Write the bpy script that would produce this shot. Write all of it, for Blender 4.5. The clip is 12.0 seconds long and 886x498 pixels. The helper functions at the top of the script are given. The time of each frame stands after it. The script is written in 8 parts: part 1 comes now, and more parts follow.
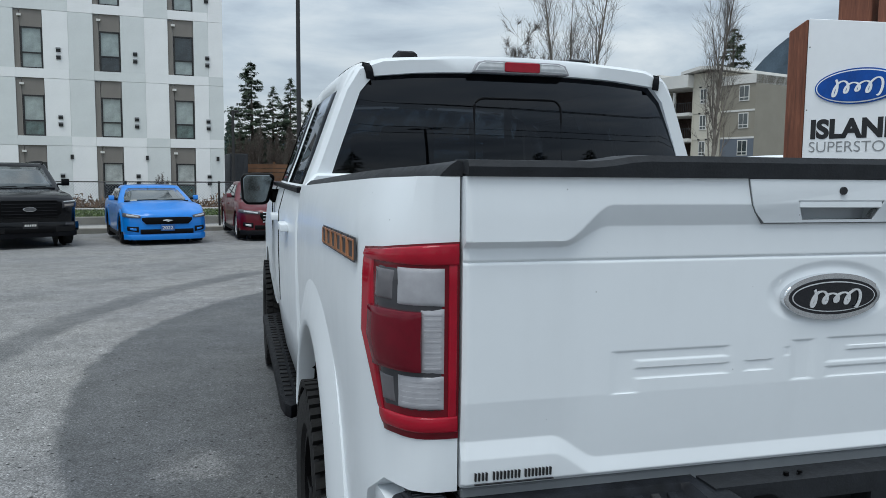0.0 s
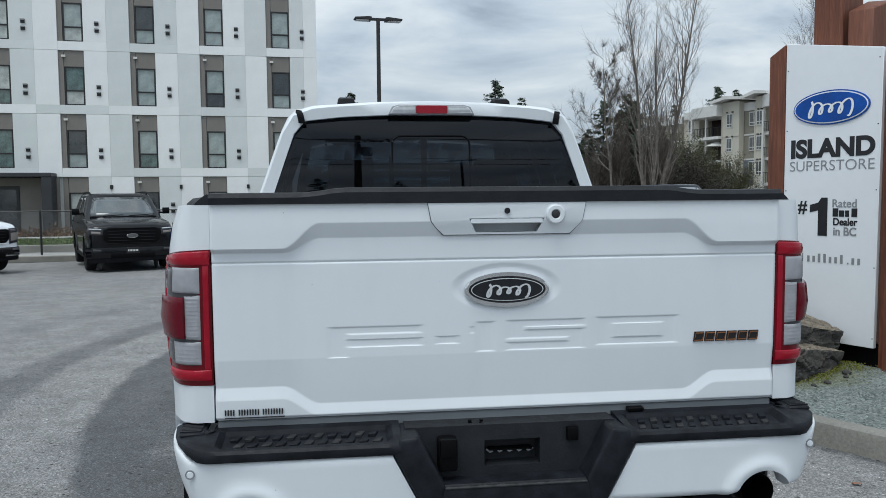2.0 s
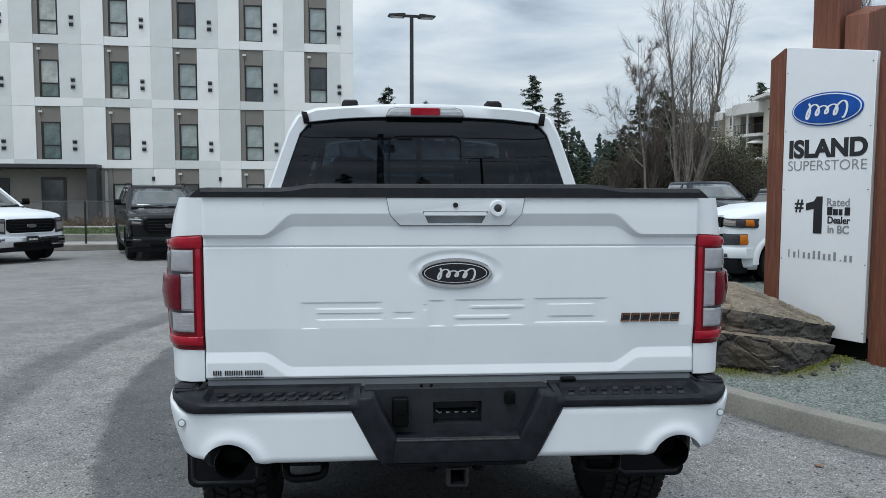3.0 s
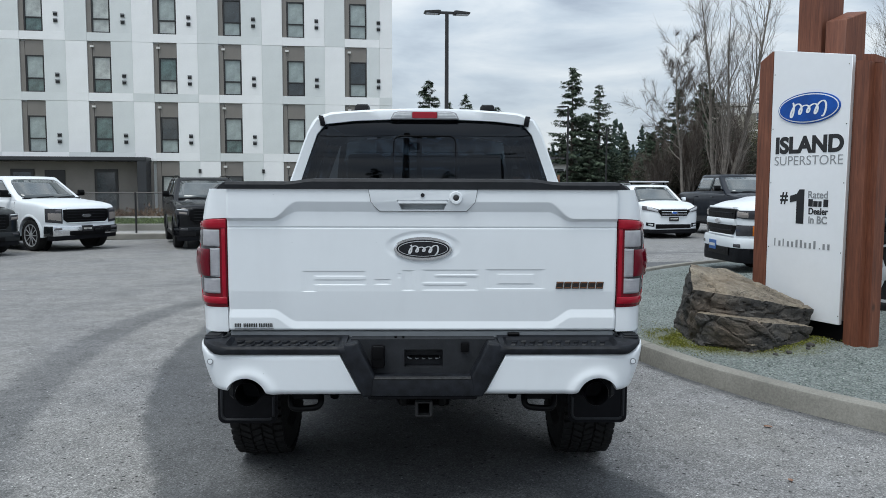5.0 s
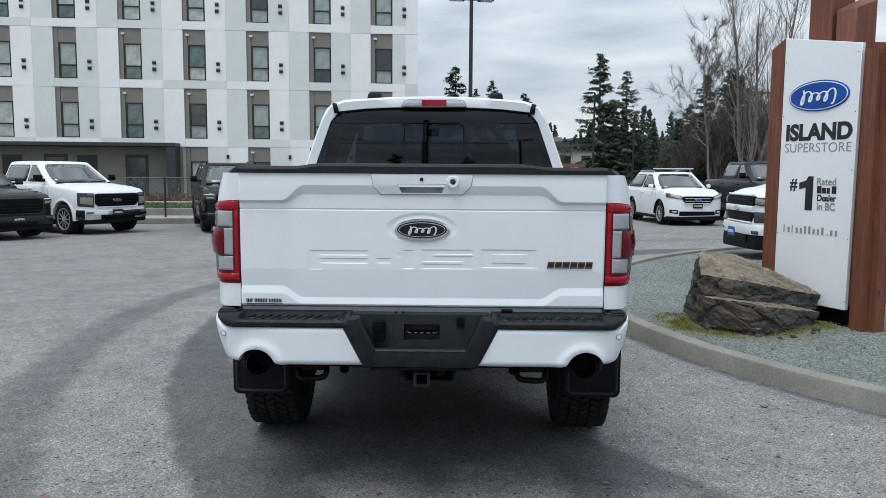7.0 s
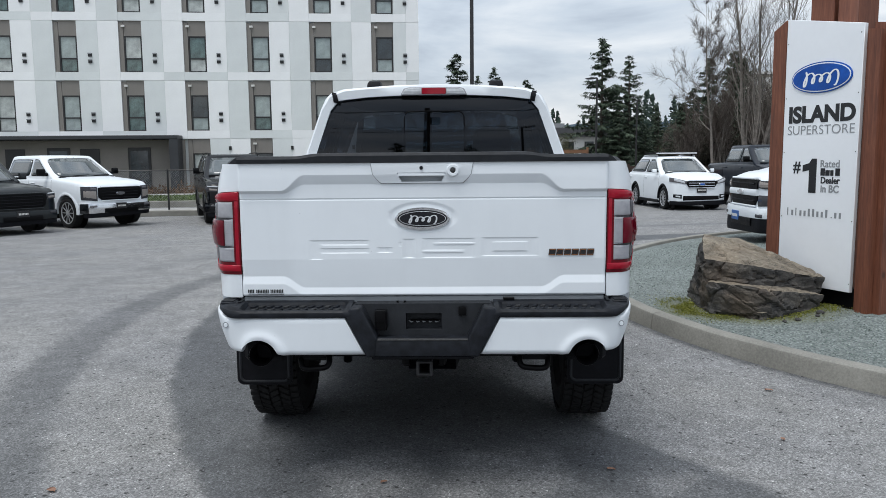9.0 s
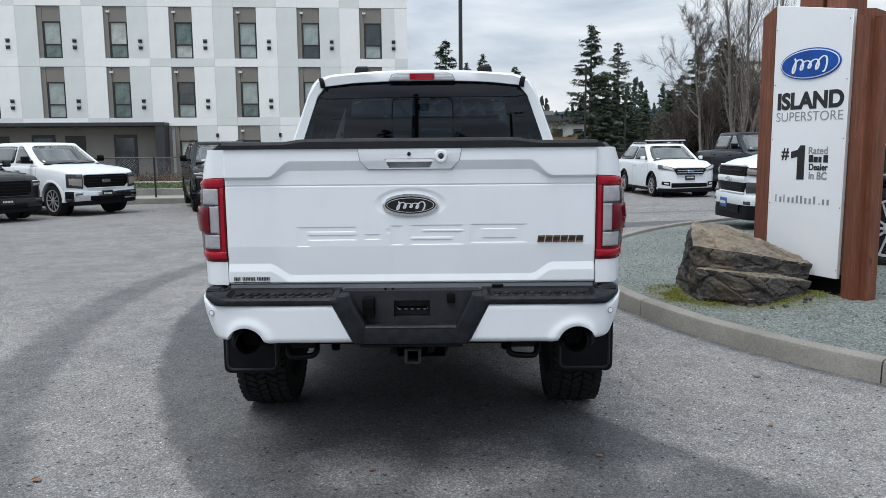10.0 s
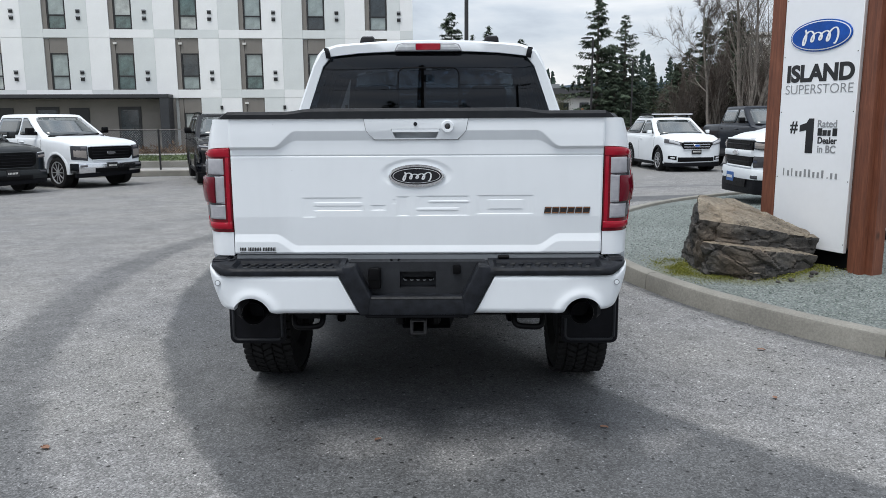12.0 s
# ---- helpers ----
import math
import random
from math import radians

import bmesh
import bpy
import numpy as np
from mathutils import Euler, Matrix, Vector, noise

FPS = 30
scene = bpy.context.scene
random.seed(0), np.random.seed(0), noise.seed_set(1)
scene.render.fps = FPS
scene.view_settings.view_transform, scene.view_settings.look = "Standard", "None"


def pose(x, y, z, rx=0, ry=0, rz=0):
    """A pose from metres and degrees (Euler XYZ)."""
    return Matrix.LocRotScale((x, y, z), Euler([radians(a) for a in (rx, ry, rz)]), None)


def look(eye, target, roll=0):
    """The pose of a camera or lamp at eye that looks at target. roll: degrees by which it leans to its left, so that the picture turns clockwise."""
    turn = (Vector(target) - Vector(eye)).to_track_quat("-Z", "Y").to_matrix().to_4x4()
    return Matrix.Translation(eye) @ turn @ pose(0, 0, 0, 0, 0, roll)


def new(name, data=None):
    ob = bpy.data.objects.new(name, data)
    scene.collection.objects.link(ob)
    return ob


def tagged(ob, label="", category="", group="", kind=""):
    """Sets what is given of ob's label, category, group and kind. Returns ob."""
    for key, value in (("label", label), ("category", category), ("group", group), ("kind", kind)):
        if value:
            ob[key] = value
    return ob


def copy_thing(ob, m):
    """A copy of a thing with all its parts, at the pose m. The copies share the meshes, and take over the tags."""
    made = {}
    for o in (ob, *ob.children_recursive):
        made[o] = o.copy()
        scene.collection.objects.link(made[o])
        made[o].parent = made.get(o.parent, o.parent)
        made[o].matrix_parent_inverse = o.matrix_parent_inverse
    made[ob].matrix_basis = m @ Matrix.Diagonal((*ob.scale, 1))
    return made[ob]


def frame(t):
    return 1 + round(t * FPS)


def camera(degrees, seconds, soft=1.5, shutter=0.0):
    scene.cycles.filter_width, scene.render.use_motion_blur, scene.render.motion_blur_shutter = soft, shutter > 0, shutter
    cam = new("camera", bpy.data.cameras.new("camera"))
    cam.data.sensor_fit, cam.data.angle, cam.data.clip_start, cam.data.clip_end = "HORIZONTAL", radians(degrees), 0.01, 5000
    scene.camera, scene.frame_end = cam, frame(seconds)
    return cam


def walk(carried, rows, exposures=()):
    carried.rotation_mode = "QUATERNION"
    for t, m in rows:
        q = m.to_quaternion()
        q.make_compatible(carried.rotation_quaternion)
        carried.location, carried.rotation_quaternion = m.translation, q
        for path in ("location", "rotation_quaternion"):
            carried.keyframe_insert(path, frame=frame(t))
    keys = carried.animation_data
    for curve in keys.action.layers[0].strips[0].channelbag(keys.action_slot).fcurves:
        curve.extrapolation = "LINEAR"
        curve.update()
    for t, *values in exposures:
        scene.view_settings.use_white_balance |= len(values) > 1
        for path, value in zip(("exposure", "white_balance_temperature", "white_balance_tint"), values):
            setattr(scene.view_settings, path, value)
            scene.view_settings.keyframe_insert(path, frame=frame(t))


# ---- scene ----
cam = camera(59.5, 12.0, soft=0.65)
PATH = [
    (0, (-1.224, -1.383, 1.512), (-0.71, 0.54, 1.319), 0.5),
    (0.5, (-1.06, -1.611, 1.523), (-0.615, 0.331, 1.351), 0.0),
    (1, (-0.92, -1.83, 1.517), (-0.547, 0.129, 1.364), -0.4),
    (1.5, (-0.681, -2.01, 1.517), (-0.377, -0.038, 1.38), -0.5),
    (2, (-0.452, -2.175, 1.524), (-0.205, -0.195, 1.39), -0.5),
    (2.5, (-0.346, -2.374, 1.521), (-0.146, -0.389, 1.382), -0.2),
    (3, (-0.233, -2.557, 1.528), (-0.083, -0.568, 1.38), 0.1),
    (5, (0.017, -3.259, 1.532), (0.058, -1.267, 1.364), 0.2),
    (5.5, (0.091, -3.355, 1.537), (0.113, -1.363, 1.362), 0.2),
    (6, (0.135, -3.43, 1.529), (0.137, -1.438, 1.346), 0.3),
    (6.5, (0.143, -3.462, 1.526), (0.129, -1.471, 1.336), 0.4),
    (7, (0.143, -3.466, 1.526), (0.115, -1.476, 1.323), 0.4),
    (9, (0.158, -3.458, 1.526), (0.119, -1.472, 1.293), -0.5),
    (9.5, (0.157, -3.444, 1.52), (0.132, -1.459, 1.274), -0.4),
    (10, (0.161, -3.43, 1.519), (0.15, -1.447, 1.254), -0.5),
    (10.5, (0.16, -3.436, 1.516), (0.16, -1.457, 1.227), -0.5),
    (11, (0.153, -3.438, 1.511), (0.154, -1.462, 1.199), -0.5),
    (11.5, (0.149, -3.434, 1.51), (0.14, -1.461, 1.182), -0.4),
    (12, (0.154, -3.423, 1.505), (0.131, -1.451, 1.174), -0.3),
]
EXPOSURES = [(0, -0.08, 6150, 4), (1.5, -0.07, 6150, 4), (3, 0.01, 6200, 5), (5.5, 0.10, 6250, 6), (9, 0.15, 6320, 8), (12, 0.28, 6450, 9)]
walk(cam, [(t, look(eye, target, roll)) for t, eye, target, roll in PATH], EXPOSURES)

# ---- world and light ----
world = bpy.data.worlds.new("overcast")
scene.world = world
world.use_nodes = True
wn, wl = world.node_tree.nodes, world.node_tree.links
wn.clear()
w_out = wn.new("ShaderNodeOutputWorld")
w_bg = wn.new("ShaderNodeBackground")
w_sky = wn.new("ShaderNodeTexSky")
w_sky.sky_type, w_sky.sun_disc = "NISHITA", False
w_sky.sun_elevation, w_sky.sun_rotation = radians(68), radians(214)
w_sky.dust_density, w_sky.air_density = 2.0, 1.0
w_co = wn.new("ShaderNodeTexCoord")
w_map = wn.new("ShaderNodeMapping")
w_map.inputs["Scale"].default_value = (1.3, 1.3, 4.6)
w_map.inputs["Rotation"].default_value = (0.10, 0.05, 0.4)
w_no = wn.new("ShaderNodeTexNoise")
w_no.inputs["Scale"].default_value, w_no.inputs["Detail"].default_value = 2.1, 7.0
w_no.inputs["Roughness"].default_value, w_no.inputs["Distortion"].default_value = 0.55, 0.35
w_ramp = wn.new("ShaderNodeValToRGB")
w_ramp.color_ramp.elements[0].position, w_ramp.color_ramp.elements[0].color = 0.35, (0.42, 0.47, 0.56, 1)
w_ramp.color_ramp.elements[1].position, w_ramp.color_ramp.elements[1].color = 0.64, (0.98, 0.99, 1.01, 1)
w_el = w_ramp.color_ramp.elements.new(0.48)
w_el.color = (0.66, 0.72, 0.80, 1)
w_skyg = wn.new("ShaderNodeMix")
w_skyg.data_type, w_skyg.blend_type = "RGBA", "MULTIPLY"
w_skyg.inputs[0].default_value = 1.0
w_skyg.inputs[7].default_value = (0.10, 0.10, 0.10, 1)
w_mix = wn.new("ShaderNodeMix")
w_mix.data_type = "RGBA"
w_mix.inputs[0].default_value = 0.88
wl.new(w_co.outputs["Generated"], w_map.inputs["Vector"])
wl.new(w_map.outputs[0], w_no.inputs["Vector"])
wl.new(w_no.outputs[0], w_ramp.inputs[0])
wl.new(w_sky.outputs[0], w_skyg.inputs[6])
wl.new(w_skyg.outputs[2], w_mix.inputs[6])
wl.new(w_ramp.outputs[0], w_mix.inputs[7])
# an overcast sky is brighter overhead than at the horizon
w_sep = wn.new("ShaderNodeSeparateXYZ")
wl.new(w_co.outputs["Generated"], w_sep.inputs[0])
w_up = wn.new("ShaderNodeMapRange")
w_up.inputs["From Min"].default_value, w_up.inputs["From Max"].default_value = 0.0, 0.9
w_up.inputs["To Min"].default_value, w_up.inputs["To Max"].default_value = 0.74, 1.42
wl.new(w_sep.outputs[2], w_up.inputs["Value"])
w_gain = wn.new("ShaderNodeVectorMath")
w_gain.operation = "SCALE"
wl.new(w_mix.outputs[2], w_gain.inputs[0])
wl.new(w_up.outputs[0], w_gain.inputs["Scale"])
wl.new(w_gain.outputs[0], w_bg.inputs[0])
w_bg.inputs[1].default_value = 1.07
wl.new(w_bg.outputs[0], w_out.inputs[0])

sun = new("sun", bpy.data.lights.new("sun", "SUN"))
sun.data.energy, sun.data.angle, sun.data.color = 1.65, radians(28), (1.0, 0.97, 0.93)
sun.matrix_world = look((-2.0, -3.0, 9.0), (0, 0, 0))


# ---- materials ----
class Nodes:
    """A small helper that chains nodes of one material."""

    def __init__(self, name):
        self.mat = bpy.data.materials.new(name)
        self.mat.use_nodes = True
        self.n, self.l = self.mat.node_tree.nodes, self.mat.node_tree.links
        self.bsdf = self.n["Principled BSDF"]
        self.out = self.n["Material Output"]
        self.co = None

    def coord(self, scale=(1, 1, 1)):
        if self.co is None:
            self.co = self.n.new("ShaderNodeTexCoord")
        m = self.n.new("ShaderNodeMapping")
        m.inputs["Scale"].default_value = scale
        self.l.new(self.co.outputs["Object"], m.inputs["Vector"])
        return m.outputs[0]

    def noise(self, scale, detail=4.0, rough=0.55, stretch=(1, 1, 1), dist=0.0):
        t = self.n.new("ShaderNodeTexNoise")
        t.inputs["Scale"].default_value, t.inputs["Detail"].default_value = scale, detail
        t.inputs["Roughness"].default_value, t.inputs["Distortion"].default_value = rough, dist
        self.l.new(self.coord(stretch), t.inputs["Vector"])
        return t.outputs[0]

    def cells(self, scale, stretch=(1, 1, 1), out=0):
        t = self.n.new("ShaderNodeTexVoronoi")
        t.inputs["Scale"].default_value = scale
        self.l.new(self.coord(stretch), t.inputs["Vector"])
        return t.outputs[out]

    def ramp(self, fac, stops):
        r = self.n.new("ShaderNodeValToRGB")
        e = r.color_ramp.elements
        while len(e) < len(stops):
            e.new(0.5)
        for el, (p, c) in zip(e, stops):
            el.position = p
            el.color = (*c, 1) if hasattr(c, "__len__") else (c, c, c, 1)
        self.l.new(fac, r.inputs[0])
        return r.outputs[0]

    def mix(self, fac, a, b, mode="MIX"):
        m = self.n.new("ShaderNodeMix")
        m.data_type, m.blend_type = "RGBA", mode
        for i, v in ((0, fac), (6, a), (7, b)):
            if hasattr(v, "is_output"):
                self.l.new(v, m.inputs[i])
            elif i == 0:
                m.inputs[i].default_value = v
            else:
                m.inputs[i].default_value = (*v, 1)
        return m.outputs[2]

    def math(self, op, a, b=0.0, c=0.0):
        m = self.n.new("ShaderNodeMath")
        m.operation = op
        for i, v in enumerate((a, b, c)):
            if hasattr(v, "is_output"):
                self.l.new(v, m.inputs[i])
            else:
                m.inputs[i].default_value = v
        return m.outputs[0]

    def smooth(self, v, lo, hi):
        m = self.n.new("ShaderNodeMapRange")
        m.interpolation_type = "SMOOTHSTEP"
        m.inputs["From Min"].default_value, m.inputs["From Max"].default_value = lo, hi
        self.l.new(v, m.inputs["Value"])
        return m.outputs[0]

    def set(self, key, v):
        s = self.bsdf.inputs[key]
        if hasattr(v, "is_output"):
            self.l.new(v, s)
        elif hasattr(v, "__len__"):
            s.default_value = (*v, 1) if len(v) == 3 and len(s.default_value) == 4 else v
        else:
            s.default_value = v

    def bump(self, h, strength=0.3, dist=0.01):
        b = self.n.new("ShaderNodeBump")
        b.inputs["Strength"].default_value, b.inputs["Distance"].default_value = strength, dist
        self.l.new(h, b.inputs["Height"])
        self.l.new(b.outputs[0], self.bsdf.inputs["Normal"])


def plain(name, col, rough=0.5, metal=0.0, var=0.12, scale=9.0, bump=0.0, coat=0.0, spec=0.5):
    """Base colour with mottling at two scales and a little relief."""
    k = Nodes(name)
    lo = tuple(c * (1 - var) for c in col)
    hi = tuple(min(1, c * (1 + var)) for c in col)
    big = k.ramp(k.noise(scale, 5), [(0.3, lo), (0.7, hi)])
    fine = k.ramp(k.noise(scale * 14, 3), [(0.3, 1 - var * 0.6), (0.7, 1.0)])
    k.set("Base Color", k.mix(1.0, big, fine, "MULTIPLY"))
    k.set("Roughness", k.ramp(k.noise(scale * 3, 3), [(0.3, max(0.02, rough - 0.06)), (0.7, min(1, rough + 0.08))]))
    k.set("Metallic", metal)
    k.set("Specular IOR Level", spec)
    if coat:
        k.set("Coat Weight", coat)
        k.set("Coat Roughness", 0.04)
    if bump:
        k.bump(k.noise(scale * 10, 4), bump, 0.004)
    return k.mat


def paint(name, col, dirt=0.06, metal=0.0, coat=0.55, spec=0.4):
    """Car paint under a clear coat, with faint film of road dirt and dried drops."""
    k = Nodes(name)
    film = k.ramp(k.noise(2.3, 5, 0.6), [(0.35, 1.0), (0.75, 1.0 - dirt)])
    spots = k.ramp(k.cells(15), [(0.014, 1.0 - min(0.6, dirt * 9.0)), (0.030, 1.0)])
    rows = k.ramp(k.noise(9.0, 4, 0.65, (1.0, 1.0, 0.16)), [(0.5, 1.0), (0.75, 1.0 - dirt * 0.5)])
    c = k.mix(1.0, k.mix(1.0, col, film, "MULTIPLY"), k.mix(1.0, spots, rows, "MULTIPLY"), "MULTIPLY")
    k.set("Base Color", c)
    k.set("Metallic", metal)
    k.set("Roughness", k.ramp(k.noise(6, 4), [(0.3, 0.28), (0.7, 0.42)]))
    k.set("Coat Weight", coat)
    k.set("Specular IOR Level", spec)
    k.set("Coat Roughness", k.ramp(k.noise(18, 4), [(0.4, 0.08), (0.75, 0.22)]))
    return k.mat


def asphalt_material():
    k = Nodes("asphalt")
    # pale dry binder with stones, and a wet lane left by turning wheels
    stone = k.ramp(k.cells(125, out=1), [(0.0, 0.050), (0.5, 0.100), (0.86, 0.165), (0.95, 0.23), (0.98, 0.42), (1.0, 0.55)])
    fine = k.ramp(k.noise(260, 3, 0.7), [(0.32, 0.58), (0.7, 1.22)])
    big = k.ramp(k.noise(0.55, 6, 0.6), [(0.3, (0.92, 0.92, 0.94)), (0.7, (1.16, 1.14, 1.10))])
    patch = k.ramp(k.noise(2.6, 5, 0.62), [(0.35, 0.86), (0.66, 1.1)])
    dry = k.mix(1.0, k.mix(1.0, stone, fine, "MULTIPLY"), k.mix(1.0, big, patch, "MULTIPLY"), "MULTIPLY")
    pits = k.mix(1.0, k.ramp(k.cells(13), [(0.09, 0.18), (0.16, 1.0)]), k.ramp(k.cells(27), [(0.09, 0.38), (0.17, 1.0)]), "MULTIPLY")
    chips = k.ramp(k.cells(17.3, (1.0, 1.07, 1.0)), [(0.045, 3.0), (0.075, 1.0)])
    pits = k.mix(1.0, pits, chips, "MULTIPLY")
    scrubbed = k.ramp(k.noise(7.5, 7, 0.7, (1, 1, 1), 0.8), [(0.34, 0.82), (0.62, 1.07)])
    dry = k.mix(1.0, k.mix(1.0, dry, pits, "MULTIPLY"), scrubbed, "MULTIPLY")
    dry = k.mix(1.0, dry, (2.22, 2.22, 2.22), "MULTIPLY")
    pos = k.coord()
    sub = k.n.new("ShaderNodeVectorMath")
    sub.operation = "SUBTRACT"
    sub.inputs[1].default_value = (7.32, 4.85, 0)
    k.l.new(pos, sub.inputs[0])
    ln = k.n.new("ShaderNodeVectorMath")
    ln.operation = "LENGTH"
    k.l.new(sub.outputs[0], ln.inputs[0])
    wob = k.math("MULTIPLY_ADD", k.noise(3.1, 6, 0.68), 0.20, -0.10)
    r = k.math("ADD", ln.outputs["Value"], wob)
    parts_xyz = k.n.new("ShaderNodeSeparateXYZ")
    k.l.new(pos, parts_xyz.inputs[0])
    far = k.math("MAXIMUM", k.math("SUBTRACT", parts_xyz.outputs[1], 4.5), 0.0)
    outer = k.math("MULTIPLY_ADD", k.math("MULTIPLY", far, far), 0.0195, r)
    lane = k.math("MULTIPLY", k.smooth(r, 7.47, 7.58), k.math("SUBTRACT", 1.0, k.smooth(outer, 9.62, 9.72)))
    ring = k.math("MULTIPLY", k.smooth(r, 10.24, 10.40), k.math("SUBTRACT", 1.0, k.smooth(r, 10.62, 10.84)))
    ring = k.math("MULTIPLY", ring, k.ramp(k.noise(1.1, 4), [(0.3, 0.45), (0.6, 0.85)]))
    ring2 = k.math("MULTIPLY", k.smooth(r, 11.6, 11.9), k.math("SUBTRACT", 1.0, k.smooth(r, 12.0, 12.5)))
    ring2 = k.math("MULTIPLY", ring2, k.ramp(k.noise(0.8, 4), [(0.4, 0.0), (0.65, 0.4)]))
    # spots that have begun to dry, with ragged rims
    ragged = k.noise(4.5, 6, 0.7)
    dried = None
    for px, py, pr in ((-0.27, 0.16, 0.30), (0.40, 0.20, 0.33), (0.20, -0.10, 0.22), (1.17, 0.06, 0.15), (-1.45, 2.7, 0.22), (0.3, 2.2, 0.4)):
        off = k.n.new("ShaderNodeVectorMath")
        off.operation = "DISTANCE"
        off.inputs[1].default_value = (px, py, 0)
        k.l.new(pos, off.inputs[0])
        d = k.math("MULTIPLY_ADD", ragged, 0.62, k.math("SUBTRACT", off.outputs["Value"], pr + 0.31))
        spot = k.math("SUBTRACT", 1.0, k.smooth(d, -0.14, 0.07))
        dried = spot if dried is None else k.math("MAXIMUM", dried, spot)
    lane = k.math("MULTIPLY", lane, k.math("MULTIPLY_ADD", dried, -0.62, 1.0))
    # damp dirt gathered along the foot of the kerb
    foot = k.math("MULTIPLY", k.math("SUBTRACT", 1.0, k.smooth(ln.outputs["Value"], 5.69, 5.76)), k.ramp(k.noise(7.0, 4), [(0.3, 0.4), (0.6, 1.0)]))
    wet = k.math("MINIMUM", k.math("MAXIMUM", k.math("MAXIMUM", lane, foot), k.math("MAXIMUM", ring, ring2)), 1.0)
    k.set("Base Color", k.mix(wet, dry, k.mix(1.0, dry, (0.445, 0.46, 0.48), "MULTIPLY")))
    k.set("Roughness", k.math("MULTIPLY_ADD", wet, -0.22, 0.88))
    k.set("Specular IOR Level", 0.35)
    k.bump(k.mix(0.5, k.cells(95), k.noise(160, 3)), 0.4, 0.005)
    return k.mat


def concrete_material(name, col, joints=False):
    k = Nodes(name)
    a = k.ramp(k.noise(1.7, 6, 0.62), [(0.3, tuple(c * 0.72 for c in col)), (0.7, tuple(c * 1.12 for c in col))])
    b = k.ramp(k.noise(60, 4, 0.7), [(0.3, 0.72), (0.68, 1.08)])
    pits = k.ramp(k.cells(70), [(0.02, 0.55), (0.10, 1.0)])
    k.set("Base Color", k.mix(1.0, k.mix(1.0, a, b, "MULTIPLY"), pits, "MULTIPLY"))
    k.set("Roughness", 0.9)
    k.bump(k.noise(90, 4), 0.4, 0.004)
    return k.mat


def timber_material():
    k = Nodes("stained_timber")
    g = k.ramp(k.noise(5, 6, 0.65, (9, 9, 0.55), 0.6), [(0.25, (0.085, 0.026, 0.014)), (0.55, (0.18, 0.060, 0.030)), (0.8, (0.27, 0.100, 0.052))])
    f = k.ramp(k.noise(40, 4, 0.6, (6, 6, 0.25)), [(0.3, 0.75), (0.7, 1.1)])
    knots = k.ramp(k.cells(2.2, (1.6, 1.6, 0.9)), [(0.03, 0.35), (0.10, 1.0)])
    k.set("Base Color", k.mix(1.0, k.mix(1.0, g, f, "MULTIPLY"), knots, "MULTIPLY"))
    k.set("Roughness", 0.62)
    k.bump(k.noise(30, 4, 0.6, (6, 6, 0.3)), 0.3, 0.004)
    return k.mat


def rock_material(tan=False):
    k = Nodes("tan_rock_top" if tan else "broken_rock")
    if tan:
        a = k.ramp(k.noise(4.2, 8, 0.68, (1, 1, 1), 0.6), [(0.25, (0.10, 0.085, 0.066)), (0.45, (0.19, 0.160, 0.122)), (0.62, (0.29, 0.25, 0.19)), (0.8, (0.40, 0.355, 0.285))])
    else:
        a = k.ramp(k.noise(3.6, 8, 0.7, (1, 1, 1.9), 0.9), [(0.25, (0.022, 0.022, 0.024)), (0.48, (0.062, 0.059, 0.056)), (0.62, (0.115, 0.104, 0.092)), (0.8, (0.21, 0.19, 0.165))])
    b = k.ramp(k.noise(48, 6, 0.7), [(0.3, 0.6), (0.7, 1.2)])
    rust = k.smooth(k.noise(2.1, 4), 0.52, 0.72)
    c = k.mix(k.math("MULTIPLY", rust, 0.28), a, (0.23, 0.155, 0.09))
    cracks = k.ramp(k.noise(4.2, 3, 0.5, (1, 1, 2.6), 1.4), [(0.485, 1.0), (0.5, 0.35), (0.515, 1.0)])
    k.set("Base Color", k.mix(1.0, k.mix(1.0, c, b, "MULTIPLY"), cracks, "MULTIPLY"))
    k.set("Roughness", 0.86)
    k.bump(k.noise(14, 8, 0.7), 0.7, 0.03)
    return k.mat


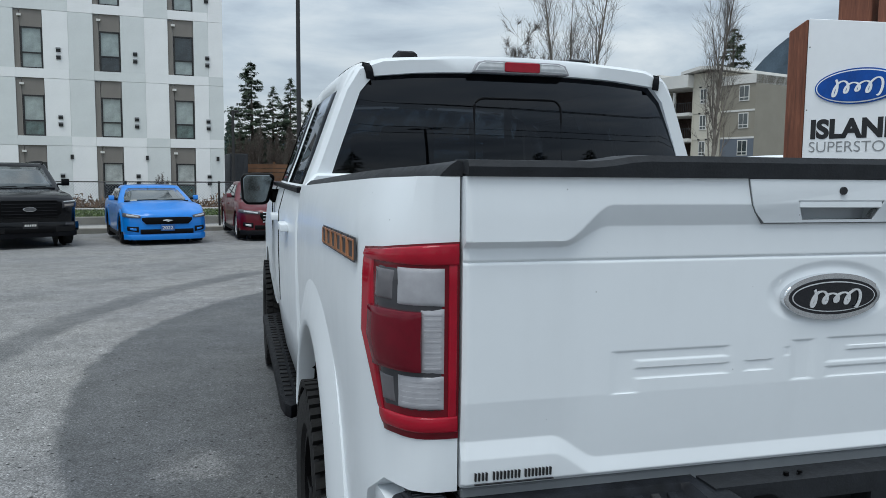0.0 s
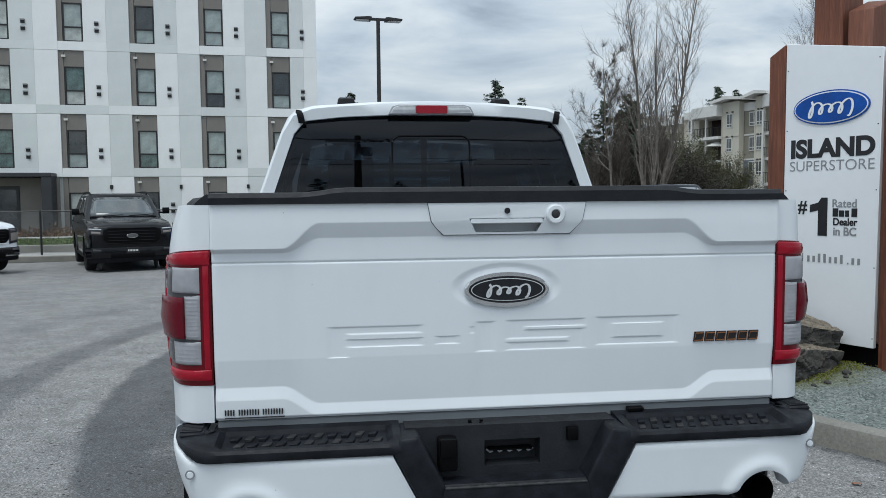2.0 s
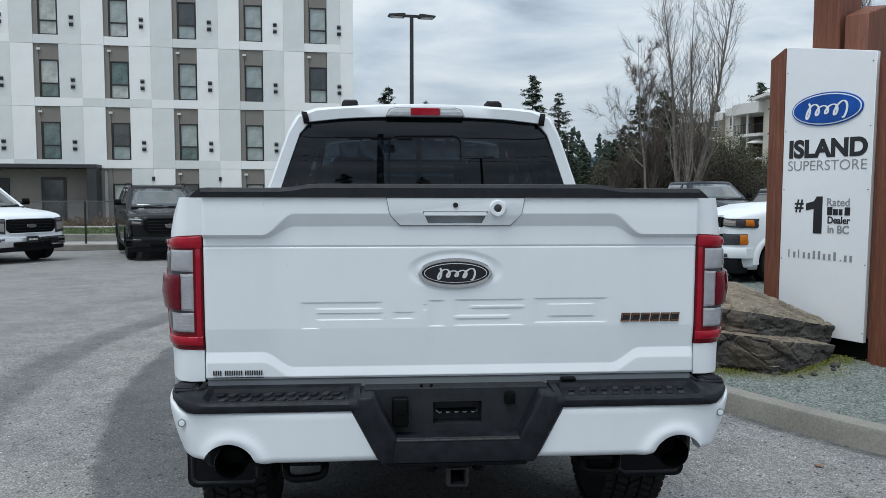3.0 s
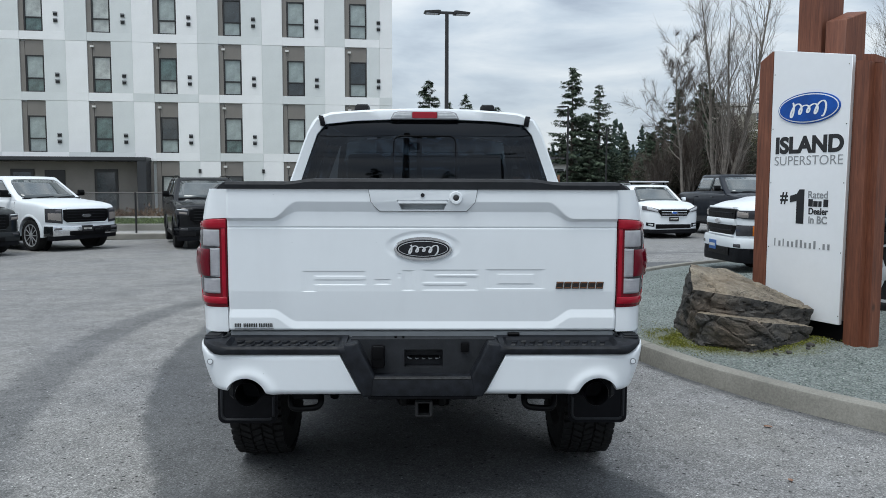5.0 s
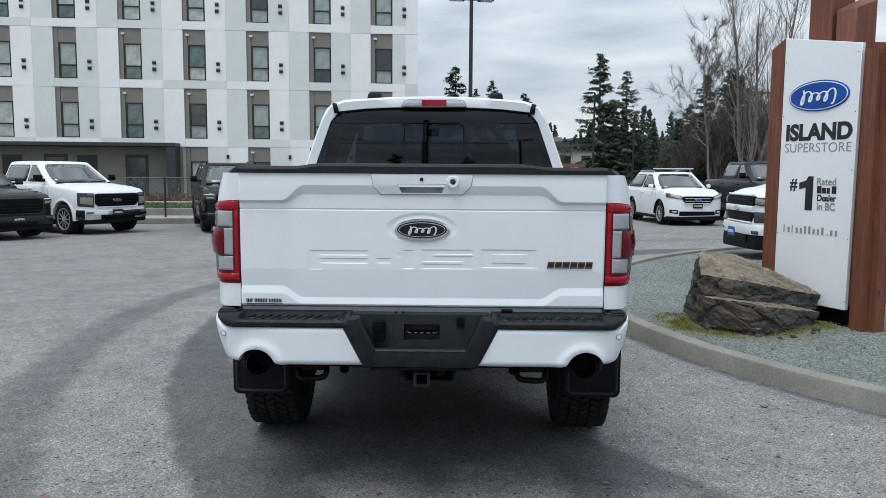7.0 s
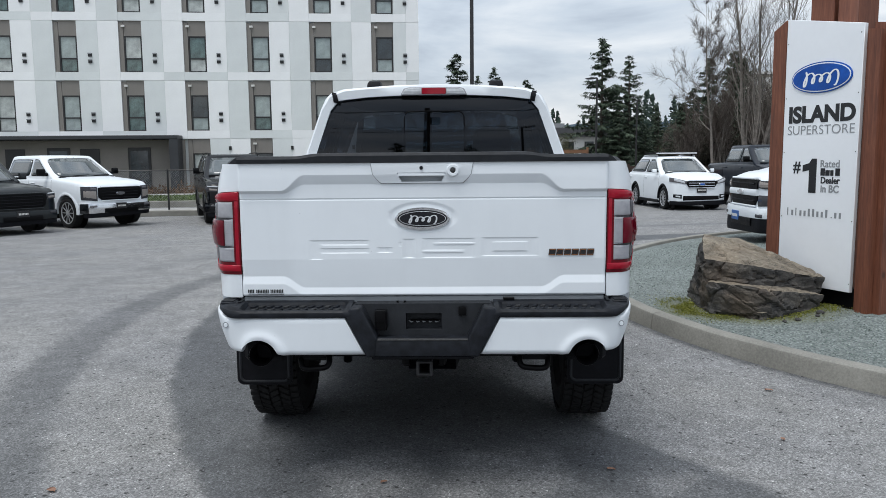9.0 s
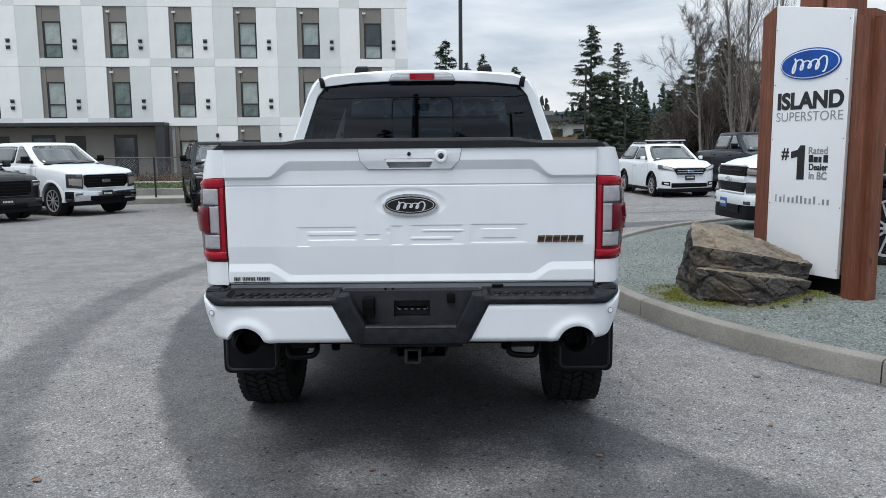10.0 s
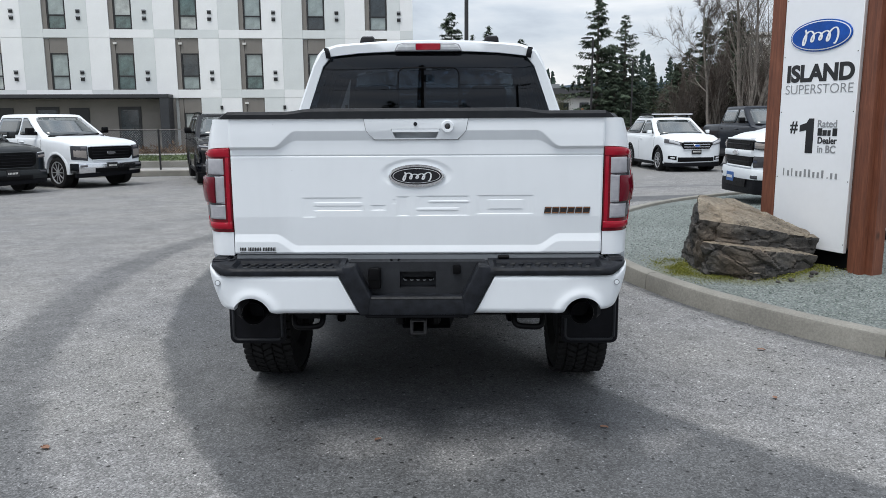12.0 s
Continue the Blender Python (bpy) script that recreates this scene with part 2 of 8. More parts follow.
def gravel_material(stones=False):
    k = Nodes("crushed_stone" if stones else "gravel_bed")
    # a ragged film of moss in a ring round the boulder
    xyz = k.n.new("ShaderNodeSeparateXYZ")
    k.l.new(k.coord(), xyz.inputs[0])
    dx, dy = k.math("SUBTRACT", xyz.outputs[0], 2.78), k.math("SUBTRACT", xyz.outputs[1], 3.58)
    across = k.math("ADD", k.math("MULTIPLY", dx, 0.951 / 0.56), k.math("MULTIPLY", dy, -0.309 / 0.56))
    along = k.math("ADD", k.math("MULTIPLY", dx, 0.309 / 0.42), k.math("MULTIPLY", dy, 0.951 / 0.42))
    far = k.math("ADD", k.math("SQRT", k.math("ADD", k.math("MULTIPLY", across, across), k.math("MULTIPLY", along, along))), k.math("MULTIPLY", k.noise(4.0, 5, 0.65), 0.9))
    film = k.math("MULTIPLY", k.math("SUBTRACT", 1.0, k.smooth(far, 1.45, 2.15)), k.math("MULTIPLY", k.smooth(k.noise(55, 3, 0.7), 0.30, 0.62), 0.85))
    moss = (0.125, 0.125, 0.026)
    if stones:
        info = k.n.new("ShaderNodeNewGeometry")
        c = k.ramp(info.outputs["Random Per Island"], [(0.0, (0.09, 0.105, 0.10)), (0.45, (0.18, 0.205, 0.195)), (0.8, (0.27, 0.30, 0.285)), (1.0, (0.50, 0.51, 0.49))])
        k.set("Base Color", k.mix(film, k.mix(1.0, c, k.ramp(k.noise(90, 3), [(0.3, (0.56, 0.61, 0.58)), (0.7, (0.94, 1.0, 0.96))]), "MULTIPLY"), moss))
    else:
        a = k.ramp(k.cells(75, out=1), [(0.0, (0.07, 0.085, 0.08)), (0.5, (0.17, 0.195, 0.185)), (1.0, (0.33, 0.36, 0.345))])
        b = k.ramp(k.noise(1.3, 5), [(0.3, 0.8), (0.7, 1.12)])
        k.set("Base Color", k.mix(film, k.mix(1.0, a, b, "MULTIPLY"), moss))
        k.bump(k.cells(75), 0.9, 0.012)
    k.set("Roughness", 0.85)
    return k.mat


def leaf_material(name, lo, hi):
    k = Nodes(name)
    info = k.n.new("ShaderNodeNewGeometry")
    c = k.ramp(info.outputs["Random Per Island"], [(0.0, lo), (1.0, hi)])
    k.set("Base Color", k.mix(1.0, c, k.ramp(k.noise(0.6, 4), [(0.3, 0.7), (0.7, 1.2)]), "MULTIPLY"))
    k.set("Roughness", 0.8)
    k.set("Specular IOR Level", 0.2)
    return k.mat


def tinted_glass(name, clear, gloss=1.0, ior=1.5):
    """A dark pane: mirror-like reflection by Fresnel over a tinted see-through."""
    k = Nodes(name)
    tr = k.n.new("ShaderNodeBsdfTransparent")
    tr.inputs[0].default_value = (*clear, 1)
    gl = k.n.new("ShaderNodeBsdfGlossy")
    gl.inputs["Roughness"].default_value = 0.015
    # the sky's blue is put into the reflection colour here
    gl.inputs["Color"].default_value = (gloss * 0.90, gloss * 0.95, gloss * 1.05, 1)
    fr = k.n.new("ShaderNodeFresnel")
    fr.inputs["IOR"].default_value = ior
    mx = k.n.new("ShaderNodeMixShader")
    k.l.new(fr.outputs[0], mx.inputs[0])
    k.l.new(tr.outputs[0], mx.inputs[1])
    k.l.new(gl.outputs[0], mx.inputs[2])
    k.l.new(mx.outputs[0], k.out.inputs["Surface"])
    return k.mat


def lens_plastic(name, col, rough=0.12, ribs=0.0):
    k = Nodes(name)
    k.set("Base Color", k.mix(1.0, col, k.ramp(k.noise(30, 3), [(0.3, 0.85), (0.7, 1.05)]), "MULTIPLY"))
    k.set("Roughness", rough)
    k.set("Coat Weight", 0.45)
    k.set("Specular IOR Level", 0.12)
    k.set("Coat Roughness", 0.03)
    if ribs:
        w = k.n.new("ShaderNodeTexWave")
        w.bands_direction = "Z"
        w.inputs["Scale"].default_value = ribs
        k.l.new(k.coord(), w.inputs["Vector"])
        k.bump(w.outputs[1], 0.5, 0.004)
    return k.mat


ASPHALT = asphalt_material()
CONCRETE = concrete_material("kerb_concrete", (0.275, 0.265, 0.235))
PAVING = concrete_material("paving_concrete", (0.42, 0.41, 0.39))
TIMBER = timber_material()
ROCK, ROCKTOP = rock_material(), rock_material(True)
GRAVEL, STONES = gravel_material(), gravel_material(True)
WHITE = paint("white_paint", (0.775, 0.81, 0.84), 0.05, 0.0, 0.22, 0.3)
BLACKPAINT = paint("black_paint", (0.0014, 0.0018, 0.0034), 0.2, 0, 0.75, 0.03)
BLUEPAINT = paint("bright_blue_paint", (0.010, 0.20, 0.66), 0.1, 0, 0.6, 0.3)
REDPAINT = paint("ruby_red_paint", (0.10, 0.002, 0.010), 0.2, 0, 0.5, 0.2)
NAVYPAINT = paint("dark_blue_paint", (0.005, 0.008, 0.016), 0.25, 0, 0.6, 0.05)
GREYPAINT = paint("dark_grey_paint", (0.010, 0.013, 0.015), 0.2, 0, 0.6, 0.1)
SILVERPAINT = paint("silver_paint", (0.32, 0.34, 0.36), 0.15, 0.4)
TRIM = plain("black_plastic", (0.0062, 0.0066, 0.0088), 0.55, 0, 0.3, 14, 0.25, 0, 0.13)
CAPPLASTIC = plain("weathered_cap_plastic", (0.0185, 0.0205, 0.0245), 0.6, 0, 0.25, 16, 0.25, 0, 0.30)
PAD = plain("worn_step_plastic", (0.0122, 0.0140, 0.0185), 0.5, 0, 0.5, 22, 0.15, 0, 0.22)
WORNPAD = plain("scuffed_step_plastic", (0.030, 0.031, 0.033), 0.6, 0, 0.6, 60, 0.3, 0, 0.35)
SATIN = plain("satin_black", (0.0035, 0.0035, 0.0042), 0.4, 0, 0.2, 8, 0, 0, 0.11)
TREAD = plain("dusty_tread", (0.014, 0.014, 0.0145), 0.9, 0, 0.35, 25, 0.3, 0, 0.3)
RUBBER = plain("tyre_rubber", (0.011, 0.011, 0.0115), 0.85, 0, 0.3, 20, 0.3, 0, 0.3)
SILVER = plain("bright_silver", (0.72, 0.73, 0.75), 0.22, 0.35, 0.05, 20)
CHROME = plain("chrome", (0.75, 0.76, 0.78), 0.12, 1.0, 0.05, 20)
ALLOY = plain("alloy", (0.46, 0.47, 0.49), 0.35, 0.3, 0.1, 20)
JOINTGREY = plain("shaded_joint", (0.13, 0.135, 0.145), 0.6, 0, 0.1, 20)
STEELGREY = plain("grey_ring_plastic", (0.10, 0.10, 0.105), 0.5, 0, 0.2, 20)
DARKMETAL = plain("dark_steel", (0.05, 0.05, 0.052), 0.5, 0.6, 0.3, 12, 0.2)
BADGEBLACK = plain("gloss_black_badge", (0.005, 0.006, 0.010), 0.12, 0, 0.1, 20, 0, 0.3)
BADGEBLUE = plain("gloss_blue_badge", (0.006, 0.078, 0.38), 0.35, 0, 0.3, 4, 0, 0.0, 0.3)
SIGNWHITE = plain("sign_white", (0.84, 0.855, 0.875), 0.35, 0, 0.03, 1.4, 0, 0.2)
INK = plain("black_vinyl", (0.012, 0.012, 0.014), 0.4, 0, 0.1, 10)
GREYINK = plain("grey_vinyl", (0.26, 0.27, 0.28), 0.4, 0, 0.08, 10)
ORANGE = plain("orange_vinyl", (0.27, 0.105, 0.035), 0.4, 0, 0.15, 10)
RED_LENS = lens_plastic("red_lens", (0.33, 0.004, 0.019))
STOPRED = lens_plastic("stop_lens", (0.125, 0.001, 0.010), 0.08)
DEEPRED = lens_plastic("deep_red_lens", (0.13, 0.0012, 0.008))
CLEAR_LENS = lens_plastic("clear_ribbed_lens", (0.37, 0.37, 0.395), 0.2)
SMOKECLEAR = lens_plastic("smoked_clear_lens", (0.13, 0.125, 0.135), 0.15)
SMOKE_LENS = lens_plastic("smoked_lens", (0.05, 0.05, 0.056))
HEADLAMP = lens_plastic("headlamp_lens", (0.58, 0.60, 0.62), 0.1, 12)
LAMPGLASS = lens_plastic("shaded_lamp_lens", (0.30, 0.27, 0.25), 0.1, 12)
AMBER = lens_plastic("amber_lens", (0.55, 0.16, 0.02))
CABGLASS = tinted_glass("privacy_glass", (0.036, 0.042, 0.050), 0.74, 1.5)
WINDGLASS = tinted_glass("clear_glass", (0.62, 0.68, 0.67))
# part of the grey of mirrored sky is put into this base colour
CARGLASS = plain("sky_grey_glass", (0.055, 0.068, 0.072), 0.10, 0, 0.4, 1.6, 0, 1.0)
CLOTH = plain("seat_cloth", (0.03, 0.03, 0.032), 0.9, 0, 0.2, 30)
PANELWHITE = plain("white_cement_panel", (0.86, 0.865, 0.865), 0.75, 0, 0.04, 0.9, 0.05)
PANELGREY = plain("pale_grey_cement_panel", (0.70, 0.725, 0.72), 0.75, 0, 0.05, 0.9, 0.05)
PANELDARK = plain("taupe_panel", (0.215, 0.198, 0.180), 0.7, 0, 0.08, 1.2, 0.05)
CANOPY = plain("charcoal_metal", (0.040, 0.042, 0.047), 0.5, 0.2, 0.15, 2)
WINFRAME = plain("black_window_frame", (0.015, 0.015, 0.016), 0.4)
GALV = plain("galvanised_wire", (0.42, 0.43, 0.44), 0.5, 0.2, 0.1, 5)
POLE = plain("bronze_pole", (0.030, 0.029, 0.030), 0.5, 0.2, 0.15, 5)
BARK = plain("bark", (0.10, 0.085, 0.07), 0.95, 0, 0.4, 5, 0.6)
PALEBARK = plain("pale_bark", (0.20, 0.178, 0.155), 0.9, 0, 0.35, 6, 0.5)
TWIG = plain("twigs", (0.125, 0.100, 0.085), 0.9, 0, 0.3, 3)
NEEDLES = leaf_material("conifer_needles", (0.034, 0.052, 0.036), (0.092, 0.118, 0.078))
OLIVELEAF = leaf_material("olive_leaves", (0.055, 0.058, 0.030), (0.125, 0.122, 0.064))
THICKETLEAF = leaf_material("thicket_leaves", (0.036, 0.034, 0.027), (0.076, 0.070, 0.053))
FARWOOD = leaf_material("far_conifers", (0.020, 0.036, 0.030), (0.050, 0.072, 0.058))
# ridges: the blue haze of distance is mixed into their base colour
HAZYHILL = plain("hazed_wooded_hill", (0.066, 0.095, 0.125), 1.0, 0, 0.3, 0.05)
GRASS = leaf_material("grass_blades", (0.045, 0.075, 0.020), (0.105, 0.140, 0.045))
TURF = plain("turf", (0.095, 0.135, 0.038), 0.95, 0, 0.35, 2.5, 0.5)
MOSS = leaf_material("moss", (0.10, 0.11, 0.020), (0.24, 0.245, 0.05))
MULCH = leaf_material("dry_shrubs", (0.085, 0.050, 0.030), (0.22, 0.145, 0.09))
BEIGE = plain("beige_siding", (0.56, 0.53, 0.45), 0.8, 0, 0.06, 0.5)
TAUPESIDING = plain("taupe_siding", (0.27, 0.25, 0.205), 0.8, 0, 0.06, 0.5)
SLATESIDING = plain("slate_siding", (0.13, 0.15, 0.18), 0.8, 0, 0.06, 0.5)
OFFWHITE = plain("off_white_trim", (0.66, 0.65, 0.62), 0.7, 0, 0.05, 0.8)
ROOFING = plain("dark_roofing", (0.07, 0.07, 0.075), 0.85, 0, 0.2, 0.8)
DARKBOARD = plain("dark_boards", (0.045, 0.026, 0.020), 0.85, 0, 0.3, 1.5, 0.2)
MIRROR = plain("tinted_mirror", (0.20, 0.23, 0.24), 0.05, 1.0, 0.05, 3)
CEDAR = plain("cedar_boards", (0.21, 0.105, 0.055), 0.8, 0, 0.3, 1.5, 0.2)
PLATEBLUE = plain("blue_plate", (0.03, 0.11, 0.33), 0.4)
DRYLEAF = plain("dry_leaf", (0.26, 0.14, 0.09), 0.8, 0, 0.3, 30)


# ---- mesh helpers ----
def part(name, bm, material, parent=None, label="", angle=35):
    """Links a bmesh as one mesh object, under a thing or a part where one is given."""
    bmesh.ops.recalc_face_normals(bm, faces=bm.faces)
    me = bpy.data.meshes.new(name)
    bm.to_mesh(me)
    bm.free()
    return link(name, me, material, parent, label, angle)


def link(name, me, material, parent=None, label="", angle=35):
    me.materials.append(material)
    if angle:
        me.polygons.foreach_set("use_smooth", [True] * len(me.polygons))
        me.set_sharp_from_angle(angle=radians(angle))
    ob = new(name, me)
    ob.parent = parent
    if label:
        tagged(ob, label)
    return ob


def thing(name, label, category, at=None, group="", kind=""):
    ob = new(name)
    ob.empty_display_size = 0.1
    if at is not None:
        ob.matrix_world = at
    return tagged(ob, label, category, group, kind)


def data(name, verts, faces):
    me = bpy.data.meshes.new(name)
    me.from_pydata([tuple(v) for v in verts], [], [tuple(f) for f in faces])
    return me


def box(bm, x0, x1, y0, y1, z0, z1, bevel=0.0, seg=1):
    vs = [bm.verts.new((x, y, z)) for x in (x0, x1) for y in (y0, y1) for z in (z0, z1)]
    fs = [bm.faces.new([vs[i] for i in f]) for f in ((0, 1, 3, 2), (4, 6, 7, 5), (0, 4, 5, 1), (2, 3, 7, 6), (0, 2, 6, 4), (1, 5, 7, 3))]
    if bevel:
        es = list({e for f in fs for e in f.edges})
        bmesh.ops.bevel(bm, geom=es, offset=bevel, segments=seg, affect="EDGES", profile=0.6)
    return bm


def boxed(*a, **k):
    return box(bmesh.new(), *a, **k)


def prism(bm, pts, lift, d0, d1, bevel=0.0, seg=1):
    """A polygon pushed from depth d0 to d1; lift(u, v, d) gives the place."""
    a = [bm.verts.new(lift(u, v, d0)) for u, v in pts]
    b = [bm.verts.new(lift(u, v, d1)) for u, v in pts]
    n = len(pts)
    fs = [bm.faces.new(a), bm.faces.new(b[::-1])]
    for i in range(n):
        fs.append(bm.faces.new((a[i], b[i], b[(i + 1) % n], a[(i + 1) % n])))
    if bevel:
        es = list({e for f in fs for e in f.edges})
        bmesh.ops.bevel(bm, geom=es, offset=bevel, segments=seg, affect="EDGES", profile=0.6)
    return bm


def xz(u, v, d):
    return (u, d, v)


def yz(u, v, d):
    return (d, u, v)


def xy(u, v, d):
    return (u, v, d)


def loft(bm, rings, closed=True, caps=True):
    """Skins a row of rings that all have as many points."""
    rows = [[bm.verts.new(p) for p in r] for r in rings]
    n = len(rows[0])
    for a, b in zip(rows, rows[1:]):
        for i in range(n if closed else n - 1):
            j = (i + 1) % n
            bm.faces.new((a[i], a[j], b[j], b[i]))
    if caps and closed:
        bm.faces.new(rows[0][::-1])
        bm.faces.new(rows[-1])
    return rows


def tube(bm, path, radius, seg=6, caps=True):
    """A round bar along a row of points; radius: one number or one for each point."""
    pts = [Vector(p) for p in path]
    rad = radius if hasattr(radius, "__len__") else [radius] * len(pts)
    rings = []
    for i, p in enumerate(pts):
        d = (pts[min(i + 1, len(pts) - 1)] - pts[max(i - 1, 0)]).normalized()
        up = Vector((0, 0, 1)) if abs(d.z) < 0.9 else Vector((1, 0, 0))
        a = d.cross(up).normalized()
        b = d.cross(a)
        rings.append([p + rad[i] * (math.cos(t) * a + math.sin(t) * b) for t in (2 * math.pi * k / seg for k in range(seg))])
    loft(bm, rings, True, caps)
    return bm


def tubed(*a, **k):
    return tube(bmesh.new(), *a, **k)


def lathe(bm, profile, origin, axis="x", seg=32, caps=True):
    """Turns a row of (distance along the axis, radius) round an axis through origin."""
    o = Vector(origin)
    rings = []
    for d, r in profile:
        ring = []
        for k in range(seg):
            t = 2 * math.pi * k / seg
            c, s = r * math.cos(t), r * math.sin(t)
            ring.append(o + Vector({"x": (d, c, s), "y": (c, d, s), "z": (c, s, d)}[axis]))
        rings.append(ring)
    loft(bm, rings, True, caps)
    return bm


def lathed(*a, **k):
    return lathe(bmesh.new(), *a, **k)


def oval(cx, cz, a, b, n=40):
    return [(cx + a * math.cos(2 * math.pi * k / n), cz + b * math.sin(2 * math.pi * k / n)) for k in range(n)]


def rounded(x0, x1, z0, z1, r, n=4):
    pts = []
    for cx, cz, t0 in ((x1 - r, z1 - r, 0), (x0 + r, z1 - r, 90), (x0 + r, z0 + r, 180), (x1 - r, z0 + r, 270)):
        for k in range(n + 1):
            t = radians(t0 + 90 * k / n)
            pts.append((cx + r * math.cos(t), cz + r * math.sin(t)))
    return pts


def cut(bm, cutters):
    """Takes the cutters' bodies out of a closed bmesh and gives the result as a bmesh."""
    obs = []
    for i, b in enumerate([bm, *cutters]):
        bmesh.ops.recalc_face_normals(b, faces=b.faces)
        me = bpy.data.meshes.new("cutting")
        b.to_mesh(me)
        b.free()
        obs.append(new("cutting", me))
    for c in obs[1:]:
        m = obs[0].modifiers.new("cut", "BOOLEAN")
        m.operation, m.object, m.solver = "DIFFERENCE", c, "EXACT"
    dg = bpy.context.evaluated_depsgraph_get()
    me = bpy.data.meshes.new_from_object(obs[0].evaluated_get(dg))
    out = bmesh.new()
    out.from_mesh(me)
    bpy.data.meshes.remove(me)
    for o in obs:
        d = o.data
        bpy.data.objects.remove(o)
        bpy.data.meshes.remove(d)
    return out


def lettering(text, size, material, parent, lift, u, v, width=None, bold=0.0, depth=0.003, name="lettering"):
    """Flat letters in the built-in font, laid out from (u, v) on a surface by lift(u, v, d)."""
    cu = bpy.data.curves.new("type", "FONT")
    cu.body, cu.size, cu.extrude, cu.offset = text, size, depth / 2, bold
    tmp = new("type", cu)
    dg = bpy.context.evaluated_depsgraph_get()
    me = bpy.data.meshes.new_from_object(tmp.evaluated_get(dg))
    bpy.data.objects.remove(tmp)
    bpy.data.curves.remove(cu)
    xs = [p.co.x for p in me.vertices]
    k = width / (max(xs) - min(xs)) if width else 1.0
    lo = min(xs)
    for p in me.vertices:
        p.co = Vector(lift(u + (p.co.x - lo) * k, v + p.co.y, p.co.z + depth / 2))
    return link(name, me, material, parent, "", 0)


def spread(points, n):
    """A smooth open curve through a few points, as n + 1 places."""
    pts = [Vector(p) for p in points]
    out = []
    for k in range(n + 1):
        f = k / n * (len(pts) - 1)
        i = min(int(f), len(pts) - 2)
        t = f - i
        p0, p1, p2, p3 = pts[max(i - 1, 0)], pts[i], pts[i + 1], pts[min(i + 2, len(pts) - 1)]
        out.append(0.5 * ((2 * p1) + (p2 - p0) * t + (2 * p0 - 5 * p1 + 4 * p2 - p3) * t * t + (3 * p1 - p0 - 3 * p2 + p3) * t ** 3))
    return out


# ---- ground, kerbs, island ----
def ground_z(x, y):
    """The lot falls gently away behind the island, and to the west."""
    f = min(max(y - 5.0, 0.0), 17.0)
    return -0.0155 * f + 0.008 * max(-12.0, min(8.0, x)) * min(1.0, f / 9.0)


def ground():
    bm = bmesh.new()
    xs = [-1500, -300, -80, -40] + [-24 + 2 * k for k in range(25)] + [40, 80, 300, 1500]
    ys = [-900, -200, -40, -12, -4, 2, 4, 5] + [6 + 1.5 * k for k in range(14)] + [30, 60, 200, 600, 1800]
    vs = [[bm.verts.new((x, y, ground_z(x, y))) for x in xs] for y in ys]
    for j in range(len(ys) - 1):
        for i in range(len(xs) - 1):
            bm.faces.new((vs[j][i], vs[j][i + 1], vs[j + 1][i + 1], vs[j + 1][i]))
    tagged(part("ground", bm, ASPHALT, None, "", 0), "grey worn asphalt lot with dark wet tyre lanes", "ground", kind="structure")


ground()
HUB = Vector((7.32, 4.85, 0))


def island_edge(deg, inset=0.0):
    """The rim of the planted island: a round nose that runs straight away at the back."""
    a = radians(deg)
    r = 5.66
    if deg < 160:
        r += 0.00052 * (160 - deg) ** 1.85
    r -= inset
    return HUB + Vector((r * math.cos(a), r * math.sin(a), 0))


def bed_z(x, y):
    """The gravel swells gently from the kerb towards the middle of the island."""
    f = min(1.0, max(0.0, (5.25 - (Vector((x, y, 0)) - HUB).length) / 1.2))
    return 0.105 + 0.07 * f * f * (3 - 2 * f)


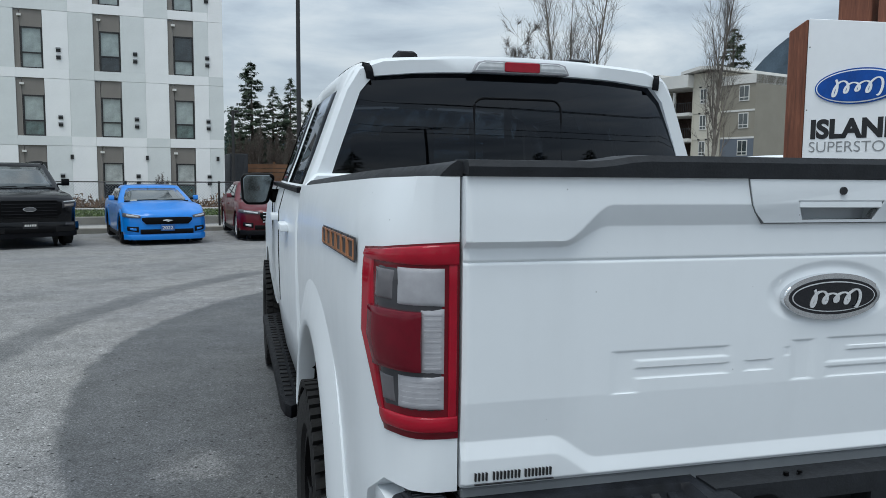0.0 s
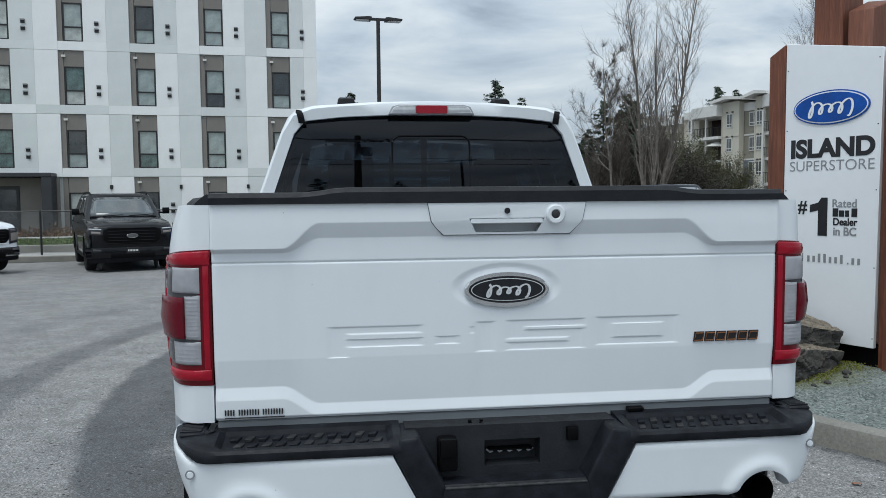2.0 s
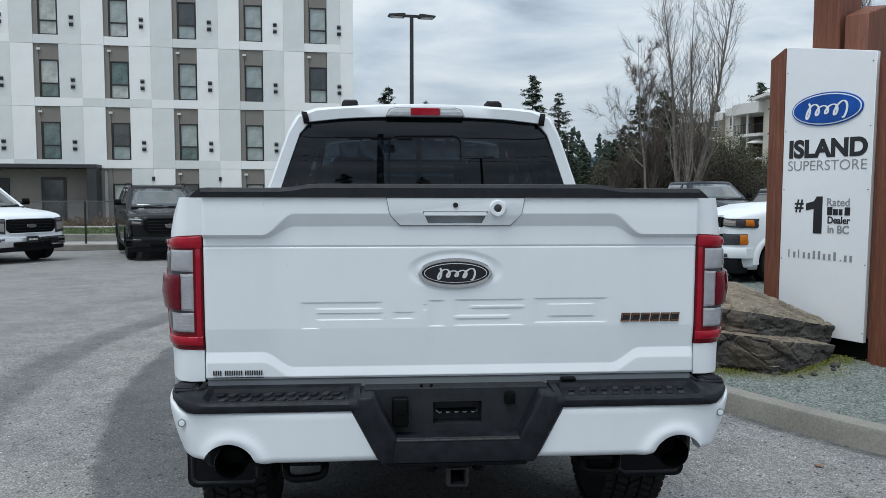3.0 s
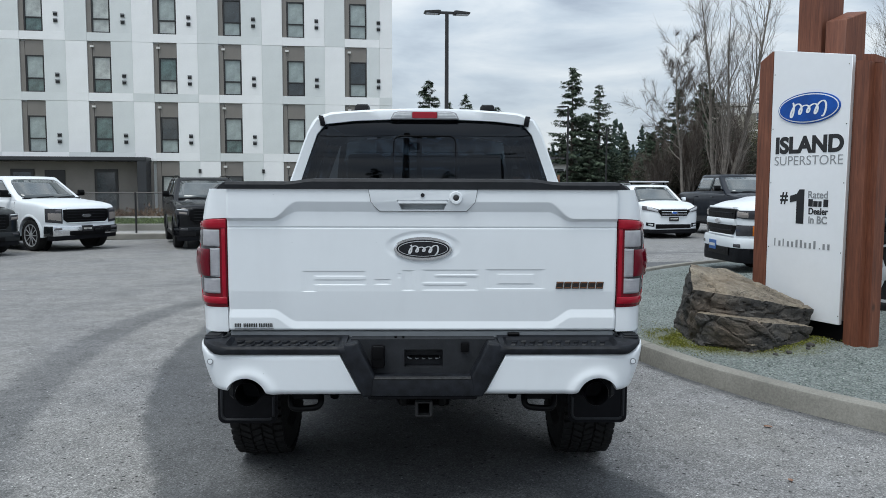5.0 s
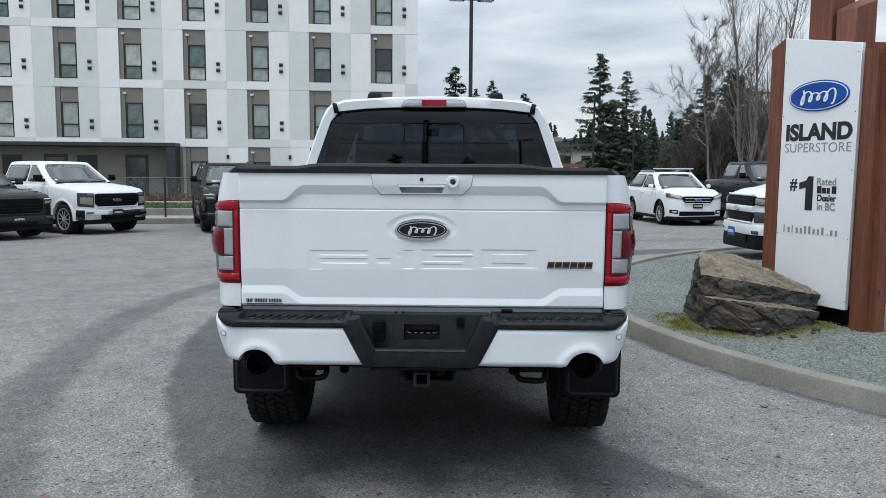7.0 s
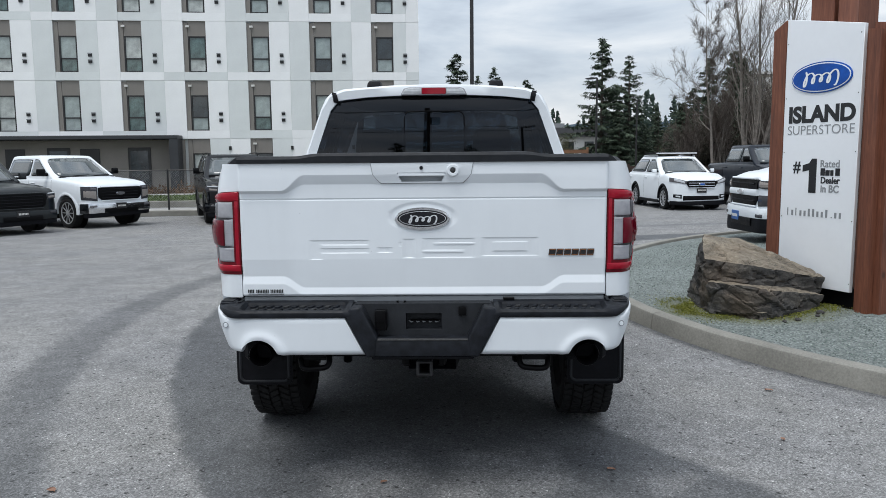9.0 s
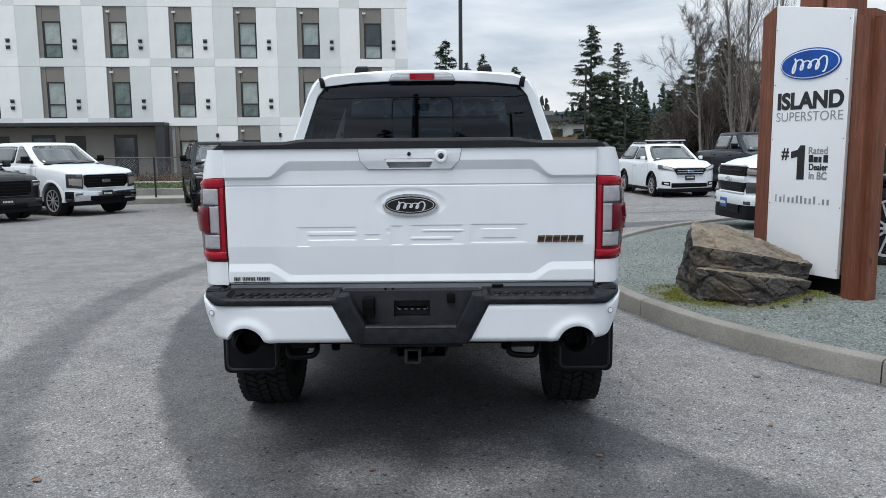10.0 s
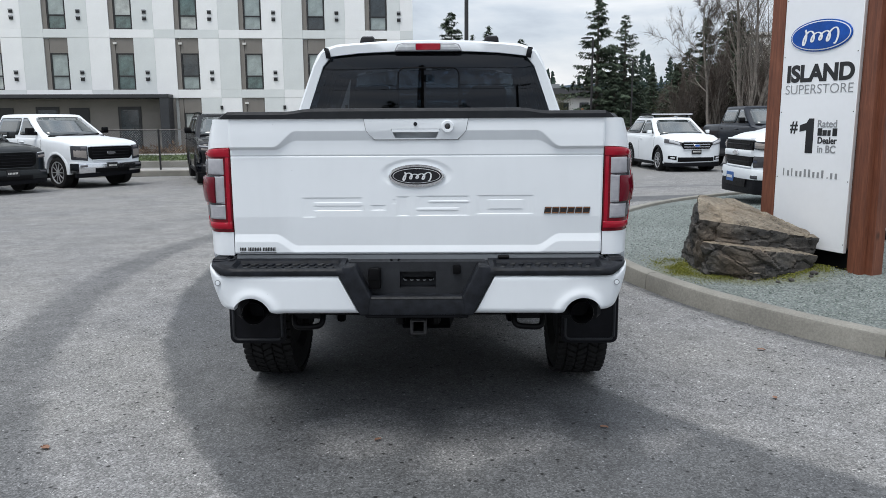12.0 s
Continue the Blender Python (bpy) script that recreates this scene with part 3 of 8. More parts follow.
def kerb():
    holder = tagged(thing("kerb", "weathered concrete kerb round a gravel island", "kerb"), kind="structure")
    step = 23.0
    deg = 80.5
    while deg < 292:
        bm = bmesh.new()
        rings = []
        for k in range(13):
            d = deg + 0.05 + (step - 0.1) * k / 12
            ring = []
            for inset, z in ((0.0, -0.16), (0.012, 0.118), (0.022, 0.138), (0.042, 0.148), (0.125, 0.150), (0.143, 0.143), (0.15, 0.12), (0.15, -0.16)):
                p = island_edge(d, inset)
                ring.append((p.x, p.y, z + 0.004 * noise.noise((p.x * 3, p.y * 3, z * 9))))
            rings.append(ring)
        loft(bm, rings)
        part("kerb_stone", bm, CONCRETE, holder)
        deg += step
    bm = bmesh.new()
    rows = []
    for inset in (0.14, 0.4, 0.6, 0.8, 1.0, 1.2, 1.4, 1.7):
        rows.append([bm.verts.new((p.x, p.y, bed_z(p.x, p.y))) for p in (island_edge(92 + 2 * k, inset) for k in range(101))])
    for a, b in zip(rows, rows[1:]):
        for k in range(100):
            bm.faces.new((a[k], a[k + 1], b[k + 1], b[k]))
    far = [bm.verts.new(p) for p in ((16, -0.6, 0.105), (16, 12.5, 0.105))]
    bm.faces.new(rows[-1] + far)
    bm.faces.new([r[-1] for r in rows] + [far[0]])
    bm.faces.new([r[0] for r in rows] + [far[1]])
    bmesh.ops.triangulate(bm, faces=bm.faces)
    tagged(part("gravel_bed", bm, GRAVEL, None, "", 0), "grey-green crushed gravel inside a kerbed island", "gravel", kind="structure")
    # loose stones on the bed
    rnd = random.Random(4)
    verts, faces = [], []
    count = 0
    while count < 17000:
        a, r = rnd.uniform(100, 275), 5.5 * math.sqrt(rnd.uniform(0.10, 1))
        p = HUB + Vector((r * math.cos(radians(a)), r * math.sin(radians(a)), 0))
        if (p - Vector((7.32, 4.85, 0))).length > 5.48 or p.x > 6.5:
            continue
        count += 1
        s = rnd.uniform(0.004, 0.011)
        base = len(verts)
        t = rnd.uniform(0, 6.28)
        for k in range(4):
            verts.append((p.x + s * rnd.uniform(0.7, 1.2) * math.cos(t + k * 1.57), p.y + s * rnd.uniform(0.7, 1.2) * math.sin(t + k * 1.57), bed_z(p.x, p.y) + rnd.uniform(0.0, 0.5) * s))
        verts.append((p.x + rnd.uniform(-0.3, 0.3) * s, p.y + rnd.uniform(-0.3, 0.3) * s, bed_z(p.x, p.y) + s * rnd.uniform(0.8, 1.4)))
        faces += [(base + k, base + (k + 1) % 4, base + 4) for k in range(4)]
    tagged(link("gravel", data("gravel", verts, faces), STONES, None, "", 0), "loose grey-green crushed stones on the island", "gravel", kind="stuff")


kerb()


# ---- the white pickup ----
PICKUP = thing("pickup_truck", "white crew-cab pickup truck with black trim on the asphalt lot", "pickup truck")


def smooth01(a, lo, hi):
    t = np.clip((a - lo) / (hi - lo), 0, 1)
    return t * t * (3 - 2 * t)


def stamped(x, z):
    """How deep the block characters pressed into the tailgate are at x, z (0 to 1)."""
    k = 1 / 2.47 * 0.00251
    bars = [(85, 150, 36, 121), (85, 353, 36, 57), (85, 355, 71, 93), (383, 457, 69, 91), (497, 558, 32, 116), (480, 500, 45, 63),
            (583, 820, 30, 50), (583, 650, 30, 83), (583, 820, 58, 83), (758, 820, 58, 115), (583, 820, 93, 115),
            (845, 1098, 28, 48), (845, 1098, 87, 108), (845, 907, 28, 108), (1038, 1098, 28, 108)]
    depth = np.zeros_like(x)
    for u0, u1, v0, v1 in bars:
        x0, x1 = -0.598 + u0 * k, -0.598 + u1 * k
        z1, z0 = 1.200 - v0 * k, 1.200 - v1 * k
        # upright edges are flattened in the relief, as light from above hides them
        dx = np.minimum(x - x0, x1 - x)
        dz = np.minimum(z - z0, z1 - z)
        depth = np.maximum(depth, smooth01(np.minimum(dx * 0.10, dz), -0.0004, 0.0020))
    return depth


def tailgate_relief(x, z):
    """How far the skin stands out behind the tailgate's plane."""
    ax = np.abs(x)
    f = smooth01(ax, 0.523, 0.625)
    edge = 1.456 + (1.387 - 1.456) * f
    fall = 0.042 + (0.012 - 0.042) * f
    out = 0.012 + 0.017 * np.clip((z - (edge - fall)) / fall, 0, 1)
    out += 0.002 * smooth01(z, 1.50, 1.43) * smooth01(z, 1.06, 1.32)
    out -= 0.0036 * np.exp(-((z - 1.3475) / 0.0026) ** 2)
    low = 1.001 + (0.949 - 1.001) * (1 - smooth01(ax, 0.53, 0.635))
    out -= 0.0085 * np.clip((1.078 - z) / (1.078 - low), 0, 1)
    out += 0.0095 * np.clip((low - z) / 0.034, 0, 1)
    d = np.sqrt((x / 0.165) ** 2 + ((z - 1.266) / 0.072) ** 2)
    out -= 0.006 * smooth01(d, 1.0, 0.76)
    out -= 0.0026 * stamped(x, z)
    slot = (np.abs(x + 0.002) < 0.114) * (z > 1.4195) * (z < 1.4600)
    out -= 0.050 * slot
    out -= 0.006 * smooth01(ax, 0.809, 0.8175) + 0.006 * smooth01(z, 0.920, 0.912)
    return out


def tailgate():
    nx, nz = 400, 300
    gx, gz = np.linspace(-0.8175, 0.8175, nx), np.linspace(0.912, 1.512, nz)
    X, Z = np.meshgrid(gx, gz)
    Y = -tailgate_relief(X, Z)
    verts = np.stack([X, Y, Z], -1).reshape(-1, 3).tolist()
    faces = [(j * nx + i, j * nx + i + 1, (j + 1) * nx + i + 1, (j + 1) * nx + i) for j in range(nz - 1) for i in range(nx - 1)]
    # a rim that gives the gate its thickness
    loop = list(range(nx)) + [j * nx + nx - 1 for j in range(1, nz)] + [(nz - 1) * nx + i for i in range(nx - 2, -1, -1)] + [j * nx for j in range(nz - 2, 0, -1)]
    base = len(verts)
    verts += [(verts[i][0], 0.075, verts[i][2]) for i in loop]
    n = len(loop)
    faces += [(loop[i], base + i, base + (i + 1) % n, loop[(i + 1) % n]) for i in range(n)]
    faces.append(tuple(base + i for i in range(n)))
    gate = link("tailgate", data("tailgate", verts, faces), WHITE, PICKUP, "white tailgate with pressed block characters", 40)
    # black cap along the top
    bm = bmesh.new()
    rings = []
    for k in range(41):
        x = -0.8175 + 1.635 * k / 40
        h = 1.538 + 0.013 * float(smooth01(np.array(1 - abs(x) / 0.815), 0.30, 0.44))
        rings.append([(x, -0.036, 1.508), (x, -0.040, h - 0.012), (x, -0.032, h), (x, 0.05, h + 0.002), (x, 0.08, h - 0.006), (x, 0.08, 1.508)])
    loft(bm, rings)
    part("top_cap", bm, CAPPLASTIC, gate, "black textured plastic cap")
    # latch plate with recessed grip, lens and lock
    def folded(grow, out):
        b = bmesh.new()
        rows = []
        for v, w, y in ((1.507 + grow, 0.226, -0.030), (1.456, 0.216, -0.030), (1.440, 0.204, -0.0238), (1.418 - grow, 0.181, -0.0182)):
            w += grow
            rows.append([(-w, y + 0.02, v), (-w, y - out, v), (w, y - out, v), (w, y + 0.02, v)])
        loft(b, rows)
        return b

    bm = folded(0.0, 0.0035)
    def grip():
        return prism(bmesh.new(), [(-0.110, 1.464), (0.106, 1.464), (0.086, 1.424), (-0.090, 1.424)], xz, -0.06, 0.05)

    part("latch_joint", cut(folded(0.0022, 0.0012), [grip()]), JOINTGREY, gate)
    plate = part("latch_plate", cut(bm, [grip()]), WHITE, gate)
    part("grip", boxed(-0.1055, 0.1015, -0.0325, -0.012, 1.4485, 1.4628, 0.002), WHITE, plate)
    bm = bmesh.new()
    lathe(bm, [(-0.038, 0.0001), (-0.038, 0.008), (-0.030, 0.009)], (-0.002, 0, 1.484), "y", 20)
    part("camera_lens", bm, BADGEBLACK, plate, "small black lens")
    bm = bmesh.new()
    lathe(bm, [(-0.038, 0.012), (-0.042, 0.015), (-0.042, 0.024), (-0.037, 0.028), (-0.026, 0.028)], (0.137, 0, 1.473), "y", 28)
    part("lock_ring", bm, WHITE, plate)
    part("lock", lathed([(-0.041, 0.0001), (-0.041, 0.008), (-0.039, 0.012), (-0.026, 0.012)], (0.137, 0, 1.473), "y", 20), DARKMETAL, plate, "dark key lock")
    # oval badge
    badge = part("badge", prism(bmesh.new(), oval(0.0, 1.260, 0.1235, 0.0495, 48), xz, -0.022, 0.0, 0.005, 3), CHROME, gate, "chrome-rimmed oval badge")
    part("badge_ground", prism(bmesh.new(), oval(0.0, 1.260, 0.1115, 0.0385, 48), xz, -0.0232, -0.01), BADGEBLACK, badge, "gloss black oval field")
    part("badge_line", prism(bmesh.new(), oval(0.0, 1.260, 0.1045, 0.0325, 48), xz, -0.0240, -0.01), SILVER, badge, "thin silver line")
    part("badge_field", prism(bmesh.new(), oval(0.0, 1.260, 0.1020, 0.0302, 48), xz, -0.0247, -0.01), BADGEBLACK, badge, "gloss black oval field")
    bm = bmesh.new()
    swash(bm, 0.0, 1.260, 0.068, 0.021, lambda u, v, d: (u, -0.0250 - d, v), 0.0034)
    part("badge_mark", bm, SILVER, badge, "silver flowing mark")
    # trim letters as plain bars, and a sticker whose words are bars
    bars_row(gate, 0.560, 0.764, 1.091, 1.120, 6, lambda u, v, d: (u, -0.012 - d, v), ORANGE, INK, 0.004)
    bm = bmesh.new()
    for x0, x1 in ((-0.792, -0.762), (-0.755, -0.698), (-0.690, -0.632)):
        u = x0
        while u < x1 - 0.004:
            prism(bm, [(u, 0.927), (u + 0.0030, 0.927), (u + 0.0036, 0.942), (u, 0.943)], xz, -0.0185, -0.014)
            u += 0.0074
    prism(bm, [(-0.792, 0.9185), (-0.630, 0.9185), (-0.630, 0.9205), (-0.792, 0.9205)], xz, -0.0185, -0.014)
    part("sticker", bm, INK, gate, "black lettered sticker", 0)


def swash(bm, cx, cz, a, b, lift, w=0.0045):
    """A flowing looped ribbon, a plain stand-in for a maker's script."""
    path = []
    for k in range(171):
        t = k / 170
        turn = 2 * math.pi * 4.5 * t + 0.5
        tall = 0.42 + 0.58 * abs(2 * t - 1) ** 1.5
        path.append(Vector((cx + a * (1.84 * t - 0.92 + 0.15 * math.sin(turn) + 0.10 * tall * math.cos(turn)), cz + b * (tall * math.cos(turn) - 0.1), 0)))
    rows = [[], [], [], []]
    for i, p in enumerate(path):
        t = (path[min(i + 1, len(path) - 1)] - path[max(i - 1, 0)]).normalized()
        # broad on the downstrokes, fine on the upstrokes
        k = w * (0.45 + 0.55 * abs(t.y))
        n = Vector((-t.y, t.x, 0)) * k
        for row, q, d in ((rows[0], p + n, 0.0), (rows[1], p - n, 0.0), (rows[2], p + n, 0.002), (rows[3], p - n, 0.002)):
            row.append(bm.verts.new(lift(q.x, q.y, d + 0.000008 * i)))
    for i in range(len(path) - 1):
        bm.faces.new((rows[2][i], rows[3][i], rows[3][i + 1], rows[2][i + 1]))
        bm.faces.new((rows[0][i], rows[2][i], rows[2][i + 1], rows[0][i + 1]))
        bm.faces.new((rows[1][i], rows[1][i + 1], rows[3][i + 1], rows[3][i]))


def bars_row(parent, u0, u1, v0, v1, n, lift, front, back, slant=0.0):
    """A word as plain blocks: a dark shadow plate with a coloured block on each place."""
    w = (u1 - u0) / n
    for k in range(n):
        a, b = u0 + k * w + 0.03 * w, u0 + (k + 1) * w - 0.09 * w
        shape = lambda e: [(a + e, v0 + e), (b - e, v0 + e), (b - e + slant, v1 - e), (a + e + slant, v1 - e)]
        plate = part("emblem_block", prism(bmesh.new(), shape(0.0), lift, 0.0, 0.004), back, parent, "black block", 0)
        hole = bmesh.new()
        h = v1 - v0
        prism(hole, [(a + 0.085 * w, v0 + 0.17 * h), (b - 0.085 * w, v0 + 0.17 * h), (b - 0.085 * w + slant, v0 + 0.83 * h), (a + 0.085 * w + slant, v0 + 0.83 * h)], lift, -0.01, 0.02)
        part("emblem_face", cut(prism(bmesh.new(), shape(0.09 * h), lift, 0.002, 0.007), [hole]), front, plate, "orange outlined block", 0)


tailgate()

# plan of the rear corner: (x, y) from the gate round to the side
CORNER = [(0.822, 0.0), (0.850, 0.0), (0.885, 0.006), (0.915, 0.025), (0.940, 0.060), (0.957, 0.100), (0.977, 0.180)]


def side_inset(z):
    """How far the bedside leans in at height z."""
    return float(np.interp(z, [0.55, 0.75, 0.95, 1.20, 1.30, 1.39, 1.46, 1.505, 1.53], [0.03, 0.012, 0.010, 0.0, 0.003, 0.010, 0.022, 0.038, 0.060]))


WHEEL_Y, WHEEL_Z = 1.13, 0.415


def bedside(sx):
    stations = [(0.0, 0.868), (0.006, 0.885), (0.025, 0.915), (0.06, 0.940), (0.10, 0.957), (0.18, 0.977), (0.32, 0.984), (0.5, 0.986), (0.8, 0.988), (1.13, 0.989), (1.5, 0.988), (1.84, 0.986)]
    rings = []
    for y, x in stations:
        zb = 0.905 if y < 0.15 else 0.905 - 0.27 * min(1, (y - 0.15) / 0.15)
        zt = 1.508 - 0.027 * y
        zs = [zb + (zt - zb) * k / 11 for k in range(12)]
        ring = [(sx * (x - side_inset(z) * min(1.0, y / 0.06)), y, z) for z in zs]
        ring += [(sx * 0.8225, y, zt), (sx * 0.8225, y, zb)]
        rings.append(ring)
    bm = bmesh.new()
    loft(bm, rings)
    arch = bmesh.new()
    lathe(arch, [(sx * 0.70, 0.552), (sx * 1.10, 0.552)], (0, WHEEL_Y, WHEEL_Z + 0.05), "x", 48)
    side = part("bed_side", cut(bm, [arch]), WHITE, PICKUP, "", 30)
    # black strip added behind the gap to stand in for its shade
    part("gate_gap_strip", boxed(min(sx * 0.80, sx * 0.83), max(sx * 0.80, sx * 0.83), 0.014, 0.05, 0.90, 1.505), SATIN, side, "black strip in the gap")
    part("inner_panel", boxed(min(sx * 0.79, sx * 0.83), max(sx * 0.79, sx * 0.83), 0.09, 1.83, 0.90, 1.45), SATIN, side, "black bed liner")
    # flared lip round the wheel opening
    bm = bmesh.new()
    rings = []
    for k in range(25):
        t = radians(14 + 152 * k / 24)
        c, s = math.cos(t), math.sin(t)
        ring = []
        for r, x in ((0.545, 0.94), (0.542, 0.998), (0.549, 1.005), (0.568, 1.006), (0.615, 1.001), (0.675, 0.992), (0.73, 0.980), (0.72, 0.94)):
            ring.append((sx * x, WHEEL_Y + r * c, WHEEL_Z + 0.05 + r * s))
        rings.append(ring)
    loft(bm, rings)
    part("wheel_flare", bm, WHITE, side, "", 50)
    # black rail cap
    bm = bmesh.new()
    rings = []
    for k in range(16):
        y = 0.0 + 1.83 * k / 15
        xo = float(np.interp(y, [0, 0.06, 0.18, 0.5], [0.862, 0.886, 0.930, 0.949]))
        top = 1.533 - 0.027 * y
        low = 1.507 - 0.027 * y - 0.016 * min(1.0, y / 0.25)
        rings.append([(sx * xo, y, low), (sx * (xo - 0.006), y, top - 0.018), (sx * (xo - 0.022), y, top - 0.004), (sx * 0.828, y, top + 0.004), (sx * 0.79, y, top - 0.006), (sx * 0.79, y, low)])
    loft(bm, rings)
    part("rail_cap", bm, CAPPLASTIC, side, "black plastic bed rail cap")
    # inner wheel housing
    bm = bmesh.new()
    arcs = []
    for k in range(19):
        t = radians(12 + 156 * k / 18)
        arcs.append([(sx * x, WHEEL_Y + r * math.cos(t), WHEEL_Z + 0.05 + r * math.sin(t)) for x, r in ((0.985, 0.552), (0.64, 0.552), (0.63, 0.30), (0.635, 0.30), (0.648, 0.546), (0.985, 0.546))])
    loft(bm, arcs)
    part("wheel_housing", bm, SATIN, side, "black wheel housing")
    return side


def lens_piece(name, u0, u1, z0, z1, proud, thick, material, parent, sx, lean=0.0, swell=0.0):
    """A strip of lens that follows the rear corner between u0 and u1 (0 inner, 1 outer); lean cuts its outer top down."""
    path = spread([(x, y, 0) for x, y in CORNER], 48)

    def along(u, z):
        """The corner's plan at u; below, the outer edge of the lamp draws in."""
        limit = 1.0 - 0.20 * min(1.0, max(0.0, (1.24 - z) / 0.23)) ** 1.4
        if u > 0.55:
            u = 0.55 + (u - 0.55) * (limit - 0.55) / 0.45
        f = 48 * u
        k = min(int(f), 47)
        return path[k].lerp(path[k + 1], f - k), (path[min(k + 2, 48)] - path[max(k - 1, 0)]).normalized()

    rings = []
    for i in range(13):
        u = u0 + (u1 - u0) * i / 12
        edge = 0.004 if i in (0, 12) else (0.0012 if i in (1, 11) else 0)
        zt = z1 - lean * (i / 12) ** 2
        ring = []
        for f, back in ((0.0, None), (0.0, 0.004), (0.04, 0.0012), (0.12, 0.0), (0.5, -swell), (0.88, 0.0), (0.96, 0.0012), (1.0, 0.004), (1.0, None)):
            z = z0 + (zt - z0) * f
            p, t = along(u, z)
            out = -thick if back is None else (proud - max(back, edge) if back >= 0 else proud - back - edge)
            o = p + Vector((t.y, -t.x, 0)) * out
            ring.append((sx * (o.x - side_inset(z) * min(1.0, max(0.0, p.y) / 0.06)), o.y, z))
        rings.append(ring)
    bm = bmesh.new()
    loft(bm, rings)
    return part(name, bm, material, parent, "", 50)


def tail_light(sx):
    lamp = new("tail_light")
    lamp.parent = PICKUP
    tagged(lamp, "red tail light with clear ribbed reflectors")
    lens_piece("housing", 0.0, 1.0, 1.010, 1.386, 0.006, 0.03, DEEPRED, lamp, sx, 0.022)
    lens_piece("upper_band", 0.03, 0.98, 1.343, 1.382, 0.010, 0.01, RED_LENS, lamp, sx, 0.022, 0.002)
    lens_piece("lower_band", 0.03, 0.98, 1.024, 1.054, 0.010, 0.01, RED_LENS, lamp, sx, 0.0, 0.002)
    lens_piece("inner_strip", 0.045, 0.135, 1.05, 1.346, 0.009, 0.01, RED_LENS, lamp, sx, 0.0, 0.002)
    lens_piece("outer_strip", 0.885, 0.985, 1.045, 1.35, 0.009, 0.01, RED_LENS, lamp, sx, 0.0, 0.002)
    lens_piece("smoked_field", 0.155, 0.875, 1.060, 1.341, 0.008, 0.01, SMOKE_LENS, lamp, sx)
    for u1, z0, z1 in ((0.60, 1.266, 1.337), (0.38, 1.138, 1.261), (0.60, 1.069, 1.133)):
        glass = lens_piece("reflector", 0.175, u1, z0, z1, 0.0105, 0.008, CLEAR_LENS, lamp, sx)
        n = round((z1 - z0) / 0.0105) if z1 < 1.3 else 1
        for k in range(1, n):
            z = z0 + (z1 - z0) * k / n
            lens_piece("rib", 0.18, u1 - 0.01, z - 0.0024, z + 0.0024, 0.0109, 0.004, CLEAR_LENS, glass, sx)
    lens_piece("side_lens", 0.62, 0.86, 1.272, 1.331, 0.0095, 0.008, SMOKECLEAR, lamp, sx)
    lens_piece("side_lens", 0.62, 0.86, 1.075, 1.127, 0.0095, 0.008, SMOKECLEAR, lamp, sx)
    lens_piece("stop_block", 0.36, 0.875, 1.142, 1.256, 0.021, 0.010, STOPRED, lamp, sx, 0.0, 0.004)


for side_sign in (-1, 1):
    bedside(side_sign)
    tail_light(side_sign)


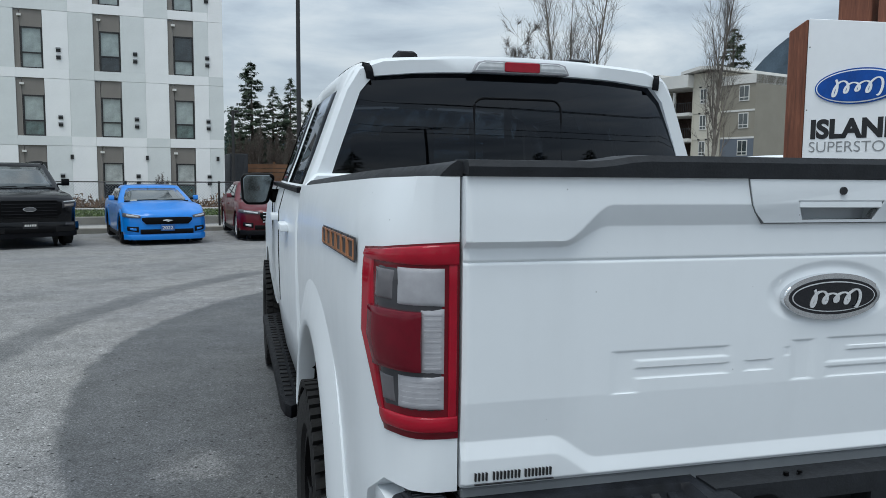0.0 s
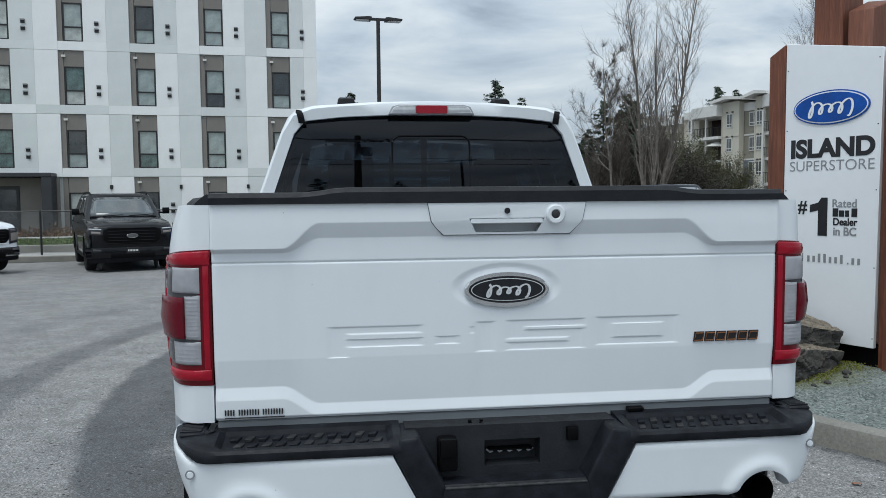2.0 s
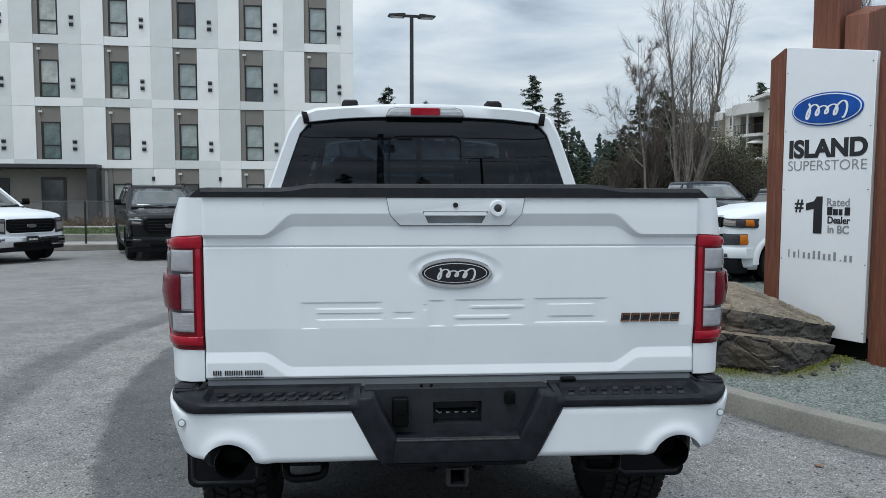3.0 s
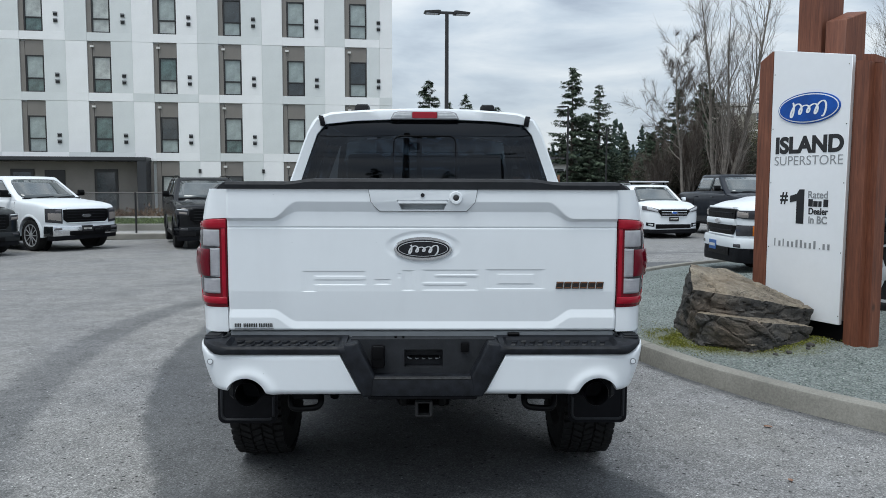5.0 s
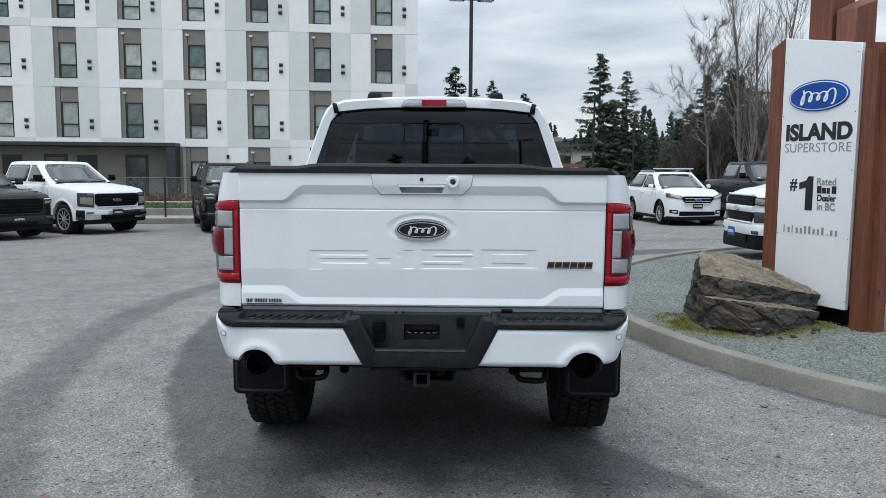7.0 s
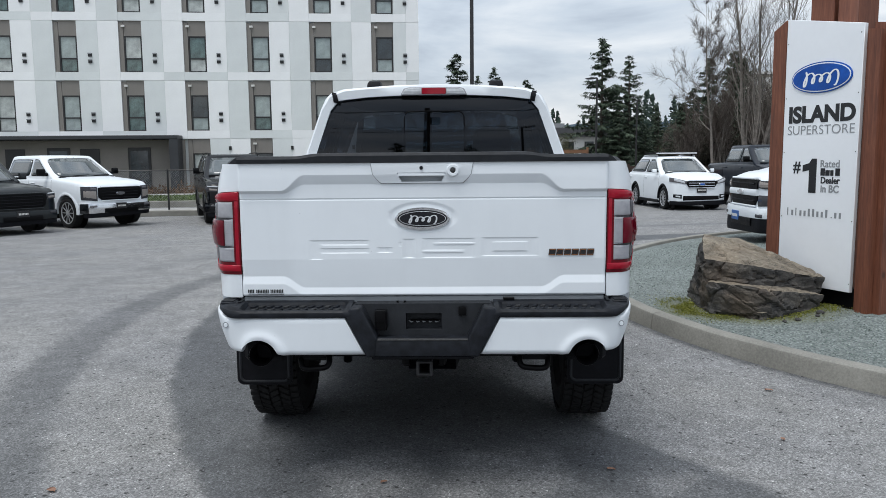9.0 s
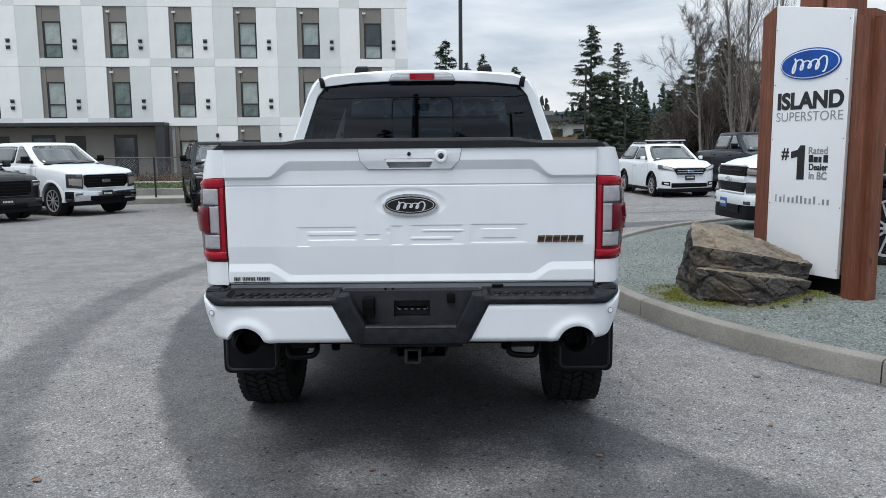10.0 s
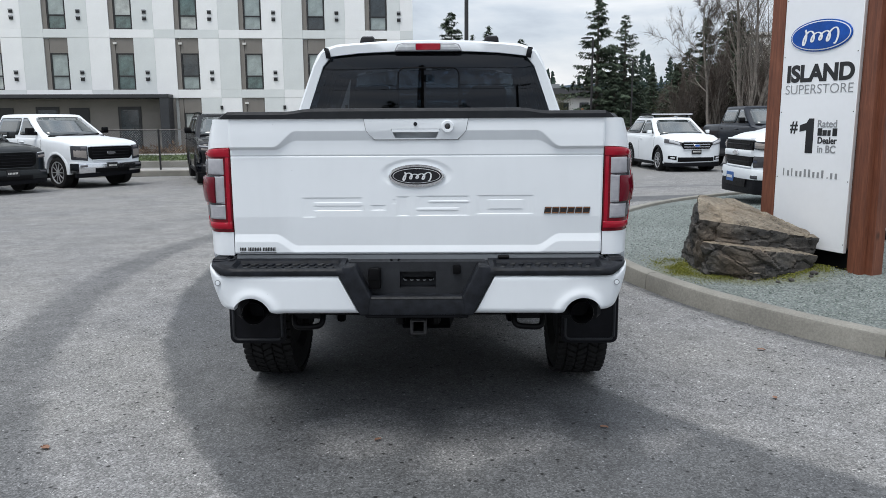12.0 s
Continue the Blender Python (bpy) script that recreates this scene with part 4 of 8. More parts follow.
def truck_bumper():
    bumper = new("rear_bumper")
    bumper.parent = PICKUP
    tagged(bumper, "white and black step bumper")
    for sx in (-1, 1):
        # painted corner, with a swollen rim round the scallop for the exhaust
        plan = [(0.245, -0.142), (0.40, -0.146), (0.60, -0.145), (0.78, -0.138), (0.86, -0.125), (0.902, -0.095), (0.926, -0.04), (0.944, 0.06), (0.952, 0.20)]
        rings = []
        for p in spread([(a, b, 0) for a, b in plan], 150):
            x, y = p.x, p.y
            f = min(1, max(0, (x - 0.25) / 0.65))
            top = 0.837 + 0.030 * float(smooth01(x, 0.855, 0.922))
            bot = 0.664 + 0.012 * float(smooth01(x, 0.60, 0.86))
            ring = []
            for v in (0.0, 0.03, 0.07, 0.12, 0.17, 0.22, 0.27, 0.32, 0.37, 0.42, 0.47, 0.52, 0.58, 0.65, 0.74, 0.84, 0.92, 0.96, 0.985, 1.0):
                z = bot + (top - bot) * v
                lean = 0.050 * f ** 3 * (1 - v) ** 1.6
                back = 0.030 * max(0, 1 - v / 0.13) ** 2 + 0.010 * max(0, (v - 0.92) / 0.08) ** 2 + 0.006 * (1 - v)
                d = math.hypot(x - 0.725, z - 0.652)
                ridge = 0.011 * math.exp(-((d - 0.100) / 0.022) ** 2) * float(smooth01(y, -0.085, -0.115))
                ring.append((sx * (x - lean), y + back - ridge, z))
            ring += [(sx * (x - 0.045), y + 0.05, top), (sx * (x - 0.06), y + 0.07, bot)]
            rings.append(ring)
        bm = bmesh.new()
        loft(bm, rings)
        hole = bmesh.new()
        tube(hole, [(sx * 0.725, -0.3, 0.652), (sx * 0.725, 0.3, 0.652)], 0.086, 48)
        slant = bmesh.new()
        prism(slant, [(sx * 0.10, 0.60), (sx * 0.250, 0.60), (sx * 0.250, 0.660), (sx * 0.342, 0.840), (sx * 0.342, 0.90), (sx * 0.10, 0.90)], xz, -0.4, 0.3)
        corner = part("bumper_corner", cut(bm, [hole, slant]), WHITE, bumper, "white painted bumper corner", 40)
        part("sensor", lathed([(-0.012, 0.0001), (-0.012, 0.008), (-0.008, 0.0110), (0.02, 0.0110)], (sx * 0.868, -0.115, 0.804), "y", 18), WHITE, corner)
        part("sensor_ring", lathed([(-0.0105, 0.0110), (-0.011, 0.0126), (0.01, 0.0128)], (sx * 0.868, -0.115, 0.804), "y", 18), SILVERPAINT, corner)
        # black step pad above: a lip, a sunk tread and a rim at the back
        bm = bmesh.new()
        sec = [(0.03, 0.838), (-0.148, 0.838), (-0.1515, 0.846), (-0.150, 0.860), (-0.143, 0.868), (-0.130, 0.8705), (-0.122, 0.866), (-0.118, 0.860), (-0.030, 0.872), (-0.024, 0.884), (-0.012, 0.890), (0.03, 0.890)]
        full = [(0.03, 0.838), (-0.148, 0.838), (-0.1515, 0.846), (-0.150, 0.860), (-0.143, 0.870), (-0.130, 0.876), (-0.115, 0.879), (-0.095, 0.882), (-0.040, 0.887), (-0.030, 0.888), (-0.012, 0.890), (0.03, 0.890)]
        stations = [(x, -0.1515, 0.0, 1.0, 1.0, ring) for x, ring in ((0.314, full), (0.335, full), (0.352, sec), (0.790, sec), (0.805, full), (0.822, full))]
        stations += [(0.848, -0.142, -0.22, 0.97, 0.8, full), (0.880, -0.117, -0.6, 0.8, 0.6, full), (0.907, -0.074, -0.9, 0.43, 0.45, full), (0.926, -0.01, -0.98, 0.17, 0.4, full), (0.938, 0.06, -1.0, 0.0, 0.4, full)]
        rings = []
        for cx, cy, nx, ny, k, ring in stations:
            rise, lift = 0.004 * float(smooth01(cx, 0.84, 0.92)), 0.026 * float(smooth01(cx, 0.835, 0.915))
            rings.append([(sx * (cx + nx * k * (y + 0.1515)), cy + ny * k * (y + 0.1515), z + rise + lift * max(0.0, (0.885 - z) / 0.047)) for y, z in ring])
        loft(bm, rings)
        pad = part("step_pad", bm, PAD, bumper, "black worn step pad", 30)
        for row, yy in enumerate((-0.098, -0.055)):
            for k in range(11):
                x = sx * (0.375 + 0.037 * k + 0.012 * row)
                zt = 0.8627 + 0.136 * (yy + 0.118)
                bm = bmesh.new()
                prism(bm, [(x - 0.015, yy - 0.015), (x + 0.005, yy - 0.015), (x + 0.014, yy + 0.015), (x - 0.006, yy + 0.015)], xy, zt - 0.006, zt + 0.0045, 0.002)
                part("tread_rib", bm, WORNPAD if (k * 7 + row * 3) % 5 < 2 else PAD, pad)
        part("corner_grip", prism(bmesh.new(), [(sx * 0.84, -0.06), (sx * 0.905, -0.065), (sx * 0.922, 0.05), (sx * 0.84, 0.05)], xy, 0.884, 0.895, 0.004), PAD, pad)
        for k in range(7):
            part("grip_line", boxed(min(sx * 0.85, sx * 0.907), max(sx * 0.85, sx * 0.907), -0.050 + 0.013 * k, -0.044 + 0.013 * k, 0.894, 0.899, 0.001), PAD, pad)
        # slanting wing beside the number recess
        wing = [(sx * 0.246, 0.660), (sx * 0.337, 0.838), (sx * 0.318, 0.880), (sx * 0.268, 0.884), (sx * 0.196, 0.742), (sx * 0.206, 0.662)]
        wingpart = part("bumper_wing", prism(bmesh.new(), wing, xz, -0.1505, 0.02, 0.012, 3), PAD, bumper, "black plastic")
        part("sensor", lathed([(-0.150, 0.0001), (-0.150, 0.007), (-0.146, 0.0100), (-0.12, 0.0100)], (sx * 0.293, 0, 0.798), "y", 18), TRIM, wingpart)
        part("sensor_ring", lathed([(-0.1475, 0.0100), (-0.149, 0.0115), (-0.12, 0.0120)], (sx * 0.293, 0, 0.798), "y", 18), STEELGREY, wingpart)
        part("wing_slot", boxed(sx * 0.245 - 0.006, sx * 0.245 + 0.006, -0.150, -0.12, 0.775, 0.815, 0.004), SATIN, wingpart)
    plate = bmesh.new()
    box(plate, -0.30, 0.30, -0.070, 0.05, 0.70, 0.886)
    hole = boxed(-0.077, 0.083, -0.2, -0.015, 0.768, 0.842)
    back = part("centre_plate", cut(plate, [hole]), CAPPLASTIC, bumper, "black plastic number plate recess")
    part("plate_lamp", boxed(-0.06, 0.07, -0.035, -0.012, 0.795, 0.806, 0.003), SATIN, back)
    for k in range(5):
        part("wire", tubed([(-0.065 + 0.028 * k, -0.03, 0.802), (-0.055 + 0.028 * k, -0.035, 0.795), (-0.04 + 0.028 * k, -0.03, 0.80)], 0.003, 5), GREYINK, back)
    part("trailer_socket", boxed(-0.212, -0.158, -0.115, -0.06, 0.770, 0.862, 0.012, 2), SATIN, back, "black trailer socket")
    part("socket_flap", boxed(-0.208, -0.162, -0.125, -0.11, 0.812, 0.866, 0.008, 2), SATIN, back)
    part("small_socket", boxed(0.158, 0.192, -0.085, -0.06, 0.832, 0.872, 0.006, 2), SATIN, back)
    step = part("centre_step", prism(bmesh.new(), [(-0.25, 0.664), (0.25, 0.664), (0.215, 0.738), (-0.215, 0.738)], xz, -0.148, 0.0, 0.008, 2), PAD, bumper, "black worn centre step")
    part("step_ridge", boxed(-0.205, 0.205, -0.135, -0.05, 0.735, 0.743, 0.003), PAD, step)
    part("worn_edge", boxed(-0.200, 0.200, -0.1495, -0.135, 0.733, 0.7415, 0.003), WORNPAD, step, "scuffed step edge")
    part("lower_lip", boxed(-0.225, 0.225, -0.140, -0.08, 0.648, 0.667, 0.006), TRIM, step)
    # sill under the gate and its latch loop
    part("gate_sill", boxed(-0.815, 0.815, 0.0, 0.09, 0.872, 0.908, 0.004), SILVERPAINT, bumper, "grey sill under the tailgate")
    part("sill_bracket", boxed(0.36, 0.41, -0.02, 0.01, 0.889, 0.902, 0.003), SATIN, bumper)
    loop = [(-0.098 + 0.017 * math.cos(t), -0.045, 0.893 + 0.017 * math.sin(t)) for t in (radians(175 + 190 * k / 12) for k in range(13))]
    part("chain_hook", tubed(loop, 0.0055, 8), SATIN, bumper, "black hook")
    # receiver, tow loops, exhausts, flaps
    rec = bmesh.new()
    box(rec, -0.027, 0.035, -0.075, 0.45, 0.562, 0.622, 0.006)
    part("hitch_receiver", cut(rec, [boxed(-0.019, 0.027, -0.2, 0.2, 0.570, 0.614)]), DARKMETAL, bumper, "black square hitch receiver")
    part("receiver_collar", cut(boxed(-0.033, 0.041, -0.082, -0.055, 0.555, 0.629, 0.008), [boxed(-0.022, 0.030, -0.2, 0.1, 0.567, 0.617)]), DARKMETAL, bumper)
    part("hitch_beam", boxed(-0.62, 0.62, 0.10, 0.20, 0.60, 0.68, 0.01), SATIN, bumper)
    for sx in (-1, 1):
        part("safety_bracket", boxed(min(sx * 0.06, sx * 0.10), max(sx * 0.06, sx * 0.10), -0.02, 0.10, 0.585, 0.64, 0.01), SATIN, bumper)
        hook = [(sx * 0.440, 0.15, 0.64), (sx * 0.438, 0.03, 0.63), (sx * 0.436, 0.0, 0.600), (sx * 0.452, -0.006, 0.580), (sx * 0.50, -0.008, 0.574), (sx * 0.545, -0.006, 0.574), (sx * 0.562, 0.0, 0.588), (sx * 0.566, 0.03, 0.62), (sx * 0.566, 0.15, 0.64)]
        part("hook_bracket", boxed(min(sx * 0.43, sx * 0.575), max(sx * 0.43, sx * 0.575), 0.01, 0.12, 0.605, 0.668, 0.012), SATIN, bumper)
        part("tow_hook", tubed(spread(hook, 30), 0.0135, 10), SATIN, bumper, "black tow loop")
        tip = bmesh.new()
        lathe(tip, [(0.55, 0.046), (0.5, 0.050), (-0.085, 0.0525), (-0.092, 0.050), (-0.085, 0.046), (0.20, 0.044), (0.21, 0.001)], (sx * 0.728, 0, 0.658), "y", 28)
        part("exhaust_tip", tip, SATIN, bumper, "black round exhaust tip")
        part("heat_shield", boxed(min(sx * 0.64, sx * 0.835), max(sx * 0.64, sx * 0.835), 0.02, 0.07, 0.60, 0.76, 0.02), TRIM, bumper)
        for k in range(4):
            part("shield_rib", boxed(min(sx * 0.655, sx * 0.825), max(sx * 0.655, sx * 0.825), 0.008, 0.022, 0.70 + 0.014 * k, 0.706 + 0.014 * k), TRIM, bumper)


truck_bumper()


def wheel(parent, x, y, z, r, width, rim_r, spokes, outer, rim_mat, lugs=0, label=""):
    """A tyre with a spoked rim; outer: the side (-1 or 1) that faces away from the car."""
    hub = new("wheel")
    hub.parent = parent
    hub.matrix_local = Matrix.Translation((x, y, z))
    w = width / 2
    bm = bmesh.new()
    lathe(bm, [(-w * 0.70, rim_r), (-w * 0.95, rim_r + 0.03), (-w, r * 0.86), (-w * 0.86, r * (0.945 if lugs else 0.97)), (-w * 0.5, r * (0.962 if lugs else 0.995)), (w * 0.5, r * (0.962 if lugs else 0.995)), (w * 0.86, r * (0.945 if lugs else 0.97)), (w, r * 0.86), (w * 0.95, rim_r + 0.03), (w * 0.70, rim_r)], (0, 0, 0), "x", 40)
    tyre = part("tyre", bm, RUBBER, hub, label)
    if lugs:
        bm = bmesh.new()
        for k in range(lugs):
            for row, (x0, x1, sk, off) in enumerate(((-0.98, -0.66, 0.10, 0.0), (-0.60, -0.24, -0.45, 0.4), (-0.17, 0.17, 0.45, 0.0), (0.24, 0.60, -0.45, 0.5), (0.66, 0.98, 0.10, 0.3))):
                t0 = 2 * math.pi * (k + off) / lugs
                dt = 2 * math.pi / lugs * 0.64
                lift = 0.93 if row in (0, 4) else 0.95
                vs = []
                for rr in (lift * r, 1.0 * r * (0.990 if row in (0, 4) else 1.0)):
                    for xx, tt in ((x0, t0 + sk * dt), (x1, t0 - sk * dt), (x1, t0 + dt - sk * dt), (x0, t0 + dt + sk * dt)):
                        vs.append(bm.verts.new((xx * w, rr * math.cos(tt), rr * math.sin(tt))))
                bm.faces.new(vs[4:])
                for i in range(4):
                    bm.faces.new((vs[i], vs[(i + 1) % 4], vs[4 + (i + 1) % 4], vs[4 + i]))
        tagged(part("tread", bm, TREAD, tyre, "chunky tread blocks", 0), kind="stuff")
    o = outer * w
    bm = bmesh.new()
    lathe(bm, [(o * 0.72, rim_r * 1.02), (o * 0.86, rim_r * 1.03), (o * 0.86, rim_r * 0.95), (o * 0.35, rim_r * 0.90)], (0, 0, 0), "x", 32, False)
    rim = part("rim", bm, rim_mat, hub)
    # black disc added so that the gaps between the spokes look dark
    part("rim_backing", lathed([(o * 0.30, rim_r * 0.9), (o * 0.40, rim_r * 0.89), (o * 0.40, 0.02)], (0, 0, 0), "x", 24), SATIN, hub, "dark disc behind the spokes")
    for k in range(spokes):
        t = 2 * math.pi * k / spokes
        c, s = math.cos(t), math.sin(t)
        bm = bmesh.new()
        a = 0.46 * rim_r / spokes
        pts = [(0.2 * rim_r, -a * 0.9), (0.95 * rim_r, -a * 0.6), (0.95 * rim_r, a * 0.6), (0.2 * rim_r, a * 0.9)]
        prism(bm, pts, lambda u, v, d: (d, u * c - v * s, u * s + v * c), o * 0.45, o * 0.80)
        part("spoke", bm, rim_mat, rim)
    part("hub_cap", lathed([(o * 0.4, 0.26 * rim_r), (o * 0.84, 0.24 * rim_r), (o * 0.88, 0.16 * rim_r), (o * 0.88, 0.001)], (0, 0, 0), "x", 16), rim_mat, rim)
    return hub


for side_sign in (-1, 1):
    for wy in (WHEEL_Y, WHEEL_Y + 3.69):
        wheel(PICKUP, side_sign * 0.882, wy, WHEEL_Z, 0.415, 0.275, 0.235, 6, side_sign, SATIN, 54, "black off-road tyre")
    flap = bmesh.new()
    prism(flap, rounded(min(side_sign * 0.738, side_sign * 1.038), max(side_sign * 0.738, side_sign * 1.038), 0.318, 0.66, 0.035), xz, 0.60, 0.612)
    fl = part("mud_flap", flap, TRIM, PICKUP, "black rubber mud flap")
    rim_path = [(u, 0.600, v) for u, v in rounded(min(side_sign * 0.758, side_sign * 1.018), max(side_sign * 0.758, side_sign * 1.018), 0.338, 0.66, 0.028)]
    part("flap_border", tubed(rim_path + [rim_path[0]], 0.008, 6), CAPPLASTIC, fl)


def truck_cab():
    # outline of the cab's section: half, from sill to roof
    def outline(y):
        crown = float(np.interp(y, [1.90, 2.1, 2.8, 3.5, 3.85], [0.0, 0.012, 0.020, 0.008, -0.04]))
        wide = float(np.interp(y, [1.90, 2.2, 3.0, 3.85], [-0.012, 0.0, 0.006, -0.01]))
        half = [(0.955, 0.55), (0.985, 0.80), (0.992, 1.10), (0.988, 1.30), (0.955, 1.42), (0.940, 1.46), (0.886, 1.60), (0.825, 1.77), (0.785, 1.875), (0.755, 1.935), (0.715, 1.975), (0.62, 2.000), (0.30, 2.020), (0.0, 2.026)]
        return [(x + wide, z + (crown if z > 1.9 else 0)) for x, z in half]

    ys = [1.905, 2.0, 2.12, 2.30, 2.62, 2.90, 3.02, 3.30, 3.60, 3.85]
    cab = new("cab")
    cab.parent = PICKUP
    shell, panes = bmesh.new(), {}
    rows = []
    for y in ys:
        h = outline(y)
        pts = [(-x, y, z) for x, z in h] + [(x, y, z) for x, z in h[-2::-1]]
        rows.append(pts)
    n = len(rows[0])
    made = [[shell.verts.new((p[0], p[1] + (0.03 * abs(p[0]) if j == 0 else 0), p[2])) for p in r] for j, r in enumerate(rows)]
    for j in range(len(ys) - 1):
        for i in range(n - 1):
            hi = i if i < n / 2 else n - 2 - i
            window = 5 <= hi <= 7 and (2 <= j <= 4 or 6 <= j <= 8)
            if window:
                key = (i < n / 2, j <= 4)
                b = panes.setdefault(key, bmesh.new())
                b.faces.new([b.verts.new(p) for p in (rows[j][i], rows[j][i + 1], rows[j + 1][i + 1], rows[j + 1][i])])
            else:
                shell.faces.new((made[j][i], made[j][i + 1], made[j + 1][i + 1], made[j + 1][i]))
    ob = part("cab_shell", shell, WHITE, cab, "", 30)
    m = ob.modifiers.new("thickness", "SOLIDIFY")
    m.thickness, m.offset = 0.022, -1.0
    for b in panes.values():
        bmesh.ops.remove_doubles(b, verts=b.verts, dist=0.0005)
        p = part("side_window", b, CABGLASS, cab, "dark privacy glass")
        p.modifiers.new("thickness", "SOLIDIFY").thickness = 0.005
    # rear wall: a ring round the window, and the wall below
    out = outline(1.905)
    glass = [(0.835, 1.50), (0.808, 1.58), (0.752, 1.74), (0.700, 1.885), (0.682, 1.912), (0.655, 1.922), (0.45, 1.944), (0.22, 1.953), (0.0, 1.955)]

    def lean(z, x=0.0):
        return 1.890 + 0.012 * max(0, (z - 1.5)) / 0.5 + 0.018 * (x / 0.8) ** 2

    bm = bmesh.new()
    upper = [p for p in out if p[1] >= 1.45]
    grid = []
    for k in range(13):
        f = k / 12
        a, b = sample(upper, f), sample(glass, f)
        grid.append((a, b))
    full = [((-a[0], a[1]), (-b[0], b[1])) for a, b in grid] + grid[-2::-1]
    ring = []
    for a, b in full:
        ring.append([bm.verts.new((a[0], 1.9055 + 0.03 * abs(a[0]), a[1])), bm.verts.new((a[0] * 0.8 + b[0] * 0.2, lean(b[1], b[0]) - 0.002, a[1] * 0.8 + b[1] * 0.2)), bm.verts.new((b[0], lean(b[1], b[0]), b[1])), bm.verts.new((b[0], lean(b[1], b[0]) + 0.012 + 0.008 * ((b[1] - 1.5) / 0.2) ** 2, b[1]))])
    for a, b in zip(ring, ring[1:]):
        for i in range(3):
            bm.faces.new((a[i], a[i + 1], b[i + 1], b[i]))
    part("rear_frame", bm, WHITE, cab, "", 45)
    part("rear_wall", prism(bmesh.new(), [(-0.955, 0.6), (0.955, 0.6), (0.965, 1.44), (0.90, 1.51), (-0.90, 1.51), (-0.965, 1.44)], xz, 1.885, 1.93, 0.01), WHITE, cab)
    # back glass in three panes, with the slider's frame
    bm = bmesh.new()
    cols = 24
    grid_in = []
    for k in range(cols + 1):
        a = -1 + 2 * k / cols
        zt = float(np.interp(abs(a), [x / 0.835 for x, z in glass[::-1]], [z for x, z in glass[::-1]]))
        column = []
        for q in range(9):
            z = 1.50 + (zt - 1.50) * q / 8
            w = float(np.interp(z, [1.50, 1.58, 1.74, 1.885, 1.955], [0.835, 0.808, 0.752, 0.700, 0.66]))
            x = max(-w, min(w, a * 0.835))
            column.append(bm.verts.new((x * 1.02, lean(z, x) + 0.004 + 0.008 * ((z - 1.5) / 0.2) ** 2, z + 0.012 * q / 8)))
        grid_in.append(column)
    for c0, c1 in zip(grid_in, grid_in[1:]):
        for q in range(8):
            bm.faces.new((c0[q], c1[q], c1[q + 1], c0[q + 1]))
    back = part("rear_window", bm, CABGLASS, cab, "dark tinted sliding rear window", 60)
    slid = [(u, lean(v, u) + 0.004 + 0.008 * ((v - 1.5) / 0.2) ** 2, v) for u, v in rounded(-0.205, 0.205, 1.44, 1.845, 0.045, 5)]
    part("slider_seal", tubed(slid + [slid[0]], 0.0055, 6), SATIN, back)
    for x in (-0.212, 0.212):
        part("slider_rail", boxed(x - 0.010, x + 0.010, 1.925, 1.945, 1.50, 1.74, 0.004), SATIN, back)
    part("slider_post", boxed(-0.052, -0.018, 1.945, 1.960, 1.50, 1.845, 0.004), SATIN, back)
    # drip mouldings at both roof ends
    for sx in (-1, 1):
        strip = bmesh.new()
        path = [(sx * 0.669, 1.904, 1.925), (sx * 0.672, 1.904, 1.948), (sx * 0.680, 1.920, 1.972), (sx * 0.688, 1.99, 1.984), (sx * 0.70, 2.5, 1.998), (sx * 0.69, 3.6, 1.99)]
        rings = []
        for p in spread(path, 30):
            rings.append([(p.x - 0.017, p.y, p.z - 0.016), (p.x - 0.014, p.y - 0.004, p.z + 0.000), (p.x + 0.014, p.y - 0.004, p.z - 0.004), (p.x + 0.017, p.y, p.z - 0.02)])
        loft(strip, rings)
        part("drip_moulding", strip, TRIM, cab, "black roof moulding")
        pod = bmesh.new()
        rings = []
        for f, hh in ((0.0, 0.004), (0.12, 0.040), (0.35, 0.052), (0.8, 0.050), (1.0, 0.03)):
            y = 2.20 + 0.18 * f
            rings.append([(sx * 0.44 - 0.052, y, 2.03), (sx * 0.44 - 0.046, y, 2.035 + hh * 0.8), (sx * 0.44 - 0.036, y, 2.035 + hh), (sx * 0.44 + 0.036, y, 2.035 + hh), (sx * 0.44 + 0.046, y, 2.035 + hh * 0.8), (sx * 0.44 + 0.052, y, 2.03)])
        loft(pod, rings)
        part("roof_pod", pod, TRIM, cab, "black roof pod")
    # high stop lamp
    lamp = part("stop_lamp", prism(bmesh.new(), [(-0.226, 1.952), (-0.205, 1.995), (-0.17, 2.004), (0.17, 2.004), (0.205, 1.995), (0.226, 1.952)], xz, 1.874, 1.95, 0.006, 2), CLEAR_LENS, cab, "red and clear high stop lamp")
    part("red_centre", prism(bmesh.new(), rounded(-0.082, 0.082, 1.957, 1.999, 0.008), xz, 1.869, 1.9, 0.003), RED_LENS, lamp, "red lens")
    for sx in (-1, 1):
        part("clear_end", prism(bmesh.new(), [(sx * 0.086, 1.960), (sx * 0.216, 1.958), (sx * 0.196, 1.990), (sx * 0.165, 1.998), (sx * 0.086, 1.998)], xz, 1.871, 1.9, 0.003), HEADLAMP, lamp, "clear lens")
    # windscreen and its frame
    top, low = outline(3.85), 1.43
    bm = bmesh.new()
    rows = []
    for f in (0.0, 0.5, 1.0):
        row = []
        for k in range(11):
            a = -1 + 2 * k / 10
            xt, xb = a * 0.74, a * 0.87
            zt = 1.945 - 0.05 * abs(a) ** 3
            y = 3.83 + (4.52 - 3.83) * f - 0.10 * a * a * f
            row.append(bm.verts.new((xt + (xb - xt) * f, y, zt + (low - zt) * f)))
